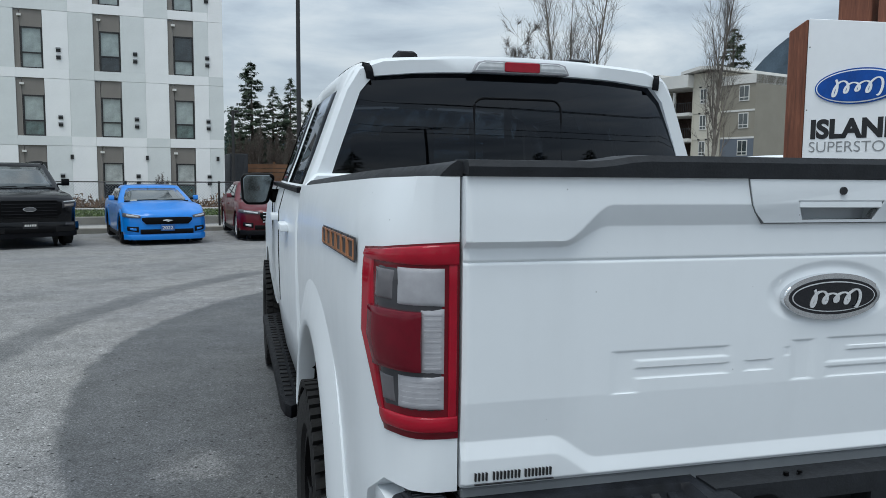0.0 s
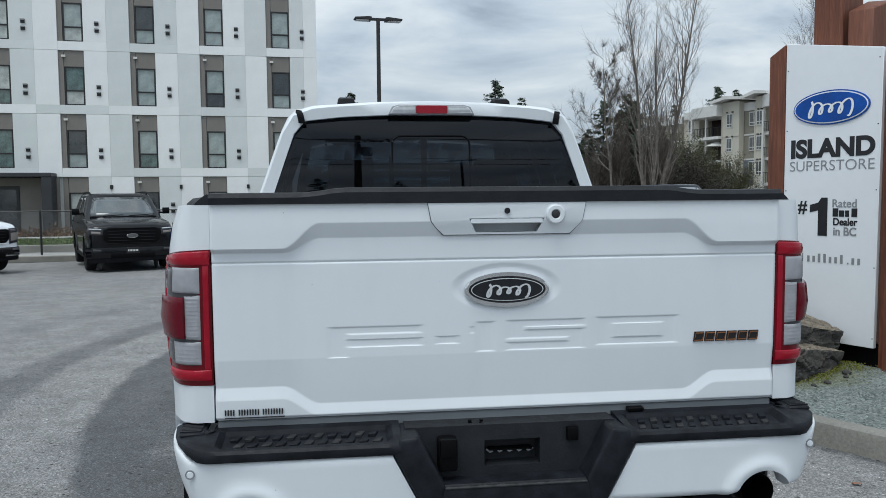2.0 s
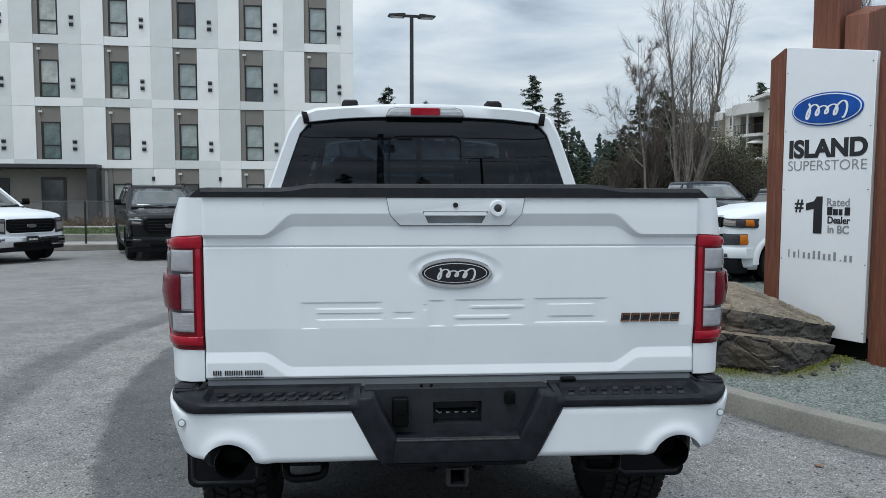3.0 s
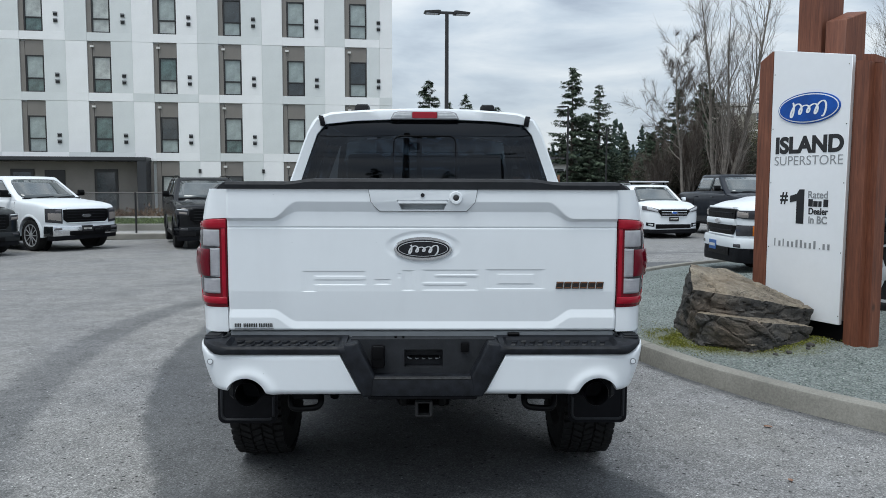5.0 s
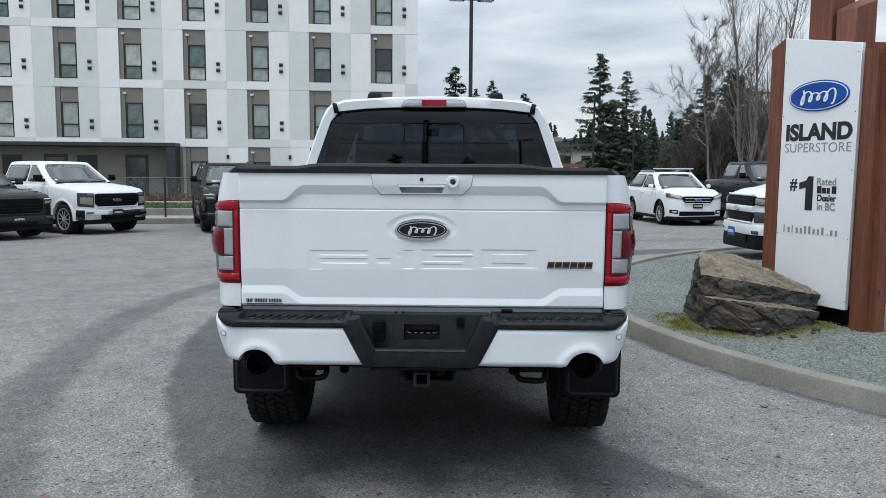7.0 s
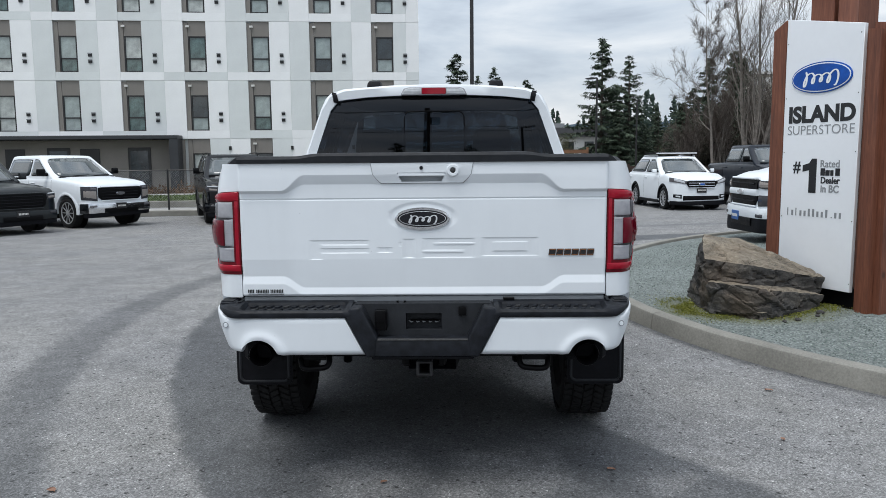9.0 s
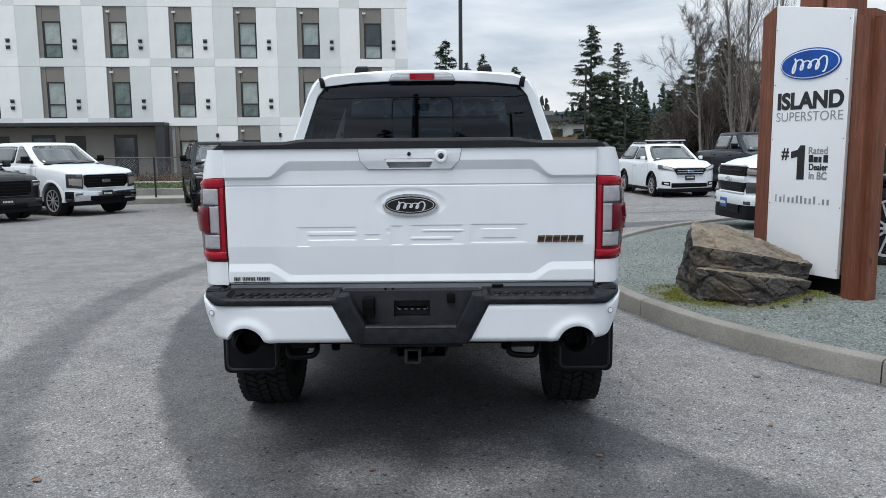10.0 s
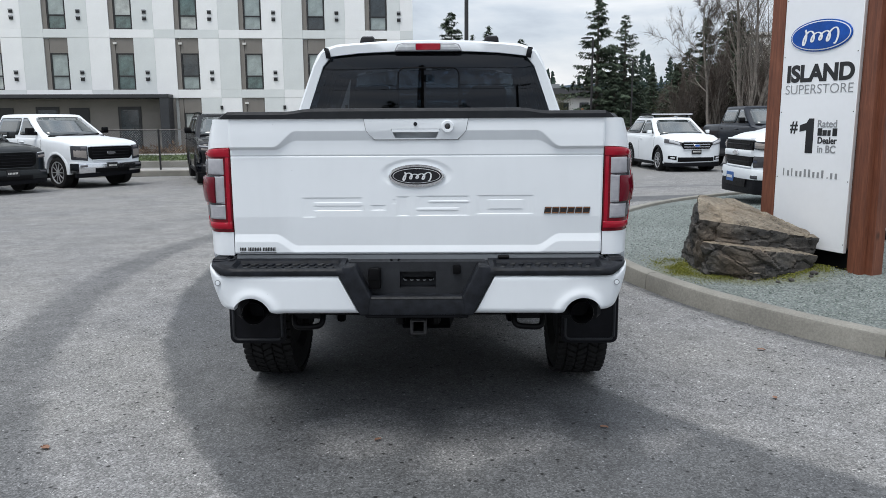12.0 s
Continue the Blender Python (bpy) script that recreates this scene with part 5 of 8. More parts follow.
        rows.append(row)
    for a, b in zip(rows, rows[1:]):
        for i in range(10):
            bm.faces.new((a[i], a[i + 1], b[i + 1], b[i]))
    part("windscreen", bm, WINDGLASS, cab, "clear windscreen").modifiers.new("thickness", "SOLIDIFY").thickness = 0.005
    for sx in (-1, 1):
        part("windscreen_pillar", tubed([(sx * 0.735, 3.83, 1.895), (sx * 0.80, 4.14, 1.66), (sx * 0.86, 4.48, 1.41)], 0.028, 10), SATIN, cab)
        # seats and headrests seen through the glass
        for y in (2.25, 3.25):
            seat = part("seat_back", boxed(sx * 0.42 - 0.24, sx * 0.42 + 0.24, y, y + 0.14, 0.9, 1.52, 0.05, 3), CLOTH, cab, "dark cloth seat")
            part("headrest", boxed(sx * 0.42 - 0.13, sx * 0.42 + 0.13, y + 0.02, y + 0.11, 1.54, 1.74, 0.04, 3), CLOTH, seat)
        # door handles, seams and mirror
        for y in (2.30, 3.20):
            part("door_handle", prism(bmesh.new(), [(y, 1.235), (y + 0.23, 1.235), (y + 0.23, 1.272), (y, 1.272)], yz, sx * 0.985, sx * 1.030, 0.010, 2), WHITE, cab)
        for y in (3.02, 4.12):
            seam = [(sx * (x + 0.0005), y, z) for x, z in outline(min(y, 3.85)) if 0.6 < z < 1.43]
            part("door_seam", tubed(seam, 0.004, 5), SATIN, cab)
        part("bed_gap", prism(bmesh.new(), [(1.84, 0.66), (1.905, 0.66), (1.905, 1.45), (1.84, 1.45)], yz, sx * 0.90, sx * 0.955), SATIN, cab)
        part("belt_moulding", prism(bmesh.new(), [(2.0, 1.425), (4.1, 1.425), (4.1, 1.450), (2.0, 1.450)], yz, sx * 0.93, sx * 0.972, 0.004), TRIM, cab)
        mir = new("door_mirror")
        mir.parent = PICKUP
        tagged(mir, "black door mirror")
        part("mirror_housing", prism(bmesh.new(), [(sx * 1.010, 1.312), (sx * 1.040, 1.296), (sx * 1.155, 1.296), (sx * 1.187, 1.325), (sx * 1.195, 1.47), (sx * 1.172, 1.505), (sx * 0.995, 1.508), (sx * 0.968, 1.482)], xz, 3.93, 4.06, 0.02, 3), SATIN, mir)
        part("mirror_glass", prism(bmesh.new(), [(sx * 1.028, 1.324), (sx * 1.050, 1.311), (sx * 1.148, 1.312), (sx * 1.172, 1.335), (sx * 1.178, 1.465), (sx * 1.16, 1.490), (sx * 1.005, 1.493), (sx * 0.986, 1.472)], xz, 3.922, 3.94, 0.004), MIRROR, mir, "grey mirror glass")
        part("mirror_arm", boxed(min(sx * 0.93, sx * 1.0), max(sx * 0.93, sx * 1.0), 3.98, 4.06, 1.31, 1.40, 0.015), SATIN, mir)
        # running board
        board = part("running_board", prism(bmesh.new(), [(sx * 0.86, 2.08), (sx * 1.01, 1.92), (sx * 1.035, 1.97), (sx * 1.045, 2.1), (sx * 1.055, 4.15), (sx * 0.90, 4.25), (sx * 0.86, 4.2)], xy, 0.455, 0.515, 0.012, 2), TRIM, PICKUP, "black running board with punched treads")
        for k in range(26):
            for q in range(2):
                x, y = sx * (0.955 + 0.052 * q), 2.08 + 0.079 * k
                part("tread_slot", boxed(x - 0.018, x + 0.018, y, y + 0.045, 0.512, 0.520, 0.002), SATIN, board)
    part("dashboard", boxed(-0.85, 0.85, 3.95, 4.35, 1.1, 1.38, 0.06, 3), CLOTH, cab, "dark dashboard")
    part("headliner", boxed(-0.70, 0.70, 1.96, 3.75, 1.955, 1.968), CLOTH, cab, "dark headliner")
    part("cab_floor", boxed(-0.94, 0.94, 1.92, 4.4, 0.56, 0.62), SATIN, cab)


def sample(pts, f):
    """A place at the fraction f of a polyline's length."""
    d = [0.0]
    for a, b in zip(pts, pts[1:]):
        d.append(d[-1] + math.hypot(b[0] - a[0], b[1] - a[1]))
    t = f * d[-1]
    return (float(np.interp(t, d, [p[0] for p in pts])), float(np.interp(t, d, [p[1] for p in pts])))


truck_cab()


def truck_front():
    """Bonnet, wings and nose, ahead of the windscreen, and the frame below."""
    rings = []
    for y, w, top in ((4.10, 0.985, 1.40), (4.45, 0.99, 1.40), (4.9, 0.99, 1.385), (5.35, 0.985, 1.345), (5.58, 0.955, 1.30), (5.68, 0.90, 1.24)):
        half = [(w - 0.03, 0.60), (w, 0.80), (w, 1.10), (w - 0.02, top - 0.07), (w - 0.10, top), (w * 0.5, top + 0.03), (0, top + 0.035)]
        rings.append([(-x, y, z) for x, z in half] + [(x, y, z) for x, z in half[-2::-1]])
    bm = bmesh.new()
    loft(bm, rings)
    arches = []
    for sx in (-1, 1):
        a = bmesh.new()
        lathe(a, [(sx * 0.62, 0.49), (sx * 1.10, 0.49)], (0, WHEEL_Y + 3.69, WHEEL_Z + 0.03), "x", 36)
        arches.append(a)
    front = part("front_body", cut(bm, arches), WHITE, PICKUP, "", 35)
    part("grille", boxed(-0.62, 0.62, 5.66, 5.72, 0.92, 1.22, 0.03), SATIN, front, "black grille")
    part("front_bumper", boxed(-0.95, 0.95, 5.55, 5.76, 0.58, 0.80, 0.05, 2), TRIM, front, "black front bumper")
    for sx in (-1, 1):
        part("headlight", boxed(min(sx * 0.66, sx * 0.90), max(sx * 0.66, sx * 0.90), 5.60, 5.70, 1.0, 1.2, 0.03), HEADLAMP, front, "clear headlight")
        part("frame_rail", boxed(min(sx * 0.42, sx * 0.52), max(sx * 0.42, sx * 0.52), 0.35, 5.5, 0.56, 0.68, 0.01), SATIN, PICKUP, "black frame rail")
        leaf = [(sx * 0.56, 0.45, 0.58), (sx * 0.56, 0.8, 0.46), (sx * 0.56, 1.13, 0.42), (sx * 0.56, 1.5, 0.46), (sx * 0.56, 1.85, 0.58)]
        part("leaf_spring", tubed(spread(leaf, 12), 0.03, 6), SATIN, PICKUP)
        part("damper", tubed([(sx * 0.50, 1.02, 0.34), (sx * 0.46, 0.90, 0.66)], 0.026, 8), SATIN, PICKUP)
        # unseen slab added low down to keep light off the ground below
        part("underside_light_block", boxed(min(sx * 0.0, sx * 0.70), max(sx * 0.0, sx * 0.70), 1.40, 5.3, 0.35, 0.50), SATIN, PICKUP)
    part("rear_axle", tubed([(-0.72, WHEEL_Y, 0.40), (-0.18, WHEEL_Y, 0.40), (-0.14, WHEEL_Y, 0.40), (0.14, WHEEL_Y, 0.40), (0.18, WHEEL_Y, 0.40), (0.72, WHEEL_Y, 0.40)], [0.045, 0.05, 0.14, 0.14, 0.05, 0.045], 14), SATIN, PICKUP, "black rear axle")
    part("spare_tyre", lathed([(0.60, 0.24), (0.58, 0.30), (0.59, 0.37), (0.64, 0.40), (0.72, 0.40), (0.77, 0.37), (0.78, 0.30), (0.76, 0.24)], (0, 0.70, 0), "z", 28), RUBBER, PICKUP, "black spare tyre under the bed")
    part("bed_floor", boxed(-0.80, 0.80, 0.08, 1.85, 0.86, 0.92), SATIN, PICKUP)
    part("bed_front", boxed(-0.80, 0.80, 1.82, 1.86, 0.90, 1.44), WHITE, PICKUP)
    part("under_body", boxed(-0.86, 0.86, 1.75, 4.9, 0.54, 0.62), SATIN, PICKUP)


truck_front()
# side lettering as plain blocks
for side_sign in (-1, 1):
    bars_row(PICKUP, 0.24, 0.86, 1.318, 1.370, 6, lambda u, v, d, s=side_sign: (s * (0.9855 - side_inset(v) + d), u, v + 0.02 * (0.5 - u)), ORANGE, INK, 0.02)


# ---- sign on timber posts ----
SIGN_AT = Vector((3.245, 4.02, 0.0))
SIGN_YAW = radians(-66)
SD = Vector((math.cos(SIGN_YAW), math.sin(SIGN_YAW), 0))
SN = Vector((SD.y, -SD.x, 0))


def on_sign(u, v, d):
    p = SIGN_AT + SD * u + SN * d
    return (p.x, p.y, v)


def timber(bm, u0, u1, d0, d1, z0, tops, round_off=0.008, seg=1):
    """A square post whose top is cut on a slant; tops: the heights at its four corners."""
    low = [bm.verts.new(on_sign(u, z0, d)) for u, d in ((u0, d0), (u1, d0), (u1, d1), (u0, d1))]
    top = [bm.verts.new(on_sign(u, z, d)) for (u, d), z in zip(((u0, d0), (u1, d0), (u1, d1), (u0, d1)), tops)]
    fs = [bm.faces.new(low[::-1]), bm.faces.new(top)]
    for i in range(4):
        fs.append(bm.faces.new((low[i], low[(i + 1) % 4], top[(i + 1) % 4], top[i])))
    bmesh.ops.bevel(bm, geom=list({e for f in fs for e in f.edges}), offset=round_off, segments=seg, affect="EDGES")
    return bm


def pylon_sign():
    sign = thing("pylon_sign", "tall white dealer sign between brown stained timber posts on gravel", "sign")
    bm = bmesh.new()
    prism(bm, [(0.0, 0.325), (0.80, 0.325), (0.82, 2.622), (0.0, 2.778)], on_sign, -0.04, 0.0, 0.003)
    panel = part("panel", bm, SIGNWHITE, sign, "white painted panel")
    part("post", timber(bmesh.new(), -0.155, -0.003, -0.24, 0.012, 0.0, (2.68, 2.765, 2.775, 2.69)), TIMBER, sign, "brown stained timber post")
    part("post", timber(bmesh.new(), 0.822, 1.065, -0.225, 0.03, 0.0, (2.60, 2.56, 2.60, 2.64), 0.065, 4), TIMBER, sign, "brown stained timber post")
    part("post", timber(bmesh.new(), 0.20, 0.45, -0.34, -0.06, 0.0, (5.2, 5.2, 5.2, 5.2)), TIMBER, sign, "brown stained timber post")
    part("post", timber(bmesh.new(), 0.50, 0.70, -0.31, -0.05, 0.0, (3.06, 3.03, 2.94, 2.95)), TIMBER, sign, "brown stained timber post")
    part("base_box", prism(bmesh.new(), [(0.02, 0.06), (0.815, 0.06), (0.815, 0.36), (0.02, 0.36)], on_sign, -0.10, -0.045), SATIN, sign, "black base")
    # oval emblem
    ring = part("emblem", prism(bmesh.new(), oval(0.405, 2.213, 0.325, 0.137, 56), on_sign, 0.0, 0.010, 0.003), BADGEBLUE, panel, "blue oval emblem")
    part("emblem_line", prism(bmesh.new(), oval(0.405, 2.213, 0.312, 0.126, 56), on_sign, 0.009, 0.013), SIGNWHITE, ring, "white rim")
    part("emblem_field", prism(bmesh.new(), oval(0.405, 2.213, 0.302, 0.117, 56), on_sign, 0.012, 0.016), BADGEBLUE, ring, "blue field")
    bm = bmesh.new()
    swash(bm, 0.405, 2.213, 0.205, 0.075, lambda u, v, d: on_sign(u, v, 0.0165 + d), 0.0095)
    part("emblem_mark", bm, SIGNWHITE, ring, "white flowing mark")
    lettering("ISLAND", 0.200, INK, panel, on_sign, 0.062, 1.825, 0.712, 0.009)
    lettering("SUPERSTORE", 0.120, GREYINK, panel, on_sign, 0.055, 1.712, 0.717, -0.0012)
    lettering("#", 0.150, INK, panel, on_sign, 0.135, 1.37, 0.085, 0.003)
    part("figure_one", prism(bmesh.new(), [(0.318, 1.182), (0.398, 1.182), (0.398, 1.492), (0.345, 1.492), (0.318, 1.452), (0.245, 1.432), (0.245, 1.372), (0.318, 1.388)], on_sign, 0.0, 0.003), INK, panel, "black figure one", 0)
    lettering("Rated", 0.092, GREYINK, panel, on_sign, 0.440, 1.415, 0.200, 0.001)
    lettering("Dealer", 0.080, INK, panel, on_sign, 0.450, 1.272, 0.200, 0.002)
    lettering("in BC", 0.092, GREYINK, panel, on_sign, 0.452, 1.192, 0.190, 0.002)
    # a maker's name and a web address as plain bars
    for k, (w, h) in enumerate(((0.046, 0.066), (0.044, 0.05), (0.032, 0.05), (0.046, 0.066))):
        u = 0.444 + 0.052 * k
        part("word_bar", prism(bmesh.new(), [(u, 1.34), (u + w, 1.34), (u + w, 1.34 + h), (u, 1.34 + h)], on_sign, 0.0, 0.003), INK, panel, "black bar", 0)
    for k in range(13):
        u = 0.088 + 0.0475 * k
        h = 0.070 if k in (0, 2, 5, 6, 9) else 0.050
        w = 0.010 if k in (0, 2, 10) else 0.021
        if k == 10:
            u, h = u + 0.012, 0.012
        part("word_bar", prism(bmesh.new(), [(u, 0.965), (u + w, 0.965), (u + w, 0.965 + h), (u, 0.965 + h)], on_sign, 0.0, 0.003), GREYINK, panel, "thin grey bar", 0)
    for u in (0.02, 0.79):
        for v in (0.40, 0.95, 1.55, 2.05, 2.55):
            part("screw", lathed([(0.0, 0.005), (0.0015, 0.005), (0.002, 0.0001)], (0, 0, 0), "z", 10), INK, panel).matrix_local = Matrix(((SD.x, 0, SN.x, on_sign(u, v, 0)[0]), (SD.y, 0, SN.y, on_sign(u, v, 0)[1]), (0, 1, 0, v), (0, 0, 0, 1)))


pylon_sign()


def rough_block(bm, points, seed, cuts):
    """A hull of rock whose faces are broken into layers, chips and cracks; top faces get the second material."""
    part_bm = bmesh.new()
    for p in points:
        part_bm.verts.new(p)
    bmesh.ops.convex_hull(part_bm, input=part_bm.verts[:])
    bmesh.ops.delete(part_bm, geom=[v for v in part_bm.verts if not v.link_faces], context="VERTS")
    part_bm.normal_update()
    # faces that point upward take the paler tan rock
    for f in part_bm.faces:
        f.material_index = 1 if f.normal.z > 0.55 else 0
    bmesh.ops.triangulate(part_bm, faces=part_bm.faces)
    for _ in range(cuts):
        bmesh.ops.subdivide_edges(part_bm, edges=[e for e in part_bm.edges if e.calc_length() > 0.024], cuts=1)
        bmesh.ops.triangulate(part_bm, faces=[f for f in part_bm.faces if len(f.verts) > 3])
    part_bm.normal_update()
    off = Vector((seed, seed * 2.3, 0))
    moves = []
    for v in part_bm.verts:
        p = v.co
        q = Vector((p.x * 3.4, p.y * 3.4, p.z * 7.0 + p.x * 1.4)) + off
        d, _c = noise.voronoi(q + 0.35 * noise.noise_vector(q * 0.8))
        crack = math.exp(-((d[1] - d[0]) / 0.05) ** 2)
        chunk = noise.cell(Vector((d[0] * 0 + _c[0].x * 3.1, _c[0].y * 3.1, _c[0].z * 3.1)))
        steep = 1 - abs(v.normal.z)
        h = p.z + 0.16 * p.x + 0.05 * noise.noise(p * 2.4 + off)
        layer = math.floor(h * 17 + noise.noise(p * 5)) % 3 - 1
        fine = noise.noise(p * 21 + off) + 0.5 * noise.noise(p * 47 + off)
        ridged = 0.5 - abs(noise.noise(p * 7.5 + off))
        moves.append(v.normal * ((0.016 * chunk - 0.022 * crack + 0.006 * layer * steep + 0.020 * ridged) * (0.45 + 0.55 * steep) + 0.0065 * fine))
    for v, m in zip(part_bm.verts, moves):
        v.co += m
    me = bpy.data.meshes.new("rough_block")
    part_bm.to_mesh(me)
    part_bm.free()
    bm.from_mesh(me)
    bpy.data.meshes.remove(me)


def boulder():
    """A split boulder: a tilted upper mass with a flat tan top over a lower slab that juts out."""
    bm = bmesh.new()
    rough_block(bm, [(2.50, 4.42, 0.05), (2.43, 3.72, 0.05), (2.46, 3.52, 0.05), (2.74, 3.34, 0.1), (3.36, 3.52, 0.1), (3.30, 3.78, 0.05), (2.90, 4.30, 0.05),
                     (2.56, 4.12, 0.765), (2.46, 3.86, 0.755), (2.385, 3.53, 0.60), (2.69, 3.27, 0.575), (2.86, 4.02, 0.725), (3.10, 3.76, 0.59), (3.20, 3.46, 0.47), (3.36, 3.60, 0.49), (3.42, 3.46, 0.43)], 1.0, 6)
    rough_block(bm, [(2.47, 3.60, 0.0), (2.44, 3.44, 0.12), (2.70, 3.15, 0.18), (2.84, 3.10, 0.165), (3.34, 3.37, 0.15), (3.36, 3.62, 0.05), (2.6, 3.8, 0.0),
                     (2.40, 3.46, 0.40), (2.60, 3.20, 0.41), (2.80, 3.11, 0.385), (3.16, 3.33, 0.345), (3.41, 3.40, 0.285), (3.34, 3.62, 0.30), (2.6, 3.75, 0.41)], 4.0, 6)
    rough_block(bm, [(2.62, 3.26, 0.0), (2.74, 3.09, 0.0), (2.82, 3.10, 0.0), (3.08, 3.25, 0.0), (3.27, 3.30, 0.0), (3.2, 3.5, 0.0), (2.7, 3.5, 0.0), (2.62, 3.28, 0.2), (2.75, 3.11, 0.185), (2.84, 3.12, 0.195), (3.08, 3.28, 0.215), (3.24, 3.34, 0.21), (2.9, 3.5, 0.23)], 7.0, 5)
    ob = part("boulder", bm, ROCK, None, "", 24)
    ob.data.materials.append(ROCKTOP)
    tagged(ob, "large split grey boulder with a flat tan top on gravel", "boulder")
    # moss and pebbles round its foot
    rnd = random.Random(8)
    verts, faces = [], []
    for k in range(15000):
        a = rnd.uniform(0, 6.28)
        r = 1 + abs(rnd.gauss(0, 0.24)) - 0.06
        x, y = 0.56 * r * math.cos(a), 0.40 * r * math.sin(a)
        c, s = math.cos(radians(-18)), math.sin(radians(-18))
        X, Y = 2.84 + x * c - y * s, 3.60 + x * s + y * c
        if rnd.random() < 0.30:
            X, Y = rnd.gauss(2.30, 0.12), rnd.gauss(3.75, 0.30)
        if noise.noise((X * 5, Y * 5, 2)) < -0.35 + 0.7 * rnd.random() or (Vector((X, Y, 0)) - HUB).length > 5.45:
            continue
        b = len(verts)
        w = rnd.uniform(0.003, 0.009)
        for q in range(3):
            t = rnd.uniform(0, 6.28)
            verts.append((X + w * math.cos(t), Y + w * math.sin(t), bed_z(X, Y) + 0.004 + rnd.uniform(0, 0.018)))
        faces.append((b, b + 1, b + 2))
    tagged(link("moss", data("moss", verts, faces), MOSS, None, "", 0), "yellow-green moss on gravel round the boulder", "moss", kind="stuff")
    for x, y, s in ((2.90, 3.00, 0.02), (3.02, 3.02, 0.025), (3.28, 3.18, 0.035), (3.22, 3.10, 0.02)):
        bm = bmesh.new()
        bmesh.ops.create_icosphere(bm, subdivisions=2, radius=s)
        for v in bm.verts:
            v.co *= 1 + 0.35 * noise.noise(v.co * 40 + Vector((x, y, 0)))
            v.co.z *= 0.6
        ob = part("pebble", bm, ROCK, None, "", 0)
        ob.matrix_world = pose(x, y, bed_z(x, y) + s * 0.4)
        tagged(ob, "small dark stone lying on gravel", "stone", "stones by the boulder")


boulder()

# fallen leaves on the asphalt
for lx, ly, ls in ((-1.74, -0.04, 0.028), (2.176, 1.49, 0.025), (1.25, 3.6, 0.02), (1.9, 0.6, 0.02), (-0.2, 0.05, 0.018), (0.9, 0.2, 0.02)):
    leaf_bm = bmesh.new()
    spine = [leaf_bm.verts.new((0, -ls + 2 * ls * k / 4, 0.004 + 0.006 * math.sin(k * 0.8))) for k in range(5)]
    for side_sign in (-1, 1):
        rim = [leaf_bm.verts.new((side_sign * ls * w * (0.8 + 0.3 * (k % 2)), -ls + 2 * ls * k / 4, 0.012)) for k, w in enumerate((0.1, 0.6, 0.75, 0.5, 0.05))]
        for k in range(4):
            leaf_bm.faces.new((spine[k], spine[k + 1], rim[k + 1], rim[k]))
    leaf_ob = part("fallen_leaf", leaf_bm, DRYLEAF, None, "", 0)
    leaf_ob.matrix_world = pose(lx, ly, 0.0, 0, 0, 40 * lx * 7)
    tagged(leaf_ob, "dry brown leaf lying on asphalt", "leaf", "fallen leaves")


# ---- lot edge: kerb, fence, verge ----
EDGE_YAW = 6.0
EDGE = pose(-4.5, 23.0, -0.30, 0, 0, EDGE_YAW)


def on_edge(u, d, z):
    return EDGE @ Vector((u, d, z))


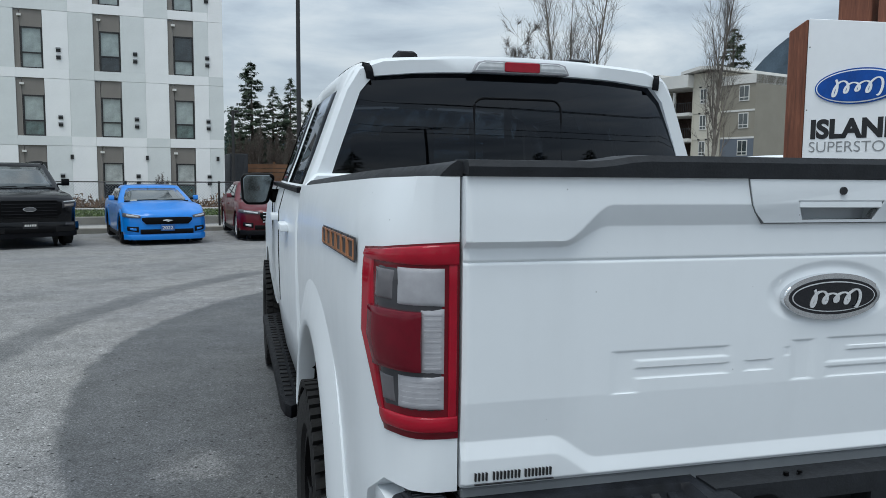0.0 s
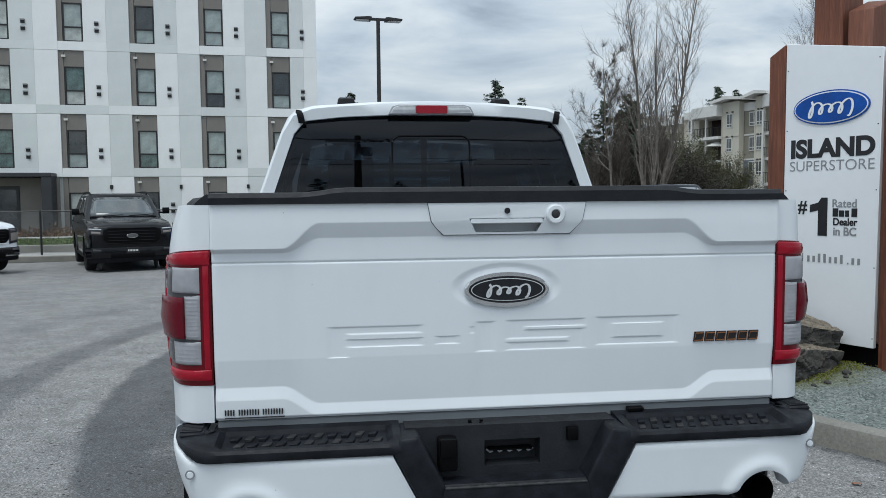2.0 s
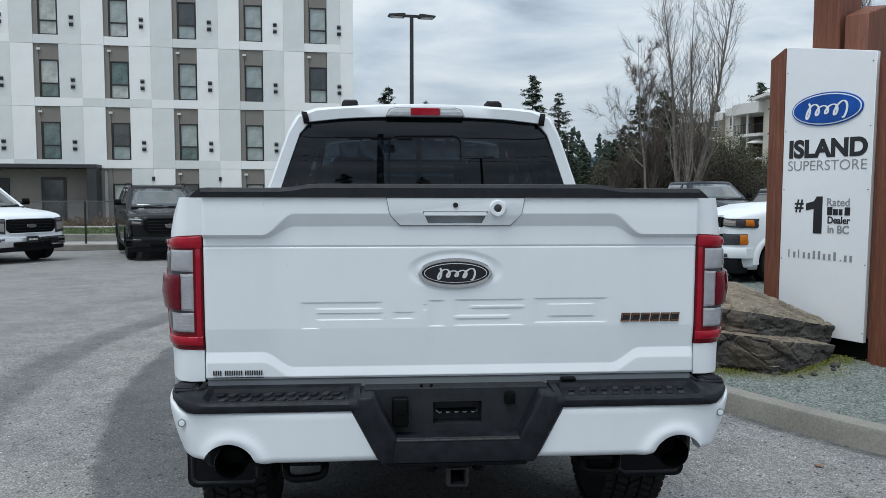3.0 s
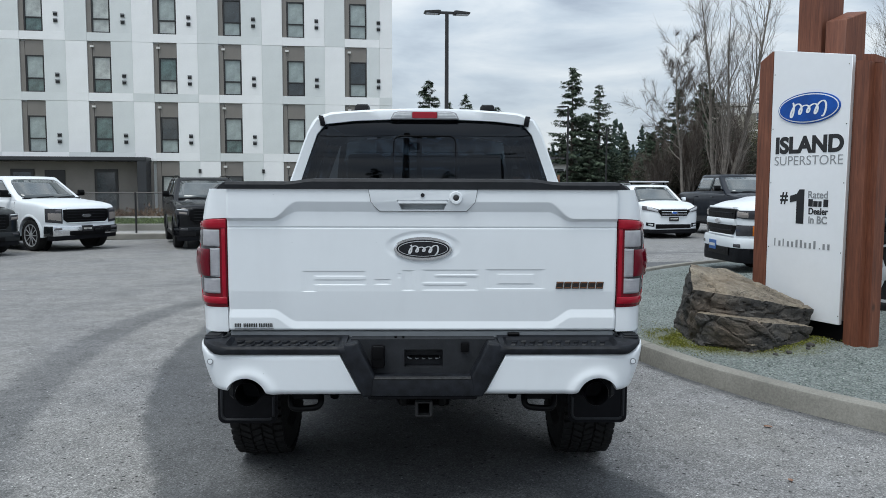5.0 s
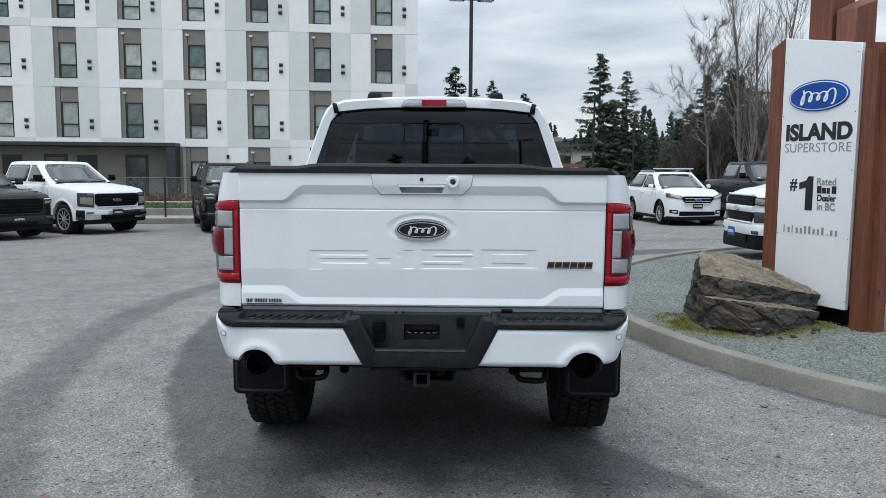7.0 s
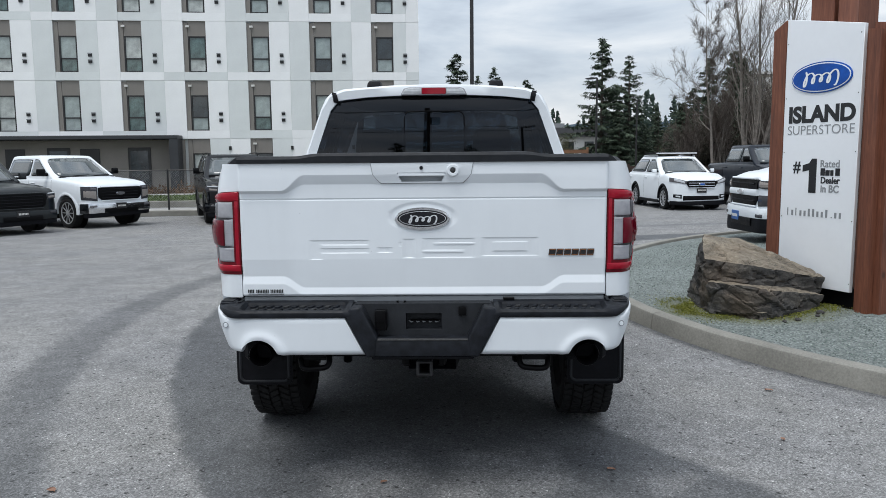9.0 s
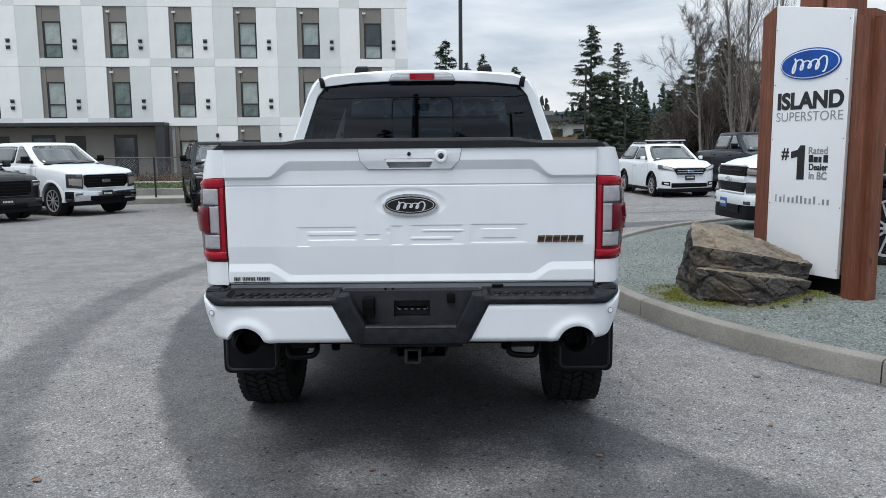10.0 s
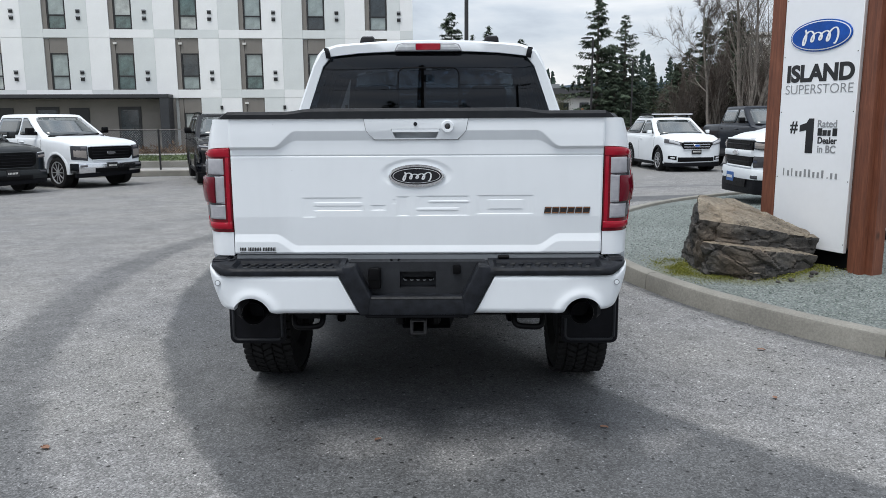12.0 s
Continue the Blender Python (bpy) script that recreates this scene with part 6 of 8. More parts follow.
def lot_edge():
    def strip(name, u0, u1, d0, d1, z, material, label, category, bevel=0.0):
        ob = part(name, boxed(u0, u1, d0, d1, -0.05, z, bevel), material, None, "", 0)
        ob.matrix_world = EDGE
        return tagged(ob, label, category, kind="structure")

    strip("kerb_far", -26, 4.6, 0.0, 0.16, 0.15, CONCRETE, "weathered concrete kerb at the lot edge", "kerb", 0.02)
    strip("verge", -26, 4.6, 0.16, 1.6, 0.13, PAVING, "concrete strip behind the lot kerb", "pavement")
    strip("lane", -26, 4.6, 1.6, 2.6, 0.10, ASPHALT, "asphalt lane behind the fence", "road")
    strip("kerb_lane", -26, 4.6, 2.6, 2.8, 0.34, CONCRETE, "pale concrete kerb beside the lane", "kerb", 0.02)
    strip("lawn", -26, 4.6, 2.8, 8.2, 0.30, TURF, "mown green lawn strip", "lawn")
    strip("footpath", -26, 4.6, 8.2, 9.3, 0.33, PAVING, "pale concrete footpath before the building", "path")
    rnd = random.Random(3)
    verts, faces = [], []
    for k in range(9000):
        p = on_edge(rnd.uniform(-20, 4.4), rnd.uniform(2.85, 8.1), 0.295)
        b = len(verts)
        t, w, h = rnd.uniform(0, 6.28), rnd.uniform(0.02, 0.05), rnd.uniform(0.04, 0.10)
        verts += [p + Vector((w * math.cos(t), w * math.sin(t), 0)), p - Vector((w * math.cos(t), w * math.sin(t), 0)), p + Vector((rnd.uniform(-0.03, 0.03), rnd.uniform(-0.03, 0.03), h))]
        faces.append((b, b + 1, b + 2))
    tagged(link("grass", data("grass", verts, faces), GRASS, None, "", 0), "short green grass on the verge", "grass", kind="stuff")
    # low dry shrubs along the wall
    verts, faces = [], []
    for k in range(9000):
        u = rnd.uniform(-22, 4.2)
        hump = 0.30 + 0.22 * noise.noise((u * 0.9, 0, 0)) + 0.12 * noise.noise((u * 3.3, 4, 0))
        p = on_edge(u, 10.4 + rnd.gauss(0, 0.35), 0.25 + abs(rnd.gauss(0, 0.42)) * hump * 1.5)
        b = len(verts)
        for q in range(3):
            verts.append(p + Vector((rnd.gauss(0, 0.05), rnd.gauss(0, 0.05), rnd.gauss(0, 0.07))))
        faces.append((b, b + 1, b + 2))
    tagged(link("dry_shrubs", data("dry_shrubs", verts, faces), MULCH, None, "", 0), "low brown winter shrubs along the building", "shrub", kind="stuff")
    # chain-link fence
    fence = thing("chain_link_fence", "black-framed chain-link fence behind the lot kerb", "fence")
    u = -24.31
    while u < 4.7:
        p = on_edge(u, 0.75, 0)
        part("post", tubed([(p.x, p.y, -0.25), (p.x, p.y, 1.22)], 0.034, 8), WINFRAME, fence, "black fence post")
        u += 2.717
    a, b = on_edge(-25.2, 0.75, 1.49), on_edge(4.8, 0.75, 1.49)
    part("top_rail", tubed([a, b], 0.022, 6), WINFRAME, fence)
    verts, faces = [], []
    for sgn in (-1, 1):
        u = -25.2
        while u < 4.8:
            for lo in (0.15,):
                p, q = on_edge(u, 0.75, lo), on_edge(u + sgn * 1.33, 0.75, 1.48)
                w = Vector((0.0022, 0, 0))
                n = len(verts)
                verts += [p - w, p + w, q + w, q - w]
                faces.append((n, n + 1, n + 2, n + 3))
            u += 0.085
    tagged(link("wire_mesh", data("wire_mesh", verts, faces), GALV, fence, "thin galvanised mesh", 0), kind="stuff")
    # pale stone blocks on the verge
    for u, s in ((0.15, 0.42), (-9.0, 0.3)):
        bm = bmesh.new()
        bmesh.ops.create_icosphere(bm, subdivisions=3, radius=0.4)
        for v in bm.verts:
            v.co = Vector((v.co.x * 1.1, v.co.y * 0.7, v.co.z * 0.55)) * (1 + 0.3 * noise.noise(v.co * 3 + Vector((u, 0, 0))))
        ob = part("verge_rock", bm, CONCRETE, None, "", 30)
        p = on_edge(u, 0.55, 0.2)
        ob.matrix_world = pose(p.x, p.y, -0.02)
        tagged(ob, "pale tan rock on the concrete verge", "rock", "rocks on the verge")


lot_edge()


# ---- apartment building ----
def apartments():
    yaw = 6.0
    base = pose(-5.96, 34.44, 0, 0, 0, yaw)
    house = thing("apartment_building", "white, grey and taupe panelled apartment building with black windows", "building", base)
    rnd = random.Random(12)
    left, right, top = -21.5, 4.3, 16.2

    def put(name, bm, material, parent=house, label="", angle=0):
        return part(name, bm, material, parent, label, angle)

    put("core_wall", boxed(left, right - 0.03, 0.16, 14.0, -0.5, top), PANELGREY, label="pale grey wall")
    put("end_wall", boxed(right - 0.03, right, 0.05, 14.0, -0.5, top), PANELWHITE)
    put("roof", boxed(left - 0.2, right + 0.2, -0.15, 14.1, top, top + 0.35), CANOPY, label="dark flat roof edge")
    meshes = {}

    def shared(name, key, w, h, depth, material, u, z, d=0.0, parent=house, bevel=0.0):
        if key not in meshes:
            b = boxed(0, w, d, d + depth, 0, h, bevel)
            bmesh.ops.recalc_face_normals(b, faces=b.faces)
            me = bpy.data.meshes.new(name)
            b.to_mesh(me)
            b.free()
            me.materials.append(material)
            meshes[key] = me
        ob = new(name, meshes[key])
        ob.parent = parent
        ob.matrix_local = Matrix.Translation((u, 0, z))
        return ob

    for row in range(-2, 4):
        z0 = 5.72 + 2.742 * row
        ground_floor = row == -2
        zb = 0.0 if ground_floor else z0
        h = 2.31 if not ground_floor else z0 + 2.31
        for col in range(8):
            wr = 3.05 - 2.945 * col
            dl = wr - 1.01
            under = ground_floor and wr < -6.2
            # taupe recess in four strips round the window
            ww, wz0, wz1 = 0.80, z0 - 0.05, z0 + 1.62
            if ground_floor:
                wz0 = 0.35
            if not under:
                shared("recess_panel", ("rl", row == -2), 1.03 - ww - 0.02, h, 0.10, PANELDARK, dl - 0.02, zb - (0 if ground_floor else 0.06), 0.06)
                shared("recess_panel", ("rt", row == -2), ww, z0 + 2.31 - wz1, 0.10, PANELDARK, wr - ww, wz1, 0.06)
                win = new("window")
                win.parent = house
                win.matrix_local = Matrix.Translation((wr - ww, 0, wz0))
                hh = wz1 - wz0
                t = 0.055
                for nm, a, b, c, d in (("frame_side", 0, t, 0, hh), ("frame_side", ww - t, ww, 0, hh), ("frame_rail", t, ww - t, hh - t, hh), ("frame_rail", t, ww - t, 0, t), ("frame_rail", t, ww - t, hh * 0.36, hh * 0.36 + t)):
                    key = (nm, a, c, ground_floor)
                    ob = shared("window_frame", key, b - a, d - c, 0.09, WINFRAME, a, c, 0.05, win)
                for nm, c, d in (("lower", t, hh * 0.36), ("upper", hh * 0.36 + t, hh - t)):
                    mat = PANE[rnd.choice((0, 1, 1, 1, 2, 2, 3, 3))]
                    shared("pane", ("pane", nm, mat.name, ground_floor), ww - 2 * t, d - c, 0.012, mat, t, c, 0.105, win)
                if rnd.random() < 0.75:
                    rnd.random()
                    shared("wall_lamp", "lamp", 0.16, 0.09, 0.10, OFFWHITE, dl + 0.12, z0 + 2.02, -0.04)
            # two flat panels beside it
            a = wr + 0.02
            b = (wr + 2.945 - 1.03) if col else right
            mid = (a + b) / 2
            order = [PANELWHITE, PANELGREY] if (row + col + (1 if rnd.random() < 0.25 else 0)) % 2 else [PANELGREY, PANELWHITE]
            if row == 1 or (row == 0 and col % 3 == 0):
                order = order[::-1]
            if not under:
                for k, (p, q) in enumerate(((a, mid), (mid, b))):
                    shared("facade_panel", ("p", round(q - p, 2), order[k].name, ground_floor), q - p - 0.005, h - 0.005 + (0 if ground_floor else 0.047), 0.07, order[k], p + 0.0025, zb + 0.0025 - (0 if ground_floor else 0.047), 0.0)
                for dz in ((0.58, 0.88) if not ground_floor else (0.9, 1.2)):
                    shared("vent", "vent", 0.17, 0.17, 0.09, WINFRAME, wr + 0.50, z0 + dz - 0.22, -0.04)
                    shared("vent_hood", "vent hood", 0.17, 0.05, 0.13, GREYINK, wr + 0.50, z0 + dz - 0.10, -0.09)
                if ground_floor:
                    shared("wall_lamp", "lamp2", 0.12, 0.18, 0.12, WINFRAME, wr + 0.9, 2.0, -0.05)
            # band above
            for k, (p, q) in enumerate(((dl - 0.02, mid), (mid, b))):
                shared("band_panel", ("b", round(q - p, 2), (col + row + k) % 2), q - p - 0.005, 0.38, 0.08, PANELWHITE if (col + row + k) % 3 else PANELGREY, p + 0.005, z0 + 2.315, -0.005)
    # entrance canopy with recessed wall behind
    canopy = thing("entrance_canopy", "charcoal flat canopy over the taupe building entrance", "canopy", base)
    put("canopy_roof", boxed(-20.5, -7.05, -1.0, 0.1, 2.52, 2.70, 0.02), CANOPY, canopy)
    put("canopy_post", boxed(-7.45, -7.05, -0.98, -0.6, -0.3, 2.52, 0.01), CANOPY, canopy, "charcoal square post")
    put("side_screen", boxed(-7.19, -7.07, -0.6, 0.0, -0.3, 2.52), CANOPY, canopy)
    put("recess_wall", boxed(-20.5, -6.95, -0.02, 0.06, 0.0, 2.50), PANELDARK, canopy, "taupe entrance wall")
    for u in (-9.6, -13.3, -16.8):
        put("entrance_door", boxed(u, u + 1.05, -0.06, -0.02, 0.05, 2.15, 0.01), WINFRAME, canopy, "black glazed door")
        put("door_glass", boxed(u + 0.12, u + 0.93, -0.075, -0.055, 0.4, 2.0), PANE[0], canopy)
    for u in (-11.8, -15.2):
        put("side_light", boxed(u, u + 0.9, -0.06, -0.02, 0.9, 2.1, 0.01), WINFRAME, canopy, "dark window")


# pale panes: blinds and curtains, with mirrored sky painted into the colours
PANE = [plain("pane_dark", (0.030, 0.040, 0.045), 0.06, 0, 0.6, 1.5, 0, 1.0), plain("pane_blind", (0.33, 0.385, 0.375), 0.10, 0, 0.25, 1.8, 0, 1.0),
        plain("pane_curtain", (0.46, 0.49, 0.47), 0.10, 0, 0.30, 2.5, 0, 1.0), plain("pane_sky_green", (0.10, 0.165, 0.155), 0.06, 0, 0.6, 1.6, 0, 1.0)]
apartments()


# ---- parked vehicles ----
def vehicle(name, label, category, at, col, L, W, H, wb, hood, belt, cabin, front, wheel_r=0.36, clear=0.26, box_bed=False, rails=False, rim=ALLOY, mirror=None, plate=None, rack=False, style="truck", bumper=None, doors=4, badge="oval", flare=None, slim=False, group="parked cars"):
    """A parked car whose nose points to -y; cabin: the four lengths (screen foot, roof front, roof end, tail foot)."""
    car = thing(name, label, category, at, group)
    hw, zb = W / 2, clear
    ya, yb, yc, yd = cabin
    wy = (front, front + wb)
    nose = hood - {"truck": 0.12, "split": 0.14, "soft": 0.13, "coupe": 0.17, "sedan": 0.17}[style]
    ws = (0.84, 0.92, 0.978, 1.0) if style in ("truck", "split") else (0.60, 0.80, 0.94, 0.995)
    drop = 0.0 if style in ("truck", "split") else 0.05

    def yn(u):
        """How far back the nose lies at the offset u from the middle."""
        return float(np.interp(abs(u) / hw, [0, ws[0] * 0.45, ws[0] * 0.8, ws[0], ws[0] + 0.035, ws[1], 0.5 * (ws[1] + ws[2]), ws[2], 0.988, 1.02], [0, 0, 0.010, 0.030, 0.050, 0.085, 0.15, 0.25, 0.42, 0.66]))

    def front_piece(nm, u0, u1, lo, hi, proud, mat, parent, lab="", depth=0.08, n=8):
        """A strip that follows the rounded nose between the offsets u0 and u1; lo, hi: heights at both ends."""
        rings = []
        for k in range(n + 1):
            f = k / n
            u, a, b = u0 + (u1 - u0) * f, lo[0] + (lo[1] - lo[0]) * f, hi[0] + (hi[1] - hi[0]) * f
            bend = (yn(u + 0.03) - yn(u - 0.03)) / 0.06
            k1 = 1 / math.sqrt(1 + bend * bend)
            out = lambda d, z: (u + bend * k1 * d, yn(u) - k1 * d, z)
            rings.append([out(proud - 0.006, a), out(proud, a + 0.15 * (b - a)), out(proud + 0.003, (a + b) / 2), out(proud - 0.002, a + 0.85 * (b - a)), out(proud - 0.010, b), (u * 0.97, yn(u) + depth, b), (u * 0.97, yn(u) + depth, a)])
        b = bmesh.new()
        loft(b, rings)
        return part(nm, b, mat, parent, lab, 40)

    # body: sections from the nose to the tail
    half_way = (ya + yd) / 2
    rows = [(0.0, ws[0] * 0.45, nose - 0.115 - drop, zb + 0.08), (0.010, ws[0] * 0.8, nose - 0.10 - drop, zb + 0.07), (0.03, ws[0], nose - 0.07 - drop, zb + 0.06), (0.05, ws[0] + 0.035, nose - 0.05 - drop, zb + 0.05), (0.085, ws[1], nose - 0.02 - drop, zb + 0.02), (0.15, 0.5 * (ws[1] + ws[2]), nose + 0.010 - 0.8 * drop, zb),
            (0.25, ws[2], nose + 0.037 - 0.5 * drop, zb), (0.42, 0.988, nose + 0.06 - 0.25 * drop, zb), (0.60, ws[3], hood - 0.032, zb), (ya * 0.66, 1.0, hood - 0.008, zb), (ya * 0.88, 1.0, hood + 0.010, zb), (ya + 0.06, 1.0, belt - 0.015, zb),
            (half_way, 1.0, belt, zb), (yd, 0.995, belt + 0.02, zb), (L - 0.28, 0.98, belt - (0.01 if box_bed else 0.03), zb + 0.03), (L - 0.12, 0.955, belt - 0.04, zb + 0.05), (L - 0.03, 0.91, belt - 0.10, zb + 0.08), (L, 0.85, belt - 0.20, zb + 0.12)]
    st = []
    for y, wf, top, zl in rows:
        w, t = hw * wf, top - zl
        dome = 0.030 if y < ya + 0.1 else 0.012
        half = [(0.90 * w, zl), (0.965 * w, zl + 0.045), (0.985 * w, zl + 0.13), (0.994 * w, zl + t * 0.38), (w, zl + t * 0.56), (0.992 * w, zl + t * 0.72), (0.980 * w, top - 0.12), (0.966 * w, top - 0.072), (0.944 * w, top - 0.036), (0.90 * w, top - 0.014), (0.82 * w, top - 0.002),
                (0.70 * w, top + 0.006), (0.61 * w, top + 0.006 + dome * 0.7), (0.32 * w, top + 0.006 + dome), (0, top + 0.008 + dome)]
        st.append([(-x, y, z) for x, z in half] + [(x, y, z) for x, z in half[-2::-1]])
    bm = bmesh.new()
    loft(bm, st)
    cutters = []
    ra = wheel_r * 1.15
    for sx in (-1, 1):
        for y in wy:
            c = bmesh.new()
            lathe(c, [(sx * (hw - 0.34), ra), (sx * (hw + 0.2), ra)], (0, y, wheel_r + 0.02), "x", 32)
            cutters.append(c)
    if box_bed:
        cutters.append(boxed(-hw * 0.82, hw * 0.82, yd + 0.1, L - 0.08, belt - 0.5, belt + 0.3))
    part("body", cut(bm, cutters), col, car, "", 34)

    # cabin: rounded in plan, leaning in towards a crowned roof
    wbelt, wroof, bow, rc = hw * 0.945, hw * (0.775 if style in ("truck", "split") else 0.75), 0.16, 0.09
    z0, z1 = belt - 0.04, H - 0.075

    def across(g):
        return wbelt + (wroof - wbelt) * g ** 1.12

    def fore(g):
        return ya + (yb - ya) * (g + 0.10 * g * (1 - g))

    def aft(g):
        return yd + (yc - yd) * (g + 0.14 * g * (1 - g))

    def plan(g, inset=0.0):
        w, f, b = across(g) - inset, fore(g) + inset * 1.6, aft(g) - inset
        wi = w - rc
        half = [(wi * a, f + bow * (a * wi / w) ** 2) for a in (0.0, 0.25, 0.5, 0.72, 0.88, 1.0)]
        yc0 = half[-1][1] + rc
        half += [(wi + rc * math.sin(radians(t)), yc0 - rc * math.cos(radians(t))) for t in (25, 50, 75, 90)]
        half += [(w, yc0 + (b - rc - yc0) * s) for s in (0.25, 0.5, 0.75, 1.0)]
        half += [(wi + rc * math.cos(radians(t)), b - rc + rc * math.sin(radians(t))) for t in (30, 60, 90)]
        half += [(wi * 0.5, b + 0.015), (0.0, b + 0.02)]
        return half + [(-x, y) for x, y in half[-2:0:-1]]

    rings = [[(x, y, z0 + (z1 - z0) * g) for x, y in plan(g)] for g in (0.0, 0.2, 0.4, 0.6, 0.8, 0.92, 1.0)]
    for inset, rise in ((0.014, 0.028), (0.040, 0.050), (0.085, 0.064), (0.17, 0.073), (0.30, 0.080), (0.44, 0.084)):
        rings.append([(x, y, z1 + rise) for x, y in plan(1.0, min(inset, wroof - 0.14))])
    bm = bmesh.new()
    loft(bm, rings)
    cabinpart = part("cabin", bm, col, car, "", 40)

    def glazed(nm, lab, spot, nu=8, nv=5, rim_mat=SATIN):
        """A pane just outside the cabin; spot(u, v) gives place and outward direction for u, v from 0 to 1."""
        for mat, lift, grow, who in ((rim_mat, 0.004, 0.0, "window_seal"), (CARGLASS, 0.0085, 0.022, nm)):
            b = bmesh.new()
            vs = []
            for j in range(nv + 1):
                row = []
                for i in range(nu + 1):
                    u, v = i / nu, j / nv
                    # round the corners of the pane
                    cu, cv = abs(2 * u - 1), abs(2 * v - 1)
                    pull = 0.05 * max(0.0, cu - 0.6) * max(0.0, cv - 0.6) / 0.16
                    p, d = spot(grow + (1 - 2 * grow) * (0.5 + (u - 0.5) * (1 - pull)), grow * 2 + (1 - 4 * grow) * (0.5 + (v - 0.5) * (1 - pull)))
                    row.append(b.verts.new(p + d * lift))
                vs.append(row)
            for r0, r1 in zip(vs, vs[1:]):
                for i in range(nu):
                    b.faces.new((r0[i], r0[i + 1], r1[i + 1], r1[i]))
            ob = part(who, b, mat, cabinpart, lab if who == nm else "", 60)
            m = ob.modifiers.new("thickness", "SOLIDIFY")
            m.thickness, m.offset = 0.006, 0

    def screen(u, v):
        g, a = 0.05 + 0.93 * v, (2 * u - 1) * 0.955
        wi = across(g) - rc * 0.6
        lean = Vector((0.35 * a, -(z1 - z0), abs(yb - ya))).normalized()
        return Vector((wi * a, fore(g) + bow * (a * wi / across(g)) ** 2 + (0.03 * max(0, abs(a) - 0.8) / 0.155), z0 + (z1 - z0) * g)), lean

    def back_light(u, v):
        g, a = 0.18 + 0.74 * v, (2 * u - 1) * 0.84
        return Vector(((across(g) - rc) * a, aft(g) + 0.018 * (1 - a * a), z0 + (z1 - z0) * g)), Vector((0, 1, 0.3)).normalized()

    glazed("windscreen", "grey reflecting windscreen", screen)
    glazed("rear_window", "dark rear window", back_light)
    mid_b = ya + (yd - ya) * (0.50 if doors == 4 else 0.76)

    for sx in (-1, 1):
        def side(y_front, y_back, g0=0.13, g1=0.95):
            def spot(u, v):
                g = g0 + (g1 - g0) * v
                return Vector((sx * across(g), y_front(g) + (y_back(g) - y_front(g)) * u, z0 + (z1 - z0) * g)), Vector((sx, 0, 0.25)).normalized()
            return spot

        lead = lambda g: fore(g) + bow * 0.85 + rc + 0.03
        trail = lambda g: aft(g) - rc - 0.03
        glazed("side_window", "dark side window", side(lead, lambda g: mid_b - 0.035 + (yc - yd) * 0.15 * g))
        glazed("side_window", "dark side window", side(lambda g: mid_b + 0.035 + (yc - yd) * 0.15 * g, trail))

    # nose
    truck = style in ("truck", "split")
    if style == "truck":
        gz0, gz1, gw = nose - 0.44, nose - 0.09, hw * 0.60
    elif style == "split":
        gz0, gz1, gw = nose - 0.46, nose - 0.04, hw * 0.62
    elif style == "soft":
        gz0, gz1, gw = nose - 0.30, nose - 0.09, hw * 0.50
    elif style == "coupe":
        gz0, gz1, gw = nose - 0.30, nose - 0.14, hw * 0.55
    else:
        gz0, gz1, gw = nose - 0.34, nose - 0.12, hw * 0.46
    bright = CHROME if col is not BLACKPAINT and col is not NAVYPAINT else SATIN
    grille = front_piece("grille", -gw * 0.90, gw * 0.90, (gz0, gz0), (gz1, gz1), 0.030, SATIN, car, "black grille", 0.08, 12)
    for sx in (-1, 1):
        front_piece("grille_end", sx * gw * 0.89, sx * gw * 1.06, (gz0, gz0 + (gz1 - gz0) * (0.25 if truck else 0.55)), (gz1, gz1 - (0.015 if truck else 0.01)), 0.029, SATIN, grille)
    if style != "coupe":
        for k in range(4 if truck else 2):
            zz = gz0 + (gz1 - gz0) * (k + 0.8) / (4.6 if truck else 2.6)
            front_piece("grille_bar", -gw * 0.90, gw * 0.90, (zz - 0.012, zz - 0.012), (zz + 0.012, zz + 0.012), 0.040, TRIM if truck else bright, grille, "", 0.06, 12)
        for za, zc in ((gz1 - 0.006, gz1 + 0.026), (gz0 - 0.022, gz0 + 0.006)):
            front_piece("grille_rim", -gw * 0.92, gw * 0.92, (za, za), (zc, zc), 0.038, col if truck and col is not BLACKPAINT else bright, grille, "rim of the grille", 0.06, 12)
    zz = (gz0 + gz1) / 2
    if badge == "oval":
        k = 1.0 if truck else 0.75
        part("badge", prism(bmesh.new(), oval(0, zz, 0.135 * k, 0.055 * k, 28), xz, -0.058, -0.02, 0.005), CHROME, grille, "oval badge")
        part("badge_field", prism(bmesh.new(), oval(0, zz, 0.116 * k, 0.041 * k, 28), xz, -0.062, -0.03), STEELGREY if truck else BADGEBLUE, grille, "dark oval")
    elif badge == "runner":
        part("badge", prism(bmesh.new(), [(-0.12, zz + 0.01), (-0.02, zz - 0.012), (0.03, zz - 0.035), (0.03, zz - 0.01), (0.13, zz + 0.006), (0.06, zz + 0.022), (-0.03, zz + 0.03)], xz, -0.055, -0.02, 0.003), SILVER, grille, "plain silver badge")
    if style == "split":
        bar = front_piece("grille_beam", -gw * 1.08, gw * 1.08, (zz - 0.05, zz - 0.05), (zz + 0.05, zz + 0.05), 0.052, col, grille, "white bar across the grille", 0.08, 12)
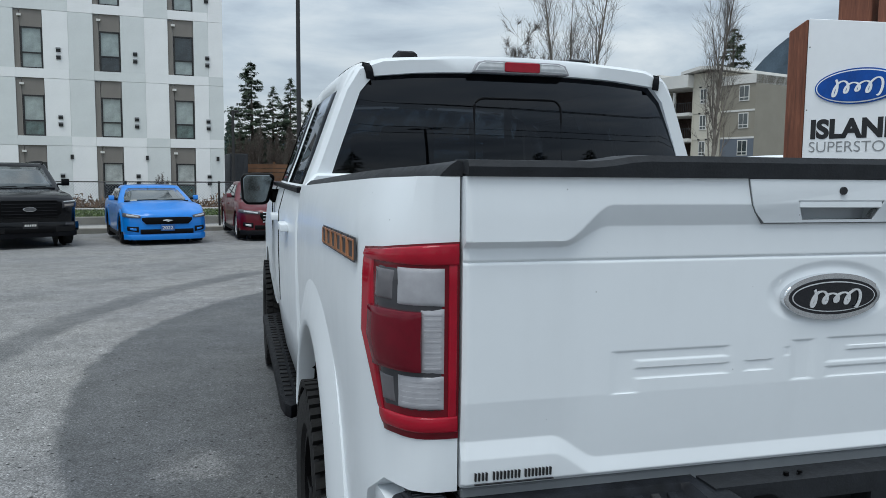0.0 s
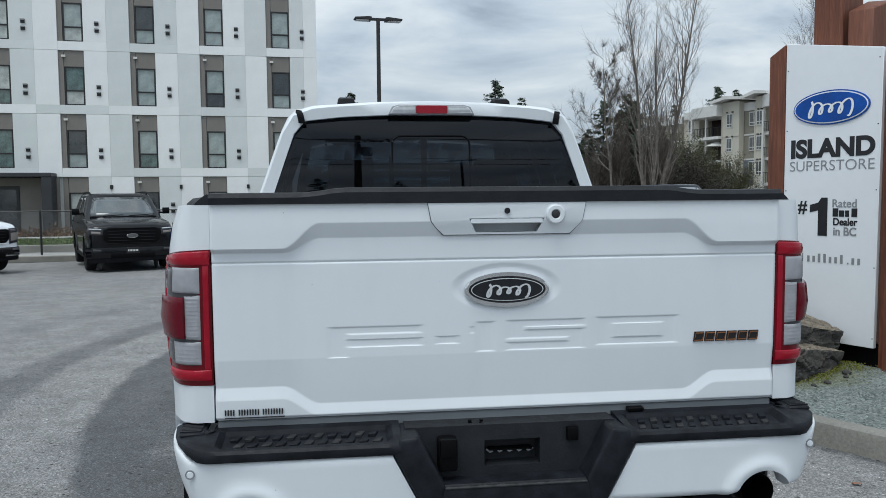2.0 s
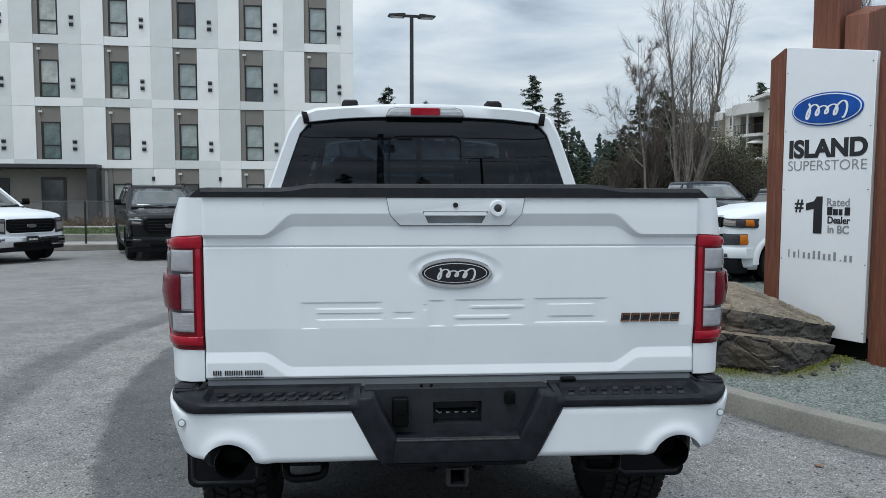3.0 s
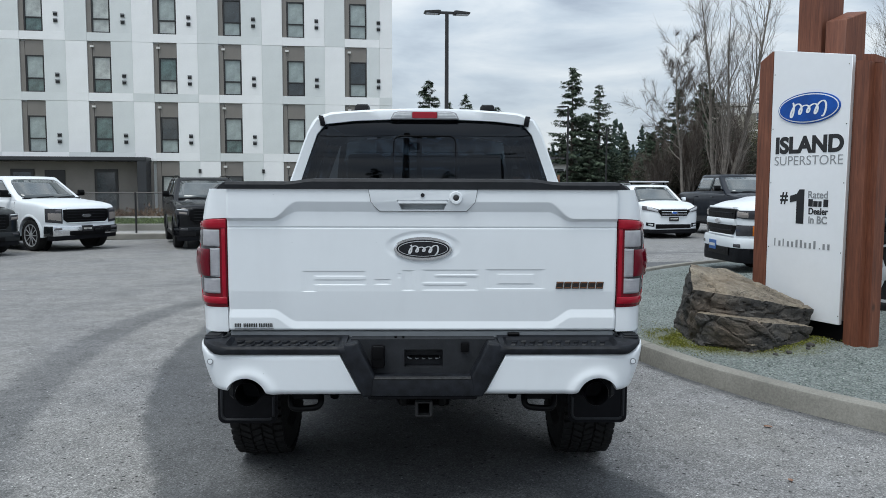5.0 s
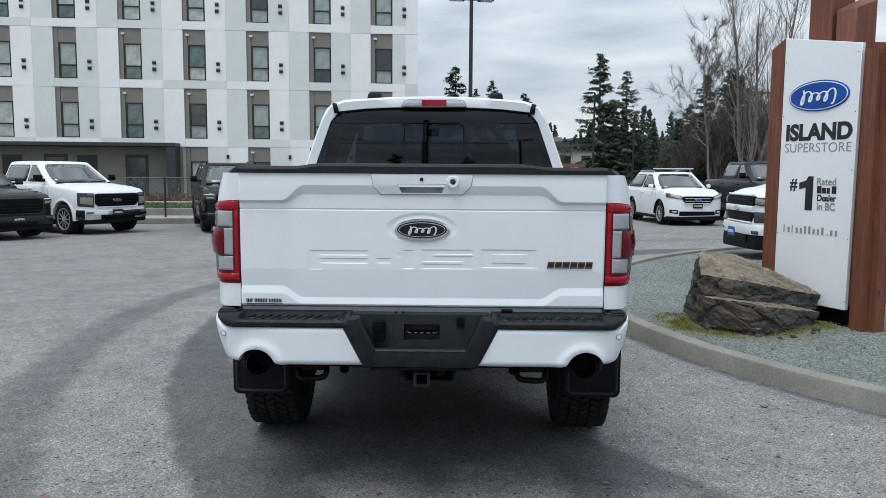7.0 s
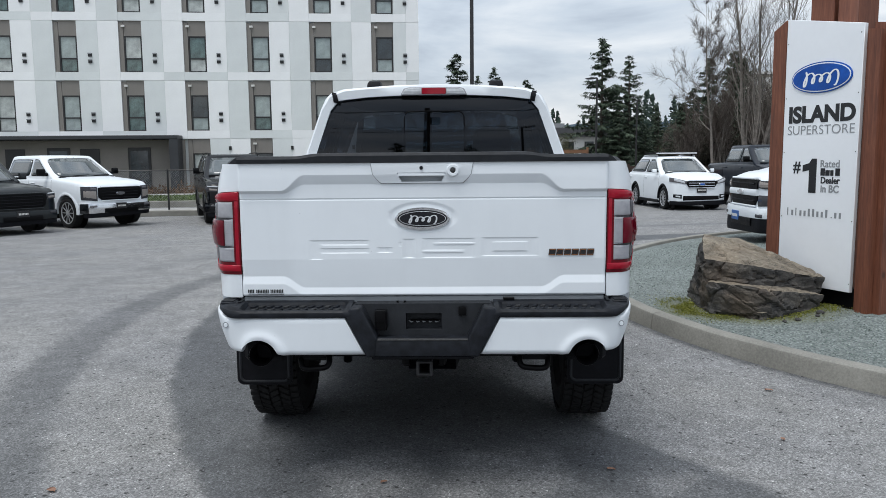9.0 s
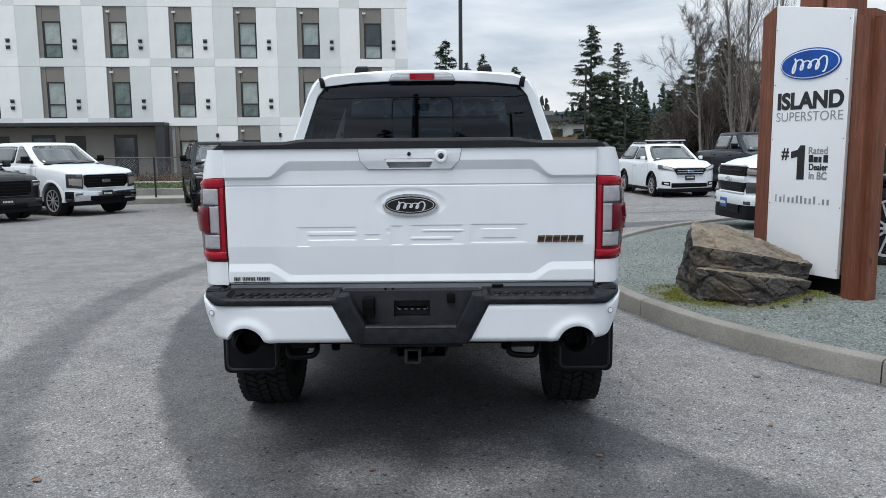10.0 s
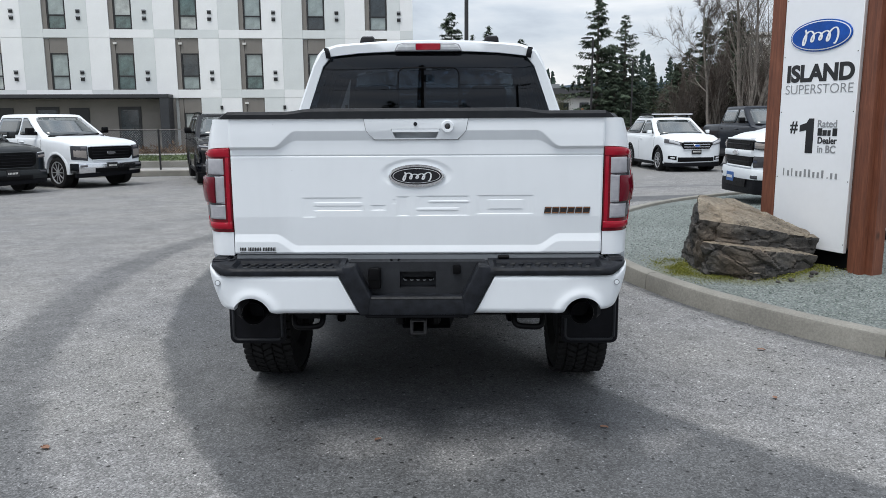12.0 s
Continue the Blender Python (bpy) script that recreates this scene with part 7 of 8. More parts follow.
        part("badge", prism(bmesh.new(), [(-0.11, zz - 0.02), (-0.035, zz - 0.02), (-0.035, zz - 0.042), (0.035, zz - 0.042), (0.035, zz - 0.02), (0.11, zz - 0.02), (0.11, zz + 0.02), (0.035, zz + 0.02), (0.035, zz + 0.042), (-0.035, zz + 0.042), (-0.035, zz + 0.02), (-0.11, zz + 0.02)], xz, -0.085, -0.04, 0.004), SILVER, bar, "plain silver badge")
    for sx in (-1, 1):
        a, b = sx * gw * 1.10, sx * hw * (0.986 if style == "split" else 0.972)
        if style == "truck":
            lz, hz = ((gz1 - 0.15, gz1 - 0.13) if slim else (gz0 - 0.02, gz0 + 0.02)), (gz1 + 0.01, gz1 + 0.025)
        elif style == "split":
            lz, hz = (zz + 0.07, zz + 0.055), (gz1 - 0.02, gz1 - 0.02)
        elif style == "soft":
            a, lz, hz = sx * gw * 1.04, (gz1 - 0.10, gz1 - 0.025), (gz1 + 0.0, gz1 + 0.11)
        elif style == "coupe":
            a, lz, hz = sx * gw * 1.12, (gz1 - 0.02, gz1 + 0.005), (gz1 + 0.045, gz1 + 0.10)
        else:
            a, lz, hz = sx * gw * 1.06, (gz1 - 0.04, gz1 + 0.0), (gz1 + 0.03, gz1 + 0.085)
        lamp = front_piece("headlight", a, b, lz, hz, 0.016, SMOKE_LENS if truck else SMOKECLEAR, car, "glass headlight", 0.10, 12)
        if slim:
            front_piece("lamp_band", a + (b - a) * 0.10, a + (b - a) * 0.88, (hz[0] - 0.035, hz[1] - 0.035), (hz[0] - 0.008, hz[1] - 0.008), 0.022, HEADLAMP, lamp, "bright lamp strip", 0.06)
            front_piece("lamp_eye", a + (b - a) * 0.15, a + (b - a) * 0.75, (lz[0] + 0.025, lz[1] + 0.025), (lz[0] + 0.085, lz[1] + 0.085), 0.022, LAMPGLASS, lamp, "shaded lamp", 0.06)
        elif style == "truck":
            m = a + (b - a) * 0.10
            front_piece("lamp_band", m, b - (b - a) * 0.08, (lz[0] + 0.06, lz[1] + 0.06), (hz[0] - 0.09, hz[1] - 0.09), 0.021, LAMPGLASS, lamp, "bright lamp", 0.06)
            front_piece("amber_lamp", m, a + (b - a) * 0.55, (hz[0] - 0.08, hz[0] - 0.075), (hz[0] - 0.02, hz[0] - 0.015), 0.021, SMOKECLEAR, lamp, "smoked upper lamp", 0.06)
        else:
            front_piece("lamp_band", a + (b - a) * 0.12, a + (b - a) * 0.80, (lz[0] + 0.015, lz[1] + 0.02), (hz[0] - 0.01, hz[1] - 0.025), 0.021, LAMPGLASS if style == "split" else HEADLAMP, lamp, "bright lamp", 0.06)
        if style == "split":
            low_b = sx * hw * 0.978
            front_piece("lower_lamp", a, low_b, (gz0 - 0.01, gz0 + 0.01), (zz - 0.04, zz - 0.04), 0.018, SMOKE_LENS, lamp, "smoked lower lamp", 0.08, 12)
            front_piece("turn_lamp", sx * hw * 0.952, low_b, (gz0 + 0.005, gz0 + 0.02), (zz - 0.05, zz - 0.05), 0.023, AMBER, lamp, "amber turn lamp")
            front_piece("side_marker", sx * hw * 0.972, sx * hw * 0.984, (zz + 0.085, zz + 0.075), (gz1 - 0.035, gz1 - 0.035), 0.022, AMBER, lamp, "amber side marker")
        # mirrors, handles, seams, sills, arches
        my = fore(0.15) + bow + 0.10
        mz = belt + (0.06 if truck else 0.02)
        mk = 1.12 if truck else 0.80
        mir = bmesh.new()
        loft(mir, [[(sx * (hw - 0.05 + 0.22 * mk * f), my + 0.10 * q + (0.03 if f > 0.5 else 0.0), mz + zq * mk) for q, zq in ((0.0, 0.02), (0.0, 0.12), (0.25, 0.15), (0.9, 0.15), (1.1, 0.12), (1.1, 0.02), (0.9, 0.0), (0.25, 0.0))] for f in (0.30, 0.40, 0.92, 1.0)])
        mirror_part = part("door_mirror", mir, mirror or col, car, "door mirror", 50)
        part("mirror_arm", boxed(min(sx * (hw - 0.08), sx * (hw + 0.08)), max(sx * (hw - 0.08), sx * (hw + 0.08)), my + 0.03, my + 0.08, mz + 0.01, mz + 0.06, 0.012), TRIM, mirror_part)
        for y in ((mid_b - 0.30, yd - 0.35) if doors == 4 else (mid_b - 0.35,)):
            part("door_handle", prism(bmesh.new(), [(y, belt - 0.17), (y + 0.2, belt - 0.17), (y + 0.2, belt - 0.14), (y, belt - 0.14)], yz, sx * hw * 0.96, sx * (hw + 0.015), 0.008), TRIM if mirror is TRIM else col, car)
        for y in ((ya + 0.22, mid_b, yd - 0.04) if doors == 4 else (ya + 0.25, mid_b + 0.05)):
            bm = bmesh.new()
            tall = belt - zb
            loft(bm, [[(sx * (hw * f - 0.02), y, z), (sx * (hw * f + 0.0008), y, z), (sx * (hw * f + 0.0008), y + 0.006, z), (sx * (hw * f - 0.02), y + 0.006, z)] for f, z in ((0.985, zb + 0.13), (0.994, zb + tall * 0.38), (1.0, zb + tall * 0.56), (0.992, zb + tall * 0.72), (0.980, belt - 0.12), (0.968, belt - 0.078))])
            part("door_seam", bm, TRIM, car)
        part("sill", boxed(min(sx * (hw - 0.07), sx * (hw - 0.005)), max(sx * (hw - 0.07), sx * (hw - 0.005)), wy[0] + ra * 1.05, wy[1] - ra * 1.05, zb - 0.03, zb + 0.07, 0.02), TRIM, car)
        for y in wy:
            arcs = []
            for k in range(21):
                t = radians(-6 + 192 * k / 20)
                arcs.append([(sx * x, y + r * math.cos(t), wheel_r + 0.02 + r * math.sin(t)) for x, r in ((hw - 0.08, ra - 0.006), (hw + 0.008, ra - 0.006), (hw + 0.014, ra + 0.012), (hw + 0.010, ra + 0.045), (hw - 0.012, ra + 0.075), (hw - 0.08, ra + 0.075))])
            bm = bmesh.new()
            loft(bm, arcs)
            part("arch_lip", bm, flare or col, car, "black wheel arch cladding" if flare else "", 50)
            wheel(car, sx * (hw - 0.125), y, wheel_r, wheel_r, 0.25, wheel_r * 0.70, 10, sx, rim)
            part("arch_lining", lathed([(sx * (hw - 0.35), ra - 0.005), (sx * (hw - 0.34), 0.05)], (0, y, wheel_r + 0.02), "x", 24), SATIN, car)
        if rack:
            part("rack_foot", boxed(min(sx * wroof * 0.80, sx * wroof * 0.86), max(sx * wroof * 0.80, sx * wroof * 0.86), yb + 0.30, yb + 0.36, H - 0.03, H + 0.10, 0.008), TRIM, car)
        if rails:
            part("roof_rail", tubed(spread([(sx * wroof * 0.90, yb + 0.20, H - 0.05), (sx * wroof * 0.92, yb + 0.38, H + 0.035), (sx * wroof * 0.92, yc - 0.3, H + 0.03), (sx * wroof * 0.90, yc - 0.1, H - 0.06)], 20), 0.017, 6), rim if rim is not ALLOY else SILVER, car)
        if not truck:
            za = zb + (0.15 if style == "soft" else 0.13)
            pocket = front_piece("fog_pocket", sx * hw * 0.66, sx * hw * 0.90, (za, za + 0.04), (za + 0.13, za + 0.14), 0.012, TRIM, car, "black fog light pocket")
            front_piece("fog_light", sx * hw * 0.71, sx * hw * 0.84, (za + 0.035, za + 0.06), (za + 0.095, za + 0.105), 0.018, HEADLAMP if style != "coupe" else BLUEPAINT, pocket, "fog light")
    if rack:
        part("roof_rack", boxed(-wroof * 1.0, wroof * 1.0, yb + 0.22, yb + 1.35, H + 0.09, H + 0.125, 0.012), TRIM, car, "flat dark roof rack")
        part("rack_bar", boxed(-wroof * 1.02, wroof * 1.02, yb + 0.18, yb + 0.22, H + 0.08, H + 0.12, 0.008), SILVER, car, "silver rack bar")
    if bumper:
        split = style == "split"
        bar = front_piece("front_bumper", -hw * 0.975, hw * 0.975, (zb + (0.15 if split else 0.03), zb + (0.18 if split else 0.06)), (zb + (0.34 if split else 0.29), zb + (0.33 if split else 0.27)), 0.060, bumper, car, "front bumper", 0.22, 22)
        front_piece("bumper_slot", -hw * 0.50, hw * 0.50, (zb + 0.04, zb + 0.04), (zb + 0.17, zb + 0.17), 0.066, SATIN, bar, "black bumper opening", 0.05, 12)
        front_piece("lower_guard", -hw * 0.94, hw * 0.94, (zb - 0.09, zb - 0.05), (zb + (0.155 if split else 0.05), zb + (0.185 if split else 0.08)), 0.045 if split else 0.030, TRIM, bar, "black lower guard", 0.18, 18)
        for sx in (-1, 1):
            front_piece("fog_light", sx * hw * 0.70, sx * hw * 0.86, (zb + 0.19, zb + 0.19), (zb + 0.25, zb + 0.245), 0.066, SMOKECLEAR if bumper is CHROME else SMOKE_LENS, bar, "bumper fog light")
    else:
        front_piece("lower_intake", -hw * 0.62, hw * 0.62, (zb + 0.09, zb + 0.09), (zb + (0.24 if style == "soft" else 0.20), zb + (0.24 if style == "soft" else 0.20)), 0.015, SATIN, car, "black lower intake", 0.08, 12)
        front_piece("chin", -hw * 0.96, hw * 0.96, (zb - 0.05, zb - 0.05), (zb + 0.07, zb + 0.09), 0.012, col if style == "coupe" else TRIM, car, "lower apron", 0.15, 18)
    if rack:
        front_piece("skid_strip", -hw * 0.80, hw * 0.80, (zb + 0.055, zb + 0.09), (zb + 0.09, zb + 0.125), 0.022, SILVERPAINT, car, "silver skid strip", 0.08, 14)
    pu, pz = (-0.22, zb + 0.10) if style == "split" else (0.0, (zb + 0.13 if truck else gz0 - 0.16))
    py = -0.072 if bumper else -0.036
    pl = part("number_plate", boxed(pu - 0.155, pu + 0.155, py, 0.02, pz, pz + 0.155, 0.006), plate or INK, car, "dark dealer plate with pale bars" if plate is None else "blue plate with pale bars")
    if style == "coupe":
        lettering("2022", 0.11, OFFWHITE, pl, lambda u, v, d: (u, py - 0.001 - d, v), -0.12, pz + 0.035, 0.24, 0.002)
    else:
        for k in range(7):
            part("plate_bar", boxed(pu - 0.12 + 0.035 * k, pu - 0.097 + 0.035 * k, py - 0.006, py + 0.02, pz + 0.055, pz + 0.10), OFFWHITE, pl, "pale bar", 0)
    part("underbody", boxed(-hw * 0.72, hw * 0.72, 0.3, L - 0.3, zb - 0.02, zb + 0.25), SATIN, car)
    part("cowl", prism(bmesh.new(), [(-hw * 0.80, ya + 0.06), (-hw * 0.4, ya - 0.06), (0, ya - 0.09), (hw * 0.4, ya - 0.06), (hw * 0.80, ya + 0.06), (hw * 0.80, ya + 0.16), (0, ya + 0.10), (-hw * 0.80, ya + 0.16)], xy, belt - 0.04, belt + 0.022, 0.006), TRIM, car)
    for sx in (-0.50, 0.12):
        part("wiper", tubed([(sx * hw, ya - 0.03, belt + 0.030), (sx * hw + 0.22, ya - 0.045, belt + 0.042), (sx * hw + 0.48, ya - 0.02, belt + 0.055)], 0.011, 5), SATIN, car)
    part("mirror_inside", boxed(-0.12, 0.12, yb + 0.02, yb + 0.05, z1 - 0.02, z1 + 0.03, 0.01), SATIN, cabinpart)
    return car


def stand(x, y, heading, lift=None):
    """A pose whose nose, at (x, y), points along heading (degrees from +x)."""
    return pose(x, y, lift if lift is not None else ground_z(x, y), 0, 0, heading + 90)


PICKUP_SIZE = dict(L=5.88, W=2.03, H=1.96, wb=3.69, hood=1.31, belt=1.36, cabin=(1.36, 2.22, 3.86, 4.02), front=0.90, wheel_r=0.41, clear=0.38, box_bed=True, mirror=SATIN)
vehicle("pickup_parked", "white crew-cab pickup parked on the lot", "pickup truck", stand(-9.06, 17.55, -32), WHITE, bumper=CHROME, **PICKUP_SIZE)
vehicle("suv", "black full-size SUV parked on the lot", "SUV", stand(-5.68, 17.7, -68), BLACKPAINT, 5.33, 2.03, 1.94, 3.11, 1.27, 1.32, (1.45, 2.25, 4.72, 5.12), 0.92, 0.40, 0.32, rails=True, rim=SATIN, mirror=SATIN, bumper=BLACKPAINT, slim=True)
vehicle("coupe", "bright blue two-door coupe parked on the lot", "car", stand(-2.80, 18.0, -76), BLUEPAINT, 4.78, 1.92, 1.38, 2.72, 0.97, 0.985, (1.40, 2.22, 3.15, 4.25), 0.88, 0.34, 0.18, rim=SATIN, plate=PLATEBLUE, style="coupe", doors=2, badge="runner")
vehicle("sedan", "dark red sedan parked on the lot", "car", stand(-0.18, 18.6, -83), REDPAINT, 4.87, 1.91, 1.47, 2.85, 1.00, 1.02, (1.30, 2.15, 3.45, 4.35), 0.95, 0.34, 0.20, style="sedan")
vehicle("compact_suv", "white compact SUV with roof rack parked on the lot", "SUV", stand(7.85, 21.2, -84), WHITE, 4.52, 1.86, 1.71, 2.69, 1.15, 1.15, (1.05, 1.92, 3.70, 4.36), 0.90, 0.35, 0.22, rails=True, rack=True, style="soft", flare=TRIM)
vehicle("pickup_dark", "dark blue crew-cab pickup parked on the lot", "pickup truck", stand(10.85, 20.5, -86), NAVYPAINT, rim=SATIN, bumper=NAVYPAINT, **{**PICKUP_SIZE, "L": 5.6, "H": 2.06, "hood": 1.40, "belt": 1.45, "wheel_r": 0.42})
vehicle("small_pickup", "white small pickup parked behind the sign", "pickup truck", stand(4.90, 9.47, 180, 0.11), WHITE, 5.26, 1.74, 1.75, 3.20, 1.22, 1.25, (1.35, 2.0, 3.35, 3.50), 0.85, 0.36, 0.25, True, mirror=SATIN, plate=PLATEBLUE, style="split", bumper=WHITE, badge="")
vehicle("suv_dark", "dark grey SUV parked beside a blue pickup", "SUV", stand(15.0, 22.3, -88), GREYPAINT, 4.84, 1.93, 1.80, 2.79, 1.16, 1.20, (1.4, 2.1, 4.2, 4.7), 0.92, 0.37, 0.26, rails=True, bumper=GREYPAINT, badge="", slim=True)
vehicle("suv_grey", "dark grey SUV parked at the lot edge", "SUV", stand(-10.4, 15.1, -32), GREYPAINT, 4.84, 1.93, 1.84, 2.79, 1.20, 1.24, (1.4, 2.1, 4.2, 4.7), 0.92, 0.39, 0.30, rails=True, bumper=GREYPAINT, badge="", slim=True)
vehicle("wagon_silver", "silver car parked far back on the lot", "car", stand(5.45, 27.0, -100), SILVERPAINT, 4.6, 1.8, 1.45, 2.7, 1.0, 1.02, (1.2, 2.0, 3.6, 4.3), 0.9, 0.33, 0.2, style="sedan")
vehicle("pickup_black", "black pickup with spoked alloy wheels on the gravel island", "pickup truck", stand(9.54, 4.34, -20, 0.14), BLACKPAINT, 5.25, 1.98, 1.95, 3.55, 1.36, 1.40, (1.65, 2.35, 3.85, 4.02), 0.95, 0.44, 0.42, True, mirror=SATIN, bumper=BLACKPAINT)


# ---- lamp posts and wires ----
def lot_lamp(x, y, h, heads, turn, spread_w=1.5):
    lamp = thing("lamp_post", "dark bronze lot lamp on a slim square pole" if heads > 1 else "slim dark lamp pole with one flat head", "lamp post", pose(x, y, 0, 0, 0, turn), "lot lamps")
    part("base", lathed([(-0.4, 0.26), (0.5, 0.26), (0.52, 0.22), (0.52, 0.02)], (0, 0, 0), "z", 16), CONCRETE, lamp, "concrete foot")
    part("pole", tubed([(0, 0, 0.5), (0, 0, h)], [0.075, 0.06], 8), POLE, lamp)
    for k in range(heads):
        s = 1 if k == 0 else -1
        bm = bmesh.new()
        prism(bm, [(s * 0.22, h - 0.04), (s * spread_w / 2, h - 0.02), (s * spread_w / 2, h + 0.03), (s * 0.30, h + 0.07), (s * 0.22, h + 0.06)], xz, -0.17, 0.17, 0.01)
        head = part("lamp_head", bm, POLE, lamp, "flat lamp head")
        part("lamp_lens", boxed(min(s * 0.30, s * (spread_w / 2 - 0.05)), max(s * 0.30, s * (spread_w / 2 - 0.05)), -0.13, 0.13, h - 0.05, h - 0.03), HEADLAMP, head)
        part("arm", boxed(min(0, s * 0.24), max(0, s * 0.24), -0.03, 0.03, h - 0.03, h + 0.05), POLE, lamp)


lot_lamp(0.65, 22.6, 7.08, 2, 8)
lot_lamp(8.9, 46.0, 6.4, 1, 140)
lot_lamp(14.6, 60.0, 6.0, 1, 60, 1.2)
lot_lamp(-1.3, 33.5, 4.1, 1, 70, 0.6)
lot_lamp(3.75, -19.0, 7.2, 2, 25)


def wooden_pole(x, y):
    pole = thing("utility_pole", "brown wooden utility pole with crossarm and cables", "utility pole", pose(x, y, 0))
    part("pole", tubed([(0, 0, 0), (0, 0, 8.5)], [0.17, 0.12], 10), BARK, pole)
    part("crossarm", boxed(-1.2, 1.2, -0.06, 0.06, 7.9, 8.05), BARK, pole)
    for x0 in (-1.1, -0.4, 0.4, 1.1):
        part("insulator", lathed([(8.05, 0.03), (8.12, 0.06), (8.2, 0.05), (8.25, 0.01)], (x0, 0, 0), "z", 10), GREYINK, pole)
        part("cable", tubed(spread([(x0 - 40, -2.0, 7.8), (x0 - 20, -1, 7.1), (x0, 0, 8.2), (x0 + 20, 1, 7.1), (x0 + 40, 2.0, 7.9)], 24), 0.014, 4), SATIN, pole)
    for z in (6.2, 5.7):
        part("cable", tubed(spread([(-40, -2, z), (-20, -1, z - 0.6), (0, 0, z), (20, 1, z - 0.6), (40, 2, z)], 24), 0.022, 4), SATIN, pole)
    part("transformer", lathed([(6.6, 0.22), (6.65, 0.24), (7.4, 0.24), (7.5, 0.1)], (0.3, -0.25, 0), "z", 14), GREYINK, pole)


wooden_pole(-0.8, -14.5)


# ---- trees ----
def conifer_meshes(seed, h, spread_r, bare=0.12, dens=1.0):
    """Trunk and crown of a conifer, h metres tall: whorls of drooping limbs hung with needle clumps."""
    rnd = random.Random(seed)
    bm = bmesh.new()
    tube(bm, [(0, 0, -0.3), (0.05, 0, h * 0.5), (0, 0, h)], [h * 0.018, h * 0.011, 0.01], 6)
    verts, faces = [], []
    z = h * bare
    while z < h * 0.985:
        f = (z - h * bare) / (h * (1 - bare))
        envelope = spread_r * (1 - f) ** 0.85
        for k in range(rnd.randint(3, 5)):
            t = rnd.uniform(0, 6.28)
            lobe = 0.76 + 0.70 * noise.noise((math.cos(t) * 1.3 + seed, math.sin(t) * 1.3, f * 6.5))
            if lobe < 0.30 and f < 0.9:
                continue
            r = envelope * lobe * rnd.uniform(0.75, 1.15) + 0.15
            rise = rnd.uniform(-0.30, 0.12) * r + 0.40 * r * (f - 0.35)
            tip = Vector((r * math.cos(t), r * math.sin(t), z + rise))
            root = Vector((0, 0, z))
            tube(bm, [root, root.lerp(tip, 0.6) - Vector((0, 0, 0.06 * r)), root.lerp(tip, 0.95)], [0.018 + 0.010 * r, 0.012, 0.006], 3, False)
            n = max(8, int(66 * r * dens))
            for q in range(n):
                s = rnd.uniform(0.16, 1.0) ** 0.7
                sag = 0.20 * r * s * (1 - s)
                spray = 0.07 + 0.16 * r / spread_r
                c = root.lerp(tip, s) + Vector((rnd.gauss(0, spray), rnd.gauss(0, spray), rnd.gauss(-0.05, 0.055) - sag))
                w = rnd.uniform(0.030, 0.082) * (h / 12)
                a = t + rnd.gauss(0, 0.7)
                d = Vector((math.cos(a), math.sin(a), rnd.uniform(-0.9, 0.25)))
                side = Vector((-math.sin(a), math.cos(a), rnd.uniform(-0.5, 0.5)))
                b = len(verts)
                verts += [c - side * w, c + d * w * 3.2 + Vector((0, 0, -0.6 * w)), c + side * w, c - d * w * 0.6 + Vector((0, 0, 0.2 * w))]
                faces += [(b, b + 1, b + 2), (b, b + 2, b + 3)]
        z += h * rnd.uniform(0.013, 0.026)
    return bm, data("crown", verts, faces)


def conifer(seed, h, r, label, bare=0.12, dens=1.0):
    tree = thing("conifer", label, "tree", None, "conifers")
    bm, crown = conifer_meshes(seed, h, r, bare, dens)
    part("trunk", bm, BARK, tree, "", 0)
    link("crown", crown, NEEDLES, tree, "dark green needles", 0)
    return tree


def planted(tree, x, y, turn, k=1.0, z=0.0):
    return Matrix.Translation((x, y, z)) @ Matrix.Rotation(radians(turn), 4, "Z") @ Matrix.Diagonal((k, k, k, 1))


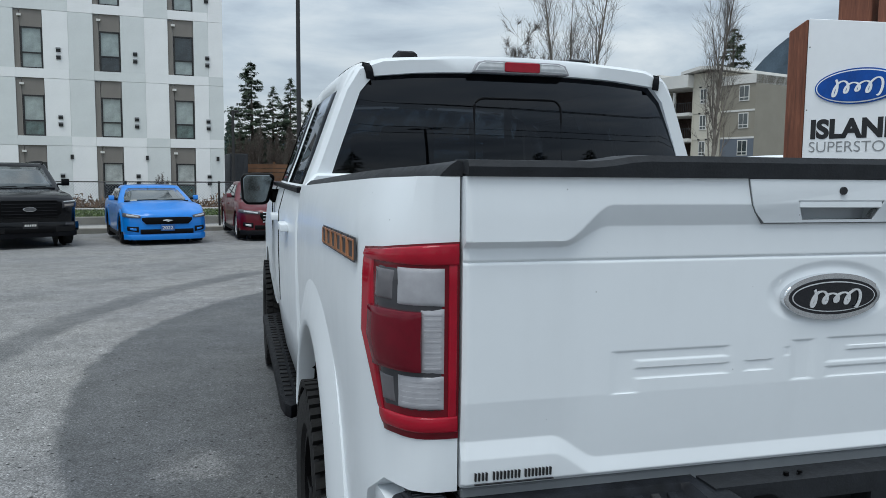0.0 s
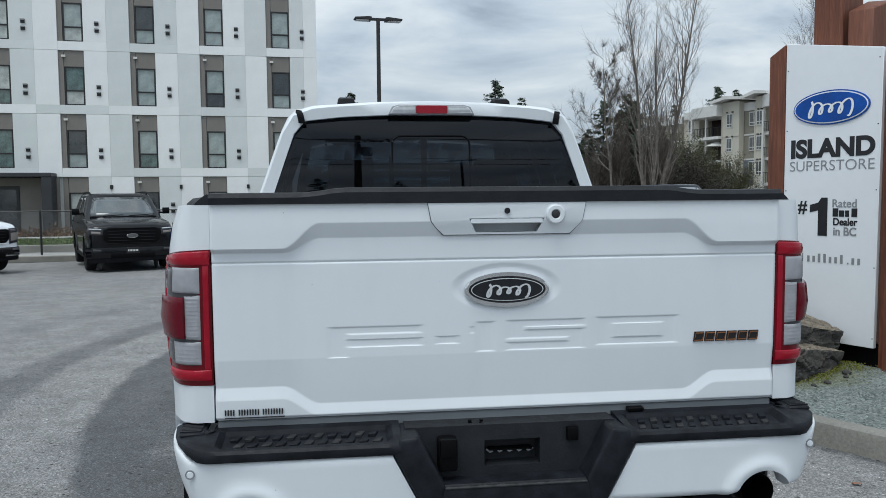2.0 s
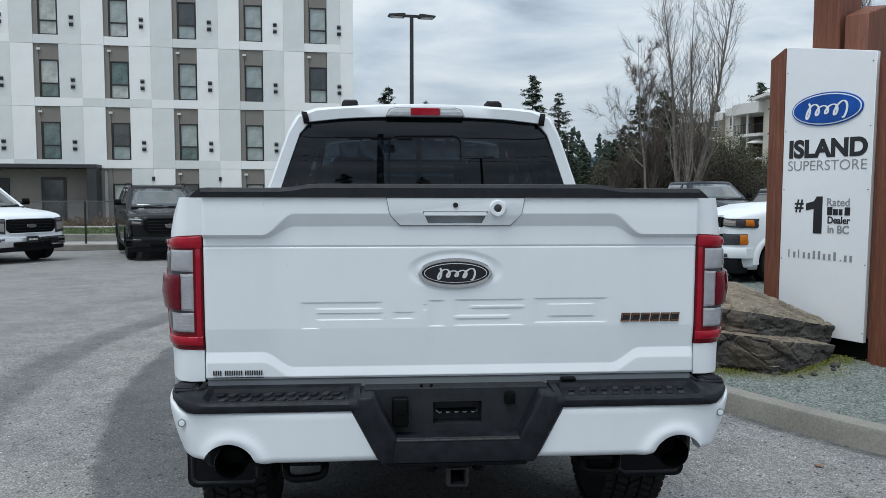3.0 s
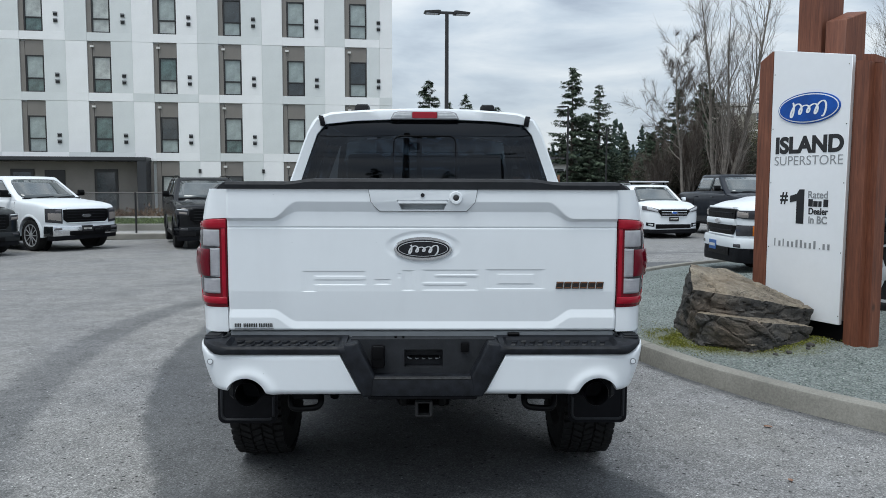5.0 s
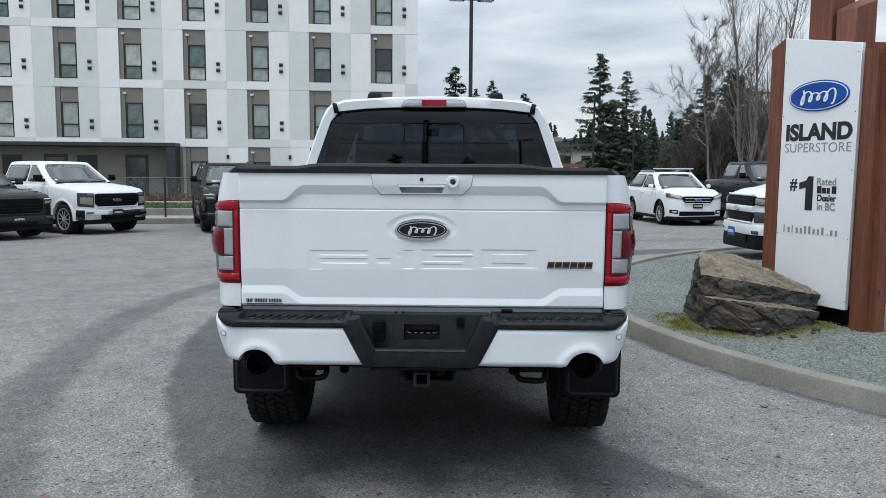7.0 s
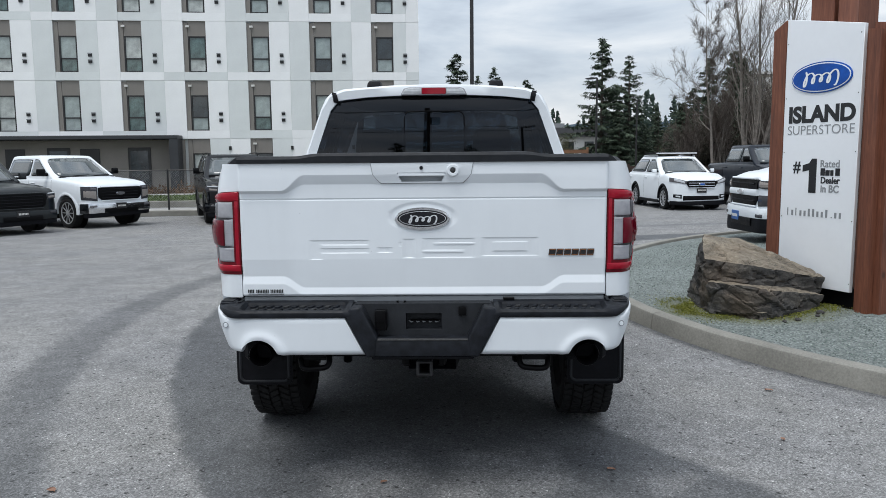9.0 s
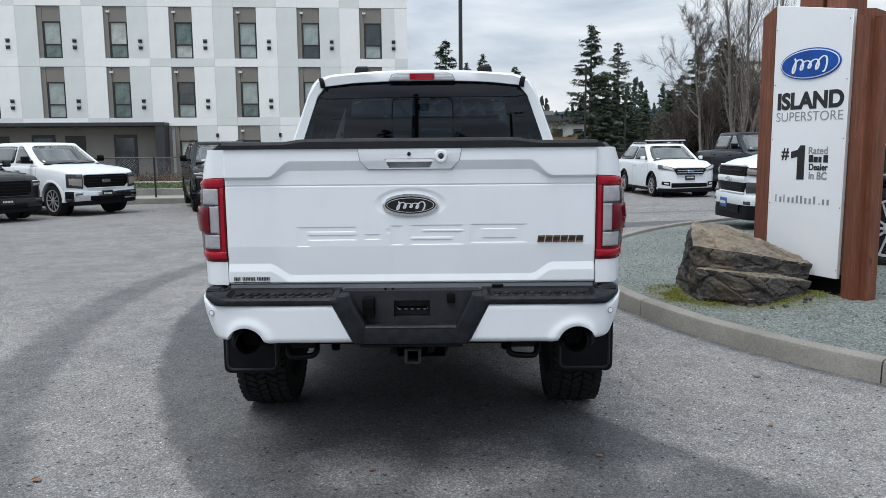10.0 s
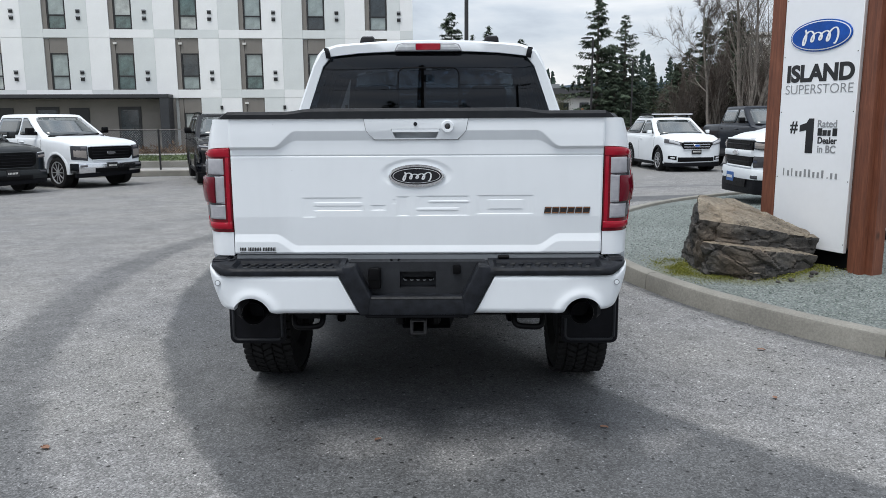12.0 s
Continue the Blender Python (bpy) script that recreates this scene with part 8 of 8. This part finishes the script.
FIR = [conifer(21, 13.5, 4.1, "tall dark green fir with drooping limbs", 0.10, 0.8), conifer(22, 12.5, 3.2, "slim dark green fir with open gaps", 0.22, 0.62),
       conifer(23, 10.0, 3.4, "broad dark green cedar", 0.04, 1.3), conifer(24, 15.5, 3.3, "thin tall fir with sparse limbs", 0.30, 0.7)]
SPOTS = [(0, 13.12, 67.36, 63, 0.9), (1, 15.44, 66.9, 70, 0.84), (0, 15.21, 71.03, 38, 0.69), (2, 14.3, 65.25, 76, 0.6), (2, 17.8, 70.46, 8, 0.74), (0, 17.4, 97.0, 1, 0.62),
         (2, 13.85, 40.45, 82, 0.68), (0, 15.61, 40.92, 155, 0.61), (2, 14.4, 41.2, 72, 0.67), (2, 16.07, 39.69, 332, 0.68), (0, 14.47, 44.44, 263, 0.47), (2, 16.79, 39.42, 270, 0.76), (2, 18.3, 41.5, 120, 0.8),
         (0, 0.15, 66.54, 337, 0.89), (1, 2.03, 68.51, 183, 0.86), (1, 3.46, 67.46, 172, 0.92), (2, 4.97, 72.38, 105, 0.99), (0, 5.92, 76.33, 217, 0.72), (0, 6.93, 74.24, 138, 0.76), (2, -0.87, 62.53, 15, 0.93),
         (0, 23.29, 88.67, 175, 0.62), (2, 23.27, 83.52, 105, 0.74), (0, 26.55, 90.91, 125, 0.66), (1, 25.22, 85.06, 80, 0.71), (2, 18.91, 79.44, 180, 0.71), (2, 17.29, 78.77, 255, 0.67), (0, 19.93, 74.05, 280, 0.48), (2, 19.51, 67.96, 262, 0.57), (0, 19.71, 63.75, 300, 0.44), (2, 16.02, 83.09, 260, 0.63), (0, 15.42, 95.36, 260, 0.51),
         (0, 14.9, 43.0, 30, 0.60), (1, 16.5, 44.0, 90, 0.68), (2, 13.9, 44.5, 10, 0.80), (0, 17.6, 45.0, 200, 0.62), (2, 15.8, 46.5, 60, 0.85),
         (3, 53.3, 76.4, 0, 1.18), (1, 54.8, 93.3, 140, 1.3), (0, 52.0, 103.0, 40, 1.4), (0, 56.5, 104.0, 100, 1.25), (1, 47.0, 106.0, 10, 1.4), (2, 22.0, 70.0, 20, 0.62), (0, 24.5, 74.0, 200, 0.5), (2, 27.0, 72.0, 310, 0.7), (2, 20.5, 60.0, 90, 0.45),
         (2, 13.1, 41.8, 40, 0.76), (2, 14.7, 39.9, 160, 0.72), (2, 16.9, 42.4, 10, 0.82), (3, 49.0, 92.0, 0, 0.82), (0, 50.5, 99.0, 50, 0.8), (1, 52.5, 99.0, 50, 1.35), (0, 44.0, 99.0, 80, 0.85)]
used = set()
for kind_no, tx, ty, turn, size in SPOTS:
    where = planted(FIR[kind_no], tx, ty, turn, size)
    if kind_no in used:
        copy_thing(FIR[kind_no], where)
    else:
        FIR[kind_no].matrix_world = where
        used.add(kind_no)


def bare_tree(name, label, seed, h, stems, spread_a=0.36, twigs=3, low=0.12, droop=0.0):
    """A leafless tree: upright leaders with steep side limbs that fork twice into fine twigs."""
    rnd = random.Random(seed)
    tree = thing(name, label, "tree", None, "bare trees")
    bm = bmesh.new()
    verts, faces = [], []

    def twig(p, d, length, r0):
        bend = Vector((rnd.gauss(0, 0.10), rnd.gauss(0, 0.10), 0.10 - droop)) * length
        mid, tip = p + d * length * 0.5 + bend * 0.3, p + d * length + bend
        side = d.cross(Vector((rnd.gauss(0, 1), rnd.gauss(0, 1), 0.2))).normalized()
        for a in (side, d.cross(side)):
            b = len(verts)
            verts.extend([p - a * r0, p + a * r0, mid + a * r0 * 0.7, mid - a * r0 * 0.7, tip])
            faces.extend([(b, b + 1, b + 2, b + 3), (b + 3, b + 2, b + 4)])

    def turned(e, open_a):
        a = rnd.uniform(0, 6.28)
        u = e.cross(Vector((math.cos(a), math.sin(a), 0.3))).normalized()
        return (e * math.cos(open_a) + u * math.sin(open_a)).normalized()

    def limb(p, d, length, r0, level):
        n = 5
        pts, rad, dirs = [p], [r0], [d]
        q, e = p.copy(), d.copy()
        for k in range(n):
            e = (e + Vector((rnd.gauss(0, 0.09), rnd.gauss(0, 0.09), 0.13 - droop))).normalized()
            q = q + e * length / n
            pts.append(q.copy())
            dirs.append(e.copy())
            rad.append(max(0.005, r0 * (1 - 0.78 * (k + 1) / n)))
        tube(bm, pts, rad, 4 if level < 2 else 3, False)
        for k in range(1, n + 1):
            if level < 2:
                for _ in range(1):
                    if rnd.random() < (0.85 if level == 0 else 0.50):
                        limb(pts[k], turned(dirs[k], rnd.uniform(0.30, 0.75)), length * rnd.uniform(0.30, 0.52), rad[k] * 0.6, level + 1)
            for _ in range(twigs if rnd.random() < 0.75 else 0):
                twig(pts[k], turned(dirs[k], rnd.uniform(0.25, 0.85)), h * rnd.uniform(0.025, 0.065), max(0.003, rad[k] * 0.30))

    for s in range(stems):
        a = 6.28 * s / stems + rnd.uniform(-0.4, 0.4)
        tilt = 0.0 if stems == 1 else rnd.uniform(0.05, 0.16)
        top = h * (1.0 if s == 0 else rnd.uniform(0.68, 0.95))
        e = Vector((tilt * math.cos(a), tilt * math.sin(a), 1)).normalized()
        q = Vector((0.15 * math.cos(a), 0.15 * math.sin(a), -0.1)) * (stems > 1)
        pts, rad = [], []
        for k in range(17):
            f = k / 16
            pts.append(q.copy())
            rad.append(max(0.008, h * 0.0085 * (1 - f) ** 0.85))
            e = (e + Vector((rnd.gauss(0, 0.035), rnd.gauss(0, 0.035), 0.05))).normalized()
            q = q + e * top / 16
        tube(bm, pts, rad, 6, False)
        for k in range(1, 17):
            f = k / 16
            if f < low:
                continue
            for _ in range(2 if f < 0.8 else 1):
                length = top * (0.34 * (1 - f) ** 0.7 + 0.03) * rnd.uniform(0.6, 1.15)
                limb(pts[k], turned(Vector((0, 0, 1)), rnd.uniform(0.6, 1.3) * spread_a), length, rad[k] * 0.55, 0 if length > h * 0.10 else 1)
    part("trunk", bm, PALEBARK, tree, "grey-brown limbs", 0)
    tagged(link("twig_haze", data("twig_haze", verts, faces), TWIG, tree, "fine bare twigs", 0), kind="stuff")
    return tree


POPLAR = bare_tree("bare_tree", "tall leafless tree with upright grey limbs", 5, 12.5, 3, 0.34, 1)
POPLAR.matrix_world = planted(POPLAR, 13.3, 31.7, 20, 1.0)
SLENDER = bare_tree("bare_tree", "slender leafless tree with steep grey limbs", 6, 12.5, 1, 0.26, 2)
SLENDER.matrix_world = planted(SLENDER, 18.3, 27.6, 130, 0.88)
SPREADING = bare_tree("bare_tree", "leafless spreading tree with brown twigs", 9, 9.0, 1, 0.85, 5, 0.3, 0.05)
SPREADING.matrix_world = planted(SPREADING, 12.2, 33.6, 0, 0.95)
SAPLING = bare_tree("bare_shrub", "thin brown leafless thicket", 14, 5.5, 9, 0.42, 2, 0.2)
SAPLING.matrix_world = planted(SAPLING, 13.6, 37.0, 0, 1.0)
for tx, ty, turn, size in ((16.0, 54.4, 60, 0.7), (15.3, 49.4, 100, 0.65), (16.6, 56.5, 200, 0.7), (12.0, 37.0, 240, 0.7), (15.4, 36.0, 20, 1.0), (17.2, 52.0, 300, 0.7), (0.3, 60, 20, 0.9), (1.8, 58, 90, 0.8), (3.2, 60, 190, 0.9), (-1.0, 61, 290, 0.8), (-9.2, 32.0, 30, 0.28), (-4.2, 33.0, 80, 0.26)):
    copy_thing(SAPLING, planted(SAPLING, tx, ty, turn, size))


def far_woods():
    rnd = random.Random(77)
    verts, faces = [], []
    for k in range(380):
        az = radians(rnd.uniform(-8, 52))
        d = rnd.uniform(120, 230)
        x, y = d * math.sin(az), d * math.cos(az)
        h = rnd.uniform(7, 15) * (0.75 + 0.35 * noise.noise((x * 0.02, y * 0.02, 0)))
        z = 0
        while z < h:
            r = (1 - z / h) * h * 0.20 * rnd.uniform(0.6, 1.2) + 0.1
            for q in range(8):
                t = rnd.uniform(0, 6.28)
                rr = r * rnd.uniform(0.2, 1.0)
                c = Vector((x + rr * math.cos(t), y + rr * math.sin(t), z + rnd.uniform(-0.3, 0.3)))
                w = rnd.uniform(0.15, 0.42)
                b = len(verts)
                verts += [c + Vector((-w, 0, 0)), c + Vector((w, rnd.uniform(-w, w), -0.3 * w)), c + Vector((rnd.uniform(-0.3, 0.3), 0, rnd.uniform(0.5, 1.6) * w))]
                faces.append((b, b + 1, b + 2))
            z += h * 0.036
    tagged(link("far_woods", data("far_woods", verts, faces), FARWOOD, None, "", 0), "distant dark conifer woods", "woods", kind="stuff")
    # wooded ridges behind
    for name, d, top, seed in (("hill_near", 420, 20, 1.0), ("hill_far", 900, 58, 5.0)):
        verts, faces = [], []
        n = 160
        for k in range(n + 1):
            az = radians(-40 + 115 * k / n)
            x, y = d * math.sin(az), d * math.cos(az)
            swell = 0.5 + 0.5 * noise.noise((k * 0.05 + seed, 1, 0)) + (2.9 * math.exp(-((math.degrees(az) - 40.0) / 5.5) ** 2) if name == "hill_far" else 0)
            h = top * (0.30 + 0.7 * swell) + 1.5 * noise.noise((k * 1.7, seed, 0)) + rnd.uniform(0, 1.2) * d / 420
            verts += [(x, y, -2), (x * 1.03, y * 1.03, h)]
            if k:
                b = 2 * k
                faces.append((b - 2, b, b + 1, b - 1))
        tagged(link(name, data(name, verts, faces), HAZYHILL, None, "", 0), "hazy blue-green wooded ridge", "hill", kind="structure")


far_woods()


# ---- distant buildings ----
def balcony_block():
    """Flats with beige towers, a recessed bay and deep balconies, seen along their front; the ground rises to them."""
    house = thing("balcony_apartments", "beige and taupe flats with towers, deep balconies and flat eaves", "building", pose(42.6, 82.1, -0.45, 0, 0, -72.3))
    floors = (3.2, 5.9, 8.6)

    def put(name, bm, mat, label="", parent=house):
        return part(name, bm, mat, parent, label)

    def window(u, d, z, w, h):
        win = new("window")
        win.parent = house
        win.matrix_local = Matrix.Translation((u, d, z))
        put("window_frame", boxed(-w / 2, w / 2, -0.07, 0.02, 0, h), OFFWHITE, "white frame", win)
        for a in (-w / 2 + 0.09, 0.04):
            put("pane", boxed(a, a + w / 2 - 0.13, -0.09, -0.05, 0.42, h - 0.10), CARGLASS, "", win)
            put("pane", boxed(a, a + w / 2 - 0.13, -0.09, -0.05, 0.10, 0.32), CARGLASS, "", win)

    # towers and plain bays: start, width, siding, how far back, top
    for u, w, mat, d, top, tower in ((0.0, 2.5, BEIGE, -0.5, 12.3, True), (2.5, 2.0, TAUPESIDING, 0.25, 12.0, False), (4.5, 1.4, BEIGE, -0.2, 12.5, True),
                                     (10.7, 3.0, BEIGE, -0.4, 12.6, True), (13.7, 4.0, TAUPESIDING, 0.3, 12.0, False), (-7.3, 2.5, BEIGE, 0.6, 11.9, False), (-11.5, 4.2, TAUPESIDING, 0.2, 11.5, False), (-20.0, 4.0, BEIGE, -0.5, 12.1, True), (-16.0, 4.5, BEIGE, 0.0, 11.5, False)):
        put("wall", boxed(u, u + w, d, 12, 3.0, top), mat)
        put("base_wall", boxed(u, u + w, d - 0.08, 12, -0.3, 3.0), OFFWHITE, "pale base")
        if tower:
            put("eave", prism(bmesh.new(), [(u - 0.9, top - 0.10), (u + w * 0.5, top + 0.25), (u + w + 0.9, top + 0.05), (u + w + 0.9, top + 0.34), (u + w * 0.5, top + 0.60), (u - 0.9, top + 0.22)], xz, d - 1.0, 12), OFFWHITE, "white tilted eave")
        else:
            put("parapet", boxed(u, u + w, d - 0.12, 12, top - 0.85, top + 0.05), OFFWHITE, "white parapet")
        for z in floors[1:]:
            put("belt_board", boxed(u, u + w, d - 0.05, d, z - 0.16, z + 0.02), OFFWHITE if mat is not BEIGE else BEIGE)
        for z in floors:
            window(u + w * (0.45 if mat is BEIGE else 0.68), d, z + 0.85, 0.85 if mat is BEIGE else 1.15, 1.55)
            if mat is BEIGE:
                for k in (0.30, 0.62):
                    put("wall_vent", boxed(u + w * k - 0.12, u + w * k + 0.12, d - 0.10, d, z + 2.48, z + 2.62), WINFRAME)
        if mat is TAUPESIDING:
            put("lower_wall", boxed(u + 0.02, u + w - 0.02, d - 0.03, d, 3.0, 5.74), SLATESIDING, "slate grey siding")
        put("corner_board", boxed(u - 0.07, u + 0.07, d - 0.06, d, 3.0, top - 0.85), mat)
    # deep balconies in two recesses: the outer edge bends forward
    for u0 in (-4.8, 5.9):
        put("wall", boxed(u0, u0 + 4.8, 2.6, 12, -0.3, 12.0), DARKBOARD, "dark brown siding in the recess")
        put("roof_fascia", prism(bmesh.new(), [(u0 - 0.8, 0.0), (u0 + 0.6, -1.0), (u0 + 2.4, -1.4), (u0 + 4.8, -1.4), (u0 + 4.8, 12), (u0 - 0.8, 12)], xy, 10.85 if u0 < 0 else 11.2, 12.05 if u0 < 0 else 12.5), OFFWHITE, "white curved roof edge")
        for u in (u0 + 0.1, u0 + 2.45):
            put("balcony_post", boxed(u - 0.11, u + 0.11, -0.75, -0.53, 3.0, 10.85), OFFWHITE)
        for z in floors:
            bal = new("balcony")
            bal.parent = house
            bal.matrix_local = Matrix.Translation((u0 + 4.8, 0, z))
            put("slab", prism(bmesh.new(), [(-4.9, -0.2), (-3.6, -0.9), (-2.2, -1.1), (0.0, -1.1), (0.0, 2.6), (-4.9, 2.6)], xy, -0.32, 0.0), OFFWHITE, "white balcony slab", bal)
            put("railing", boxed(-4.7, 0.0, -0.72, -0.67, 1.02, 1.08), WINFRAME, "", bal)
            for k in range(20):
                put("baluster", boxed(-4.7 + k * 0.245, -4.66 + k * 0.245, -0.71, -0.68, 0, 1.03), WINFRAME, "", bal)
            for k in range(2):
                put("balcony_door", boxed(-2.2 + k * 1.05, -1.25 + k * 1.05, 2.52, 2.62, 0.05, 2.1), OFFWHITE, "white glazed door", bal)
                put("pane", boxed(-2.1 + k * 1.05, -1.35 + k * 1.05, 2.48, 2.54, 0.2, 2.0), PANE[0], "", bal)


balcony_block()


def parasol():
    shade = thing("parasol", "pale garden parasol open on a balcony", "parasol", Matrix.Translation((42.6, 82.1, 5.45)) @ Matrix.Rotation(radians(-72.3), 4, "Z") @ Matrix.Translation((-1.2, 0.0, 0.0)))
    part("pole", tubed([(0, 0, 0), (0, 0, 2.1)], 0.03, 6), WINFRAME, shade)
    part("canopy", lathed([(1.62, 1.35), (1.70, 1.33), (2.05, 0.55), (2.16, 0.03), (2.10, 0.02), (1.98, 0.55), (1.66, 1.28)], (0, 0, 0), "z", 8), OFFWHITE, shade, "pale pleated canopy")


parasol()


def leafy_bush(name, label, seed, h, w, mat):
    """A ragged bush: thin stems with loose clumps of small leaves, uneven in outline."""
    rnd = random.Random(seed)
    bush = thing(name, label, "shrub", None, "shrubs at the lot's edge")
    bm = bmesh.new()
    verts, faces = [], []
    for k in range(46):
        t, lean = rnd.uniform(0, 6.28), rnd.uniform(0.05, 1.0) ** 0.6
        top = h * rnd.uniform(0.55, 1.0) * (1 - 0.45 * lean ** 2)
        tip = Vector((lean * w * math.cos(t), lean * w * math.sin(t), top))
        mid = tip * 0.5 + Vector((rnd.gauss(0, 0.15), rnd.gauss(0, 0.15), 0.12 * h))
        tube(bm, [Vector((0.1 * tip.x, 0.1 * tip.y, -0.1)), mid, tip], [0.03, 0.018, 0.006], 3, False)
        for q in range(330):
            s = rnd.uniform(0.12, 1.02)
            c = (mid * (2 * s) if s < 0.5 else mid.lerp(tip, 2 * s - 1)) + Vector((rnd.gauss(0, 0.20), rnd.gauss(0, 0.20), rnd.gauss(0, 0.16)))
            size = rnd.uniform(0.018, 0.055)
            d = Vector((rnd.gauss(0, 1), rnd.gauss(0, 1), rnd.gauss(0.2, 0.8))).normalized()
            side = d.cross(Vector((rnd.gauss(0, 1), rnd.gauss(0, 1), rnd.gauss(0, 1)))).normalized()
            b = len(verts)
            verts += [c - d * size, c + side * size * 0.6, c + d * size * 1.3, c - side * size * 0.6]
            faces.append((b, b + 1, b + 2, b + 3))
    part("stems", bm, BARK, bush, "thin brown stems", 0)
    tagged(link("foliage", data("foliage", verts, faces), mat, bush, "", 0), kind="stuff")
    return bush


OLIVEBUSH = leafy_bush("evergreen_shrub", "olive green shrub at the lot's edge", 31, 4.4, 2.2, OLIVELEAF)
BROWNBUSH = leafy_bush("brown_shrub", "brown dry shrub under the trees", 32, 4.0, 2.0, THICKETLEAF)
for bush, spots in ((OLIVEBUSH, ((34.4, 69.0, 0, 1.45), (31.2, 70.0, 10, 1.3), (33.2, 71.5, 70, 1.3), (37.0, 69.5, 150, 0.95), (18.2, 58.0, 200, 0.8), (9.0, 63.0, 250, 0.6))),
                    (BROWNBUSH, ((16.2, 37.6, 0, 1.05), (14.6, 37.9, 90, 0.95), (13.2, 38.6, 200, 0.95), (17.8, 37.0, 20, 1.0), (19.4, 42.0, 60, 1.1), (16.9, 50.0, 140, 0.95), (18.4, 53.0, 300, 1.0)))):
    for k, (tx, ty, turn, size) in enumerate(spots):
        if k:
            copy_thing(bush, planted(bush, tx, ty, turn, size))
        else:
            bush.matrix_world = planted(bush, tx, ty, turn, size)


def small_house():
    house = thing("small_house", "white low house with dark shallow roof beyond the lot", "house", pose(12.6, 88.0, 0, 0, 0, 8))
    part("wall", boxed(-6.5, 4.5, 0, 8, 0, 3.9), OFFWHITE, house)
    part("roof", prism(bmesh.new(), [(-7.2, 3.85), (5.2, 3.85), (5.2, 4.35), (2.0, 4.9), (-5.0, 4.9), (-7.2, 4.35)], xz, -0.7, 8.7), ROOFING, house, "dark roof")
    part("roof_unit", boxed(-2.0, 0.6, 2, 4, 4.8, 5.5), GREYINK, house)
    for x in (-5.0, -2.2, 0.6, 3.0):
        win = part("window", boxed(x - 0.55, x + 0.55, -0.05, 0.02, 1.9, 3.3), WINFRAME, house, "dark window")
        part("pane", boxed(x - 0.46, x + 0.46, -0.07, -0.04, 2.0, 3.2), PANE[0], win)


small_house()


def board_fences():
    for name, x, y, w, turn, h0, h1, mat, label in (("board_fence", 3.6, 44.0, 9.0, 4, 0.3, 2.0, CEDAR, "brown horizontal cedar board fence"), ("board_fence", 15.0, 36.5, 12.0, -6, -0.2, 1.05, DARKBOARD, "dark red-brown board fence")):
        fence = thing(name, label, "fence", pose(x, y, 0, 0, 0, turn))
        n = 7
        for k in range(n):
            z = h0 + (h1 - h0) * k / n
            part("board", boxed(-w / 2, w / 2, -0.02, 0.02, z, z + (h1 - h0) / n * 0.86), mat, fence)
        for k in range(6):
            u = -w / 2 + w * k / 5
            part("fence_post", boxed(u - 0.06, u + 0.06, 0.02, 0.14, 0, h1 + 0.1), mat, fence)
    shed = thing("storage_box", "dark blue-grey metal storage box behind the fence", "container", pose(0.1, 40.0, 0, 0, 0, 6))
    part("shell", boxed(-1.6, -0.7, 0, 4, 0, 2.45, 0.03), CANOPY, shed)
    for k in range(3):
        part("rib", boxed(-1.5 + 0.29 * k, -1.38 + 0.29 * k, -0.03, 0.0, 0.1, 2.35), CANOPY, shed)


board_fences()


# ---- street behind the camera, seen only in reflections ----
def street_behind():
    rnd = random.Random(31)
    for k in range(9):
        x = -30 + 8 * k + rnd.uniform(-2, 2)
        copy_thing(FIR[k % 3], planted(FIR[k % 3], x, -44 + rnd.uniform(-4, 4), 50 * k, rnd.uniform(0.72, 0.98)))


street_behind()
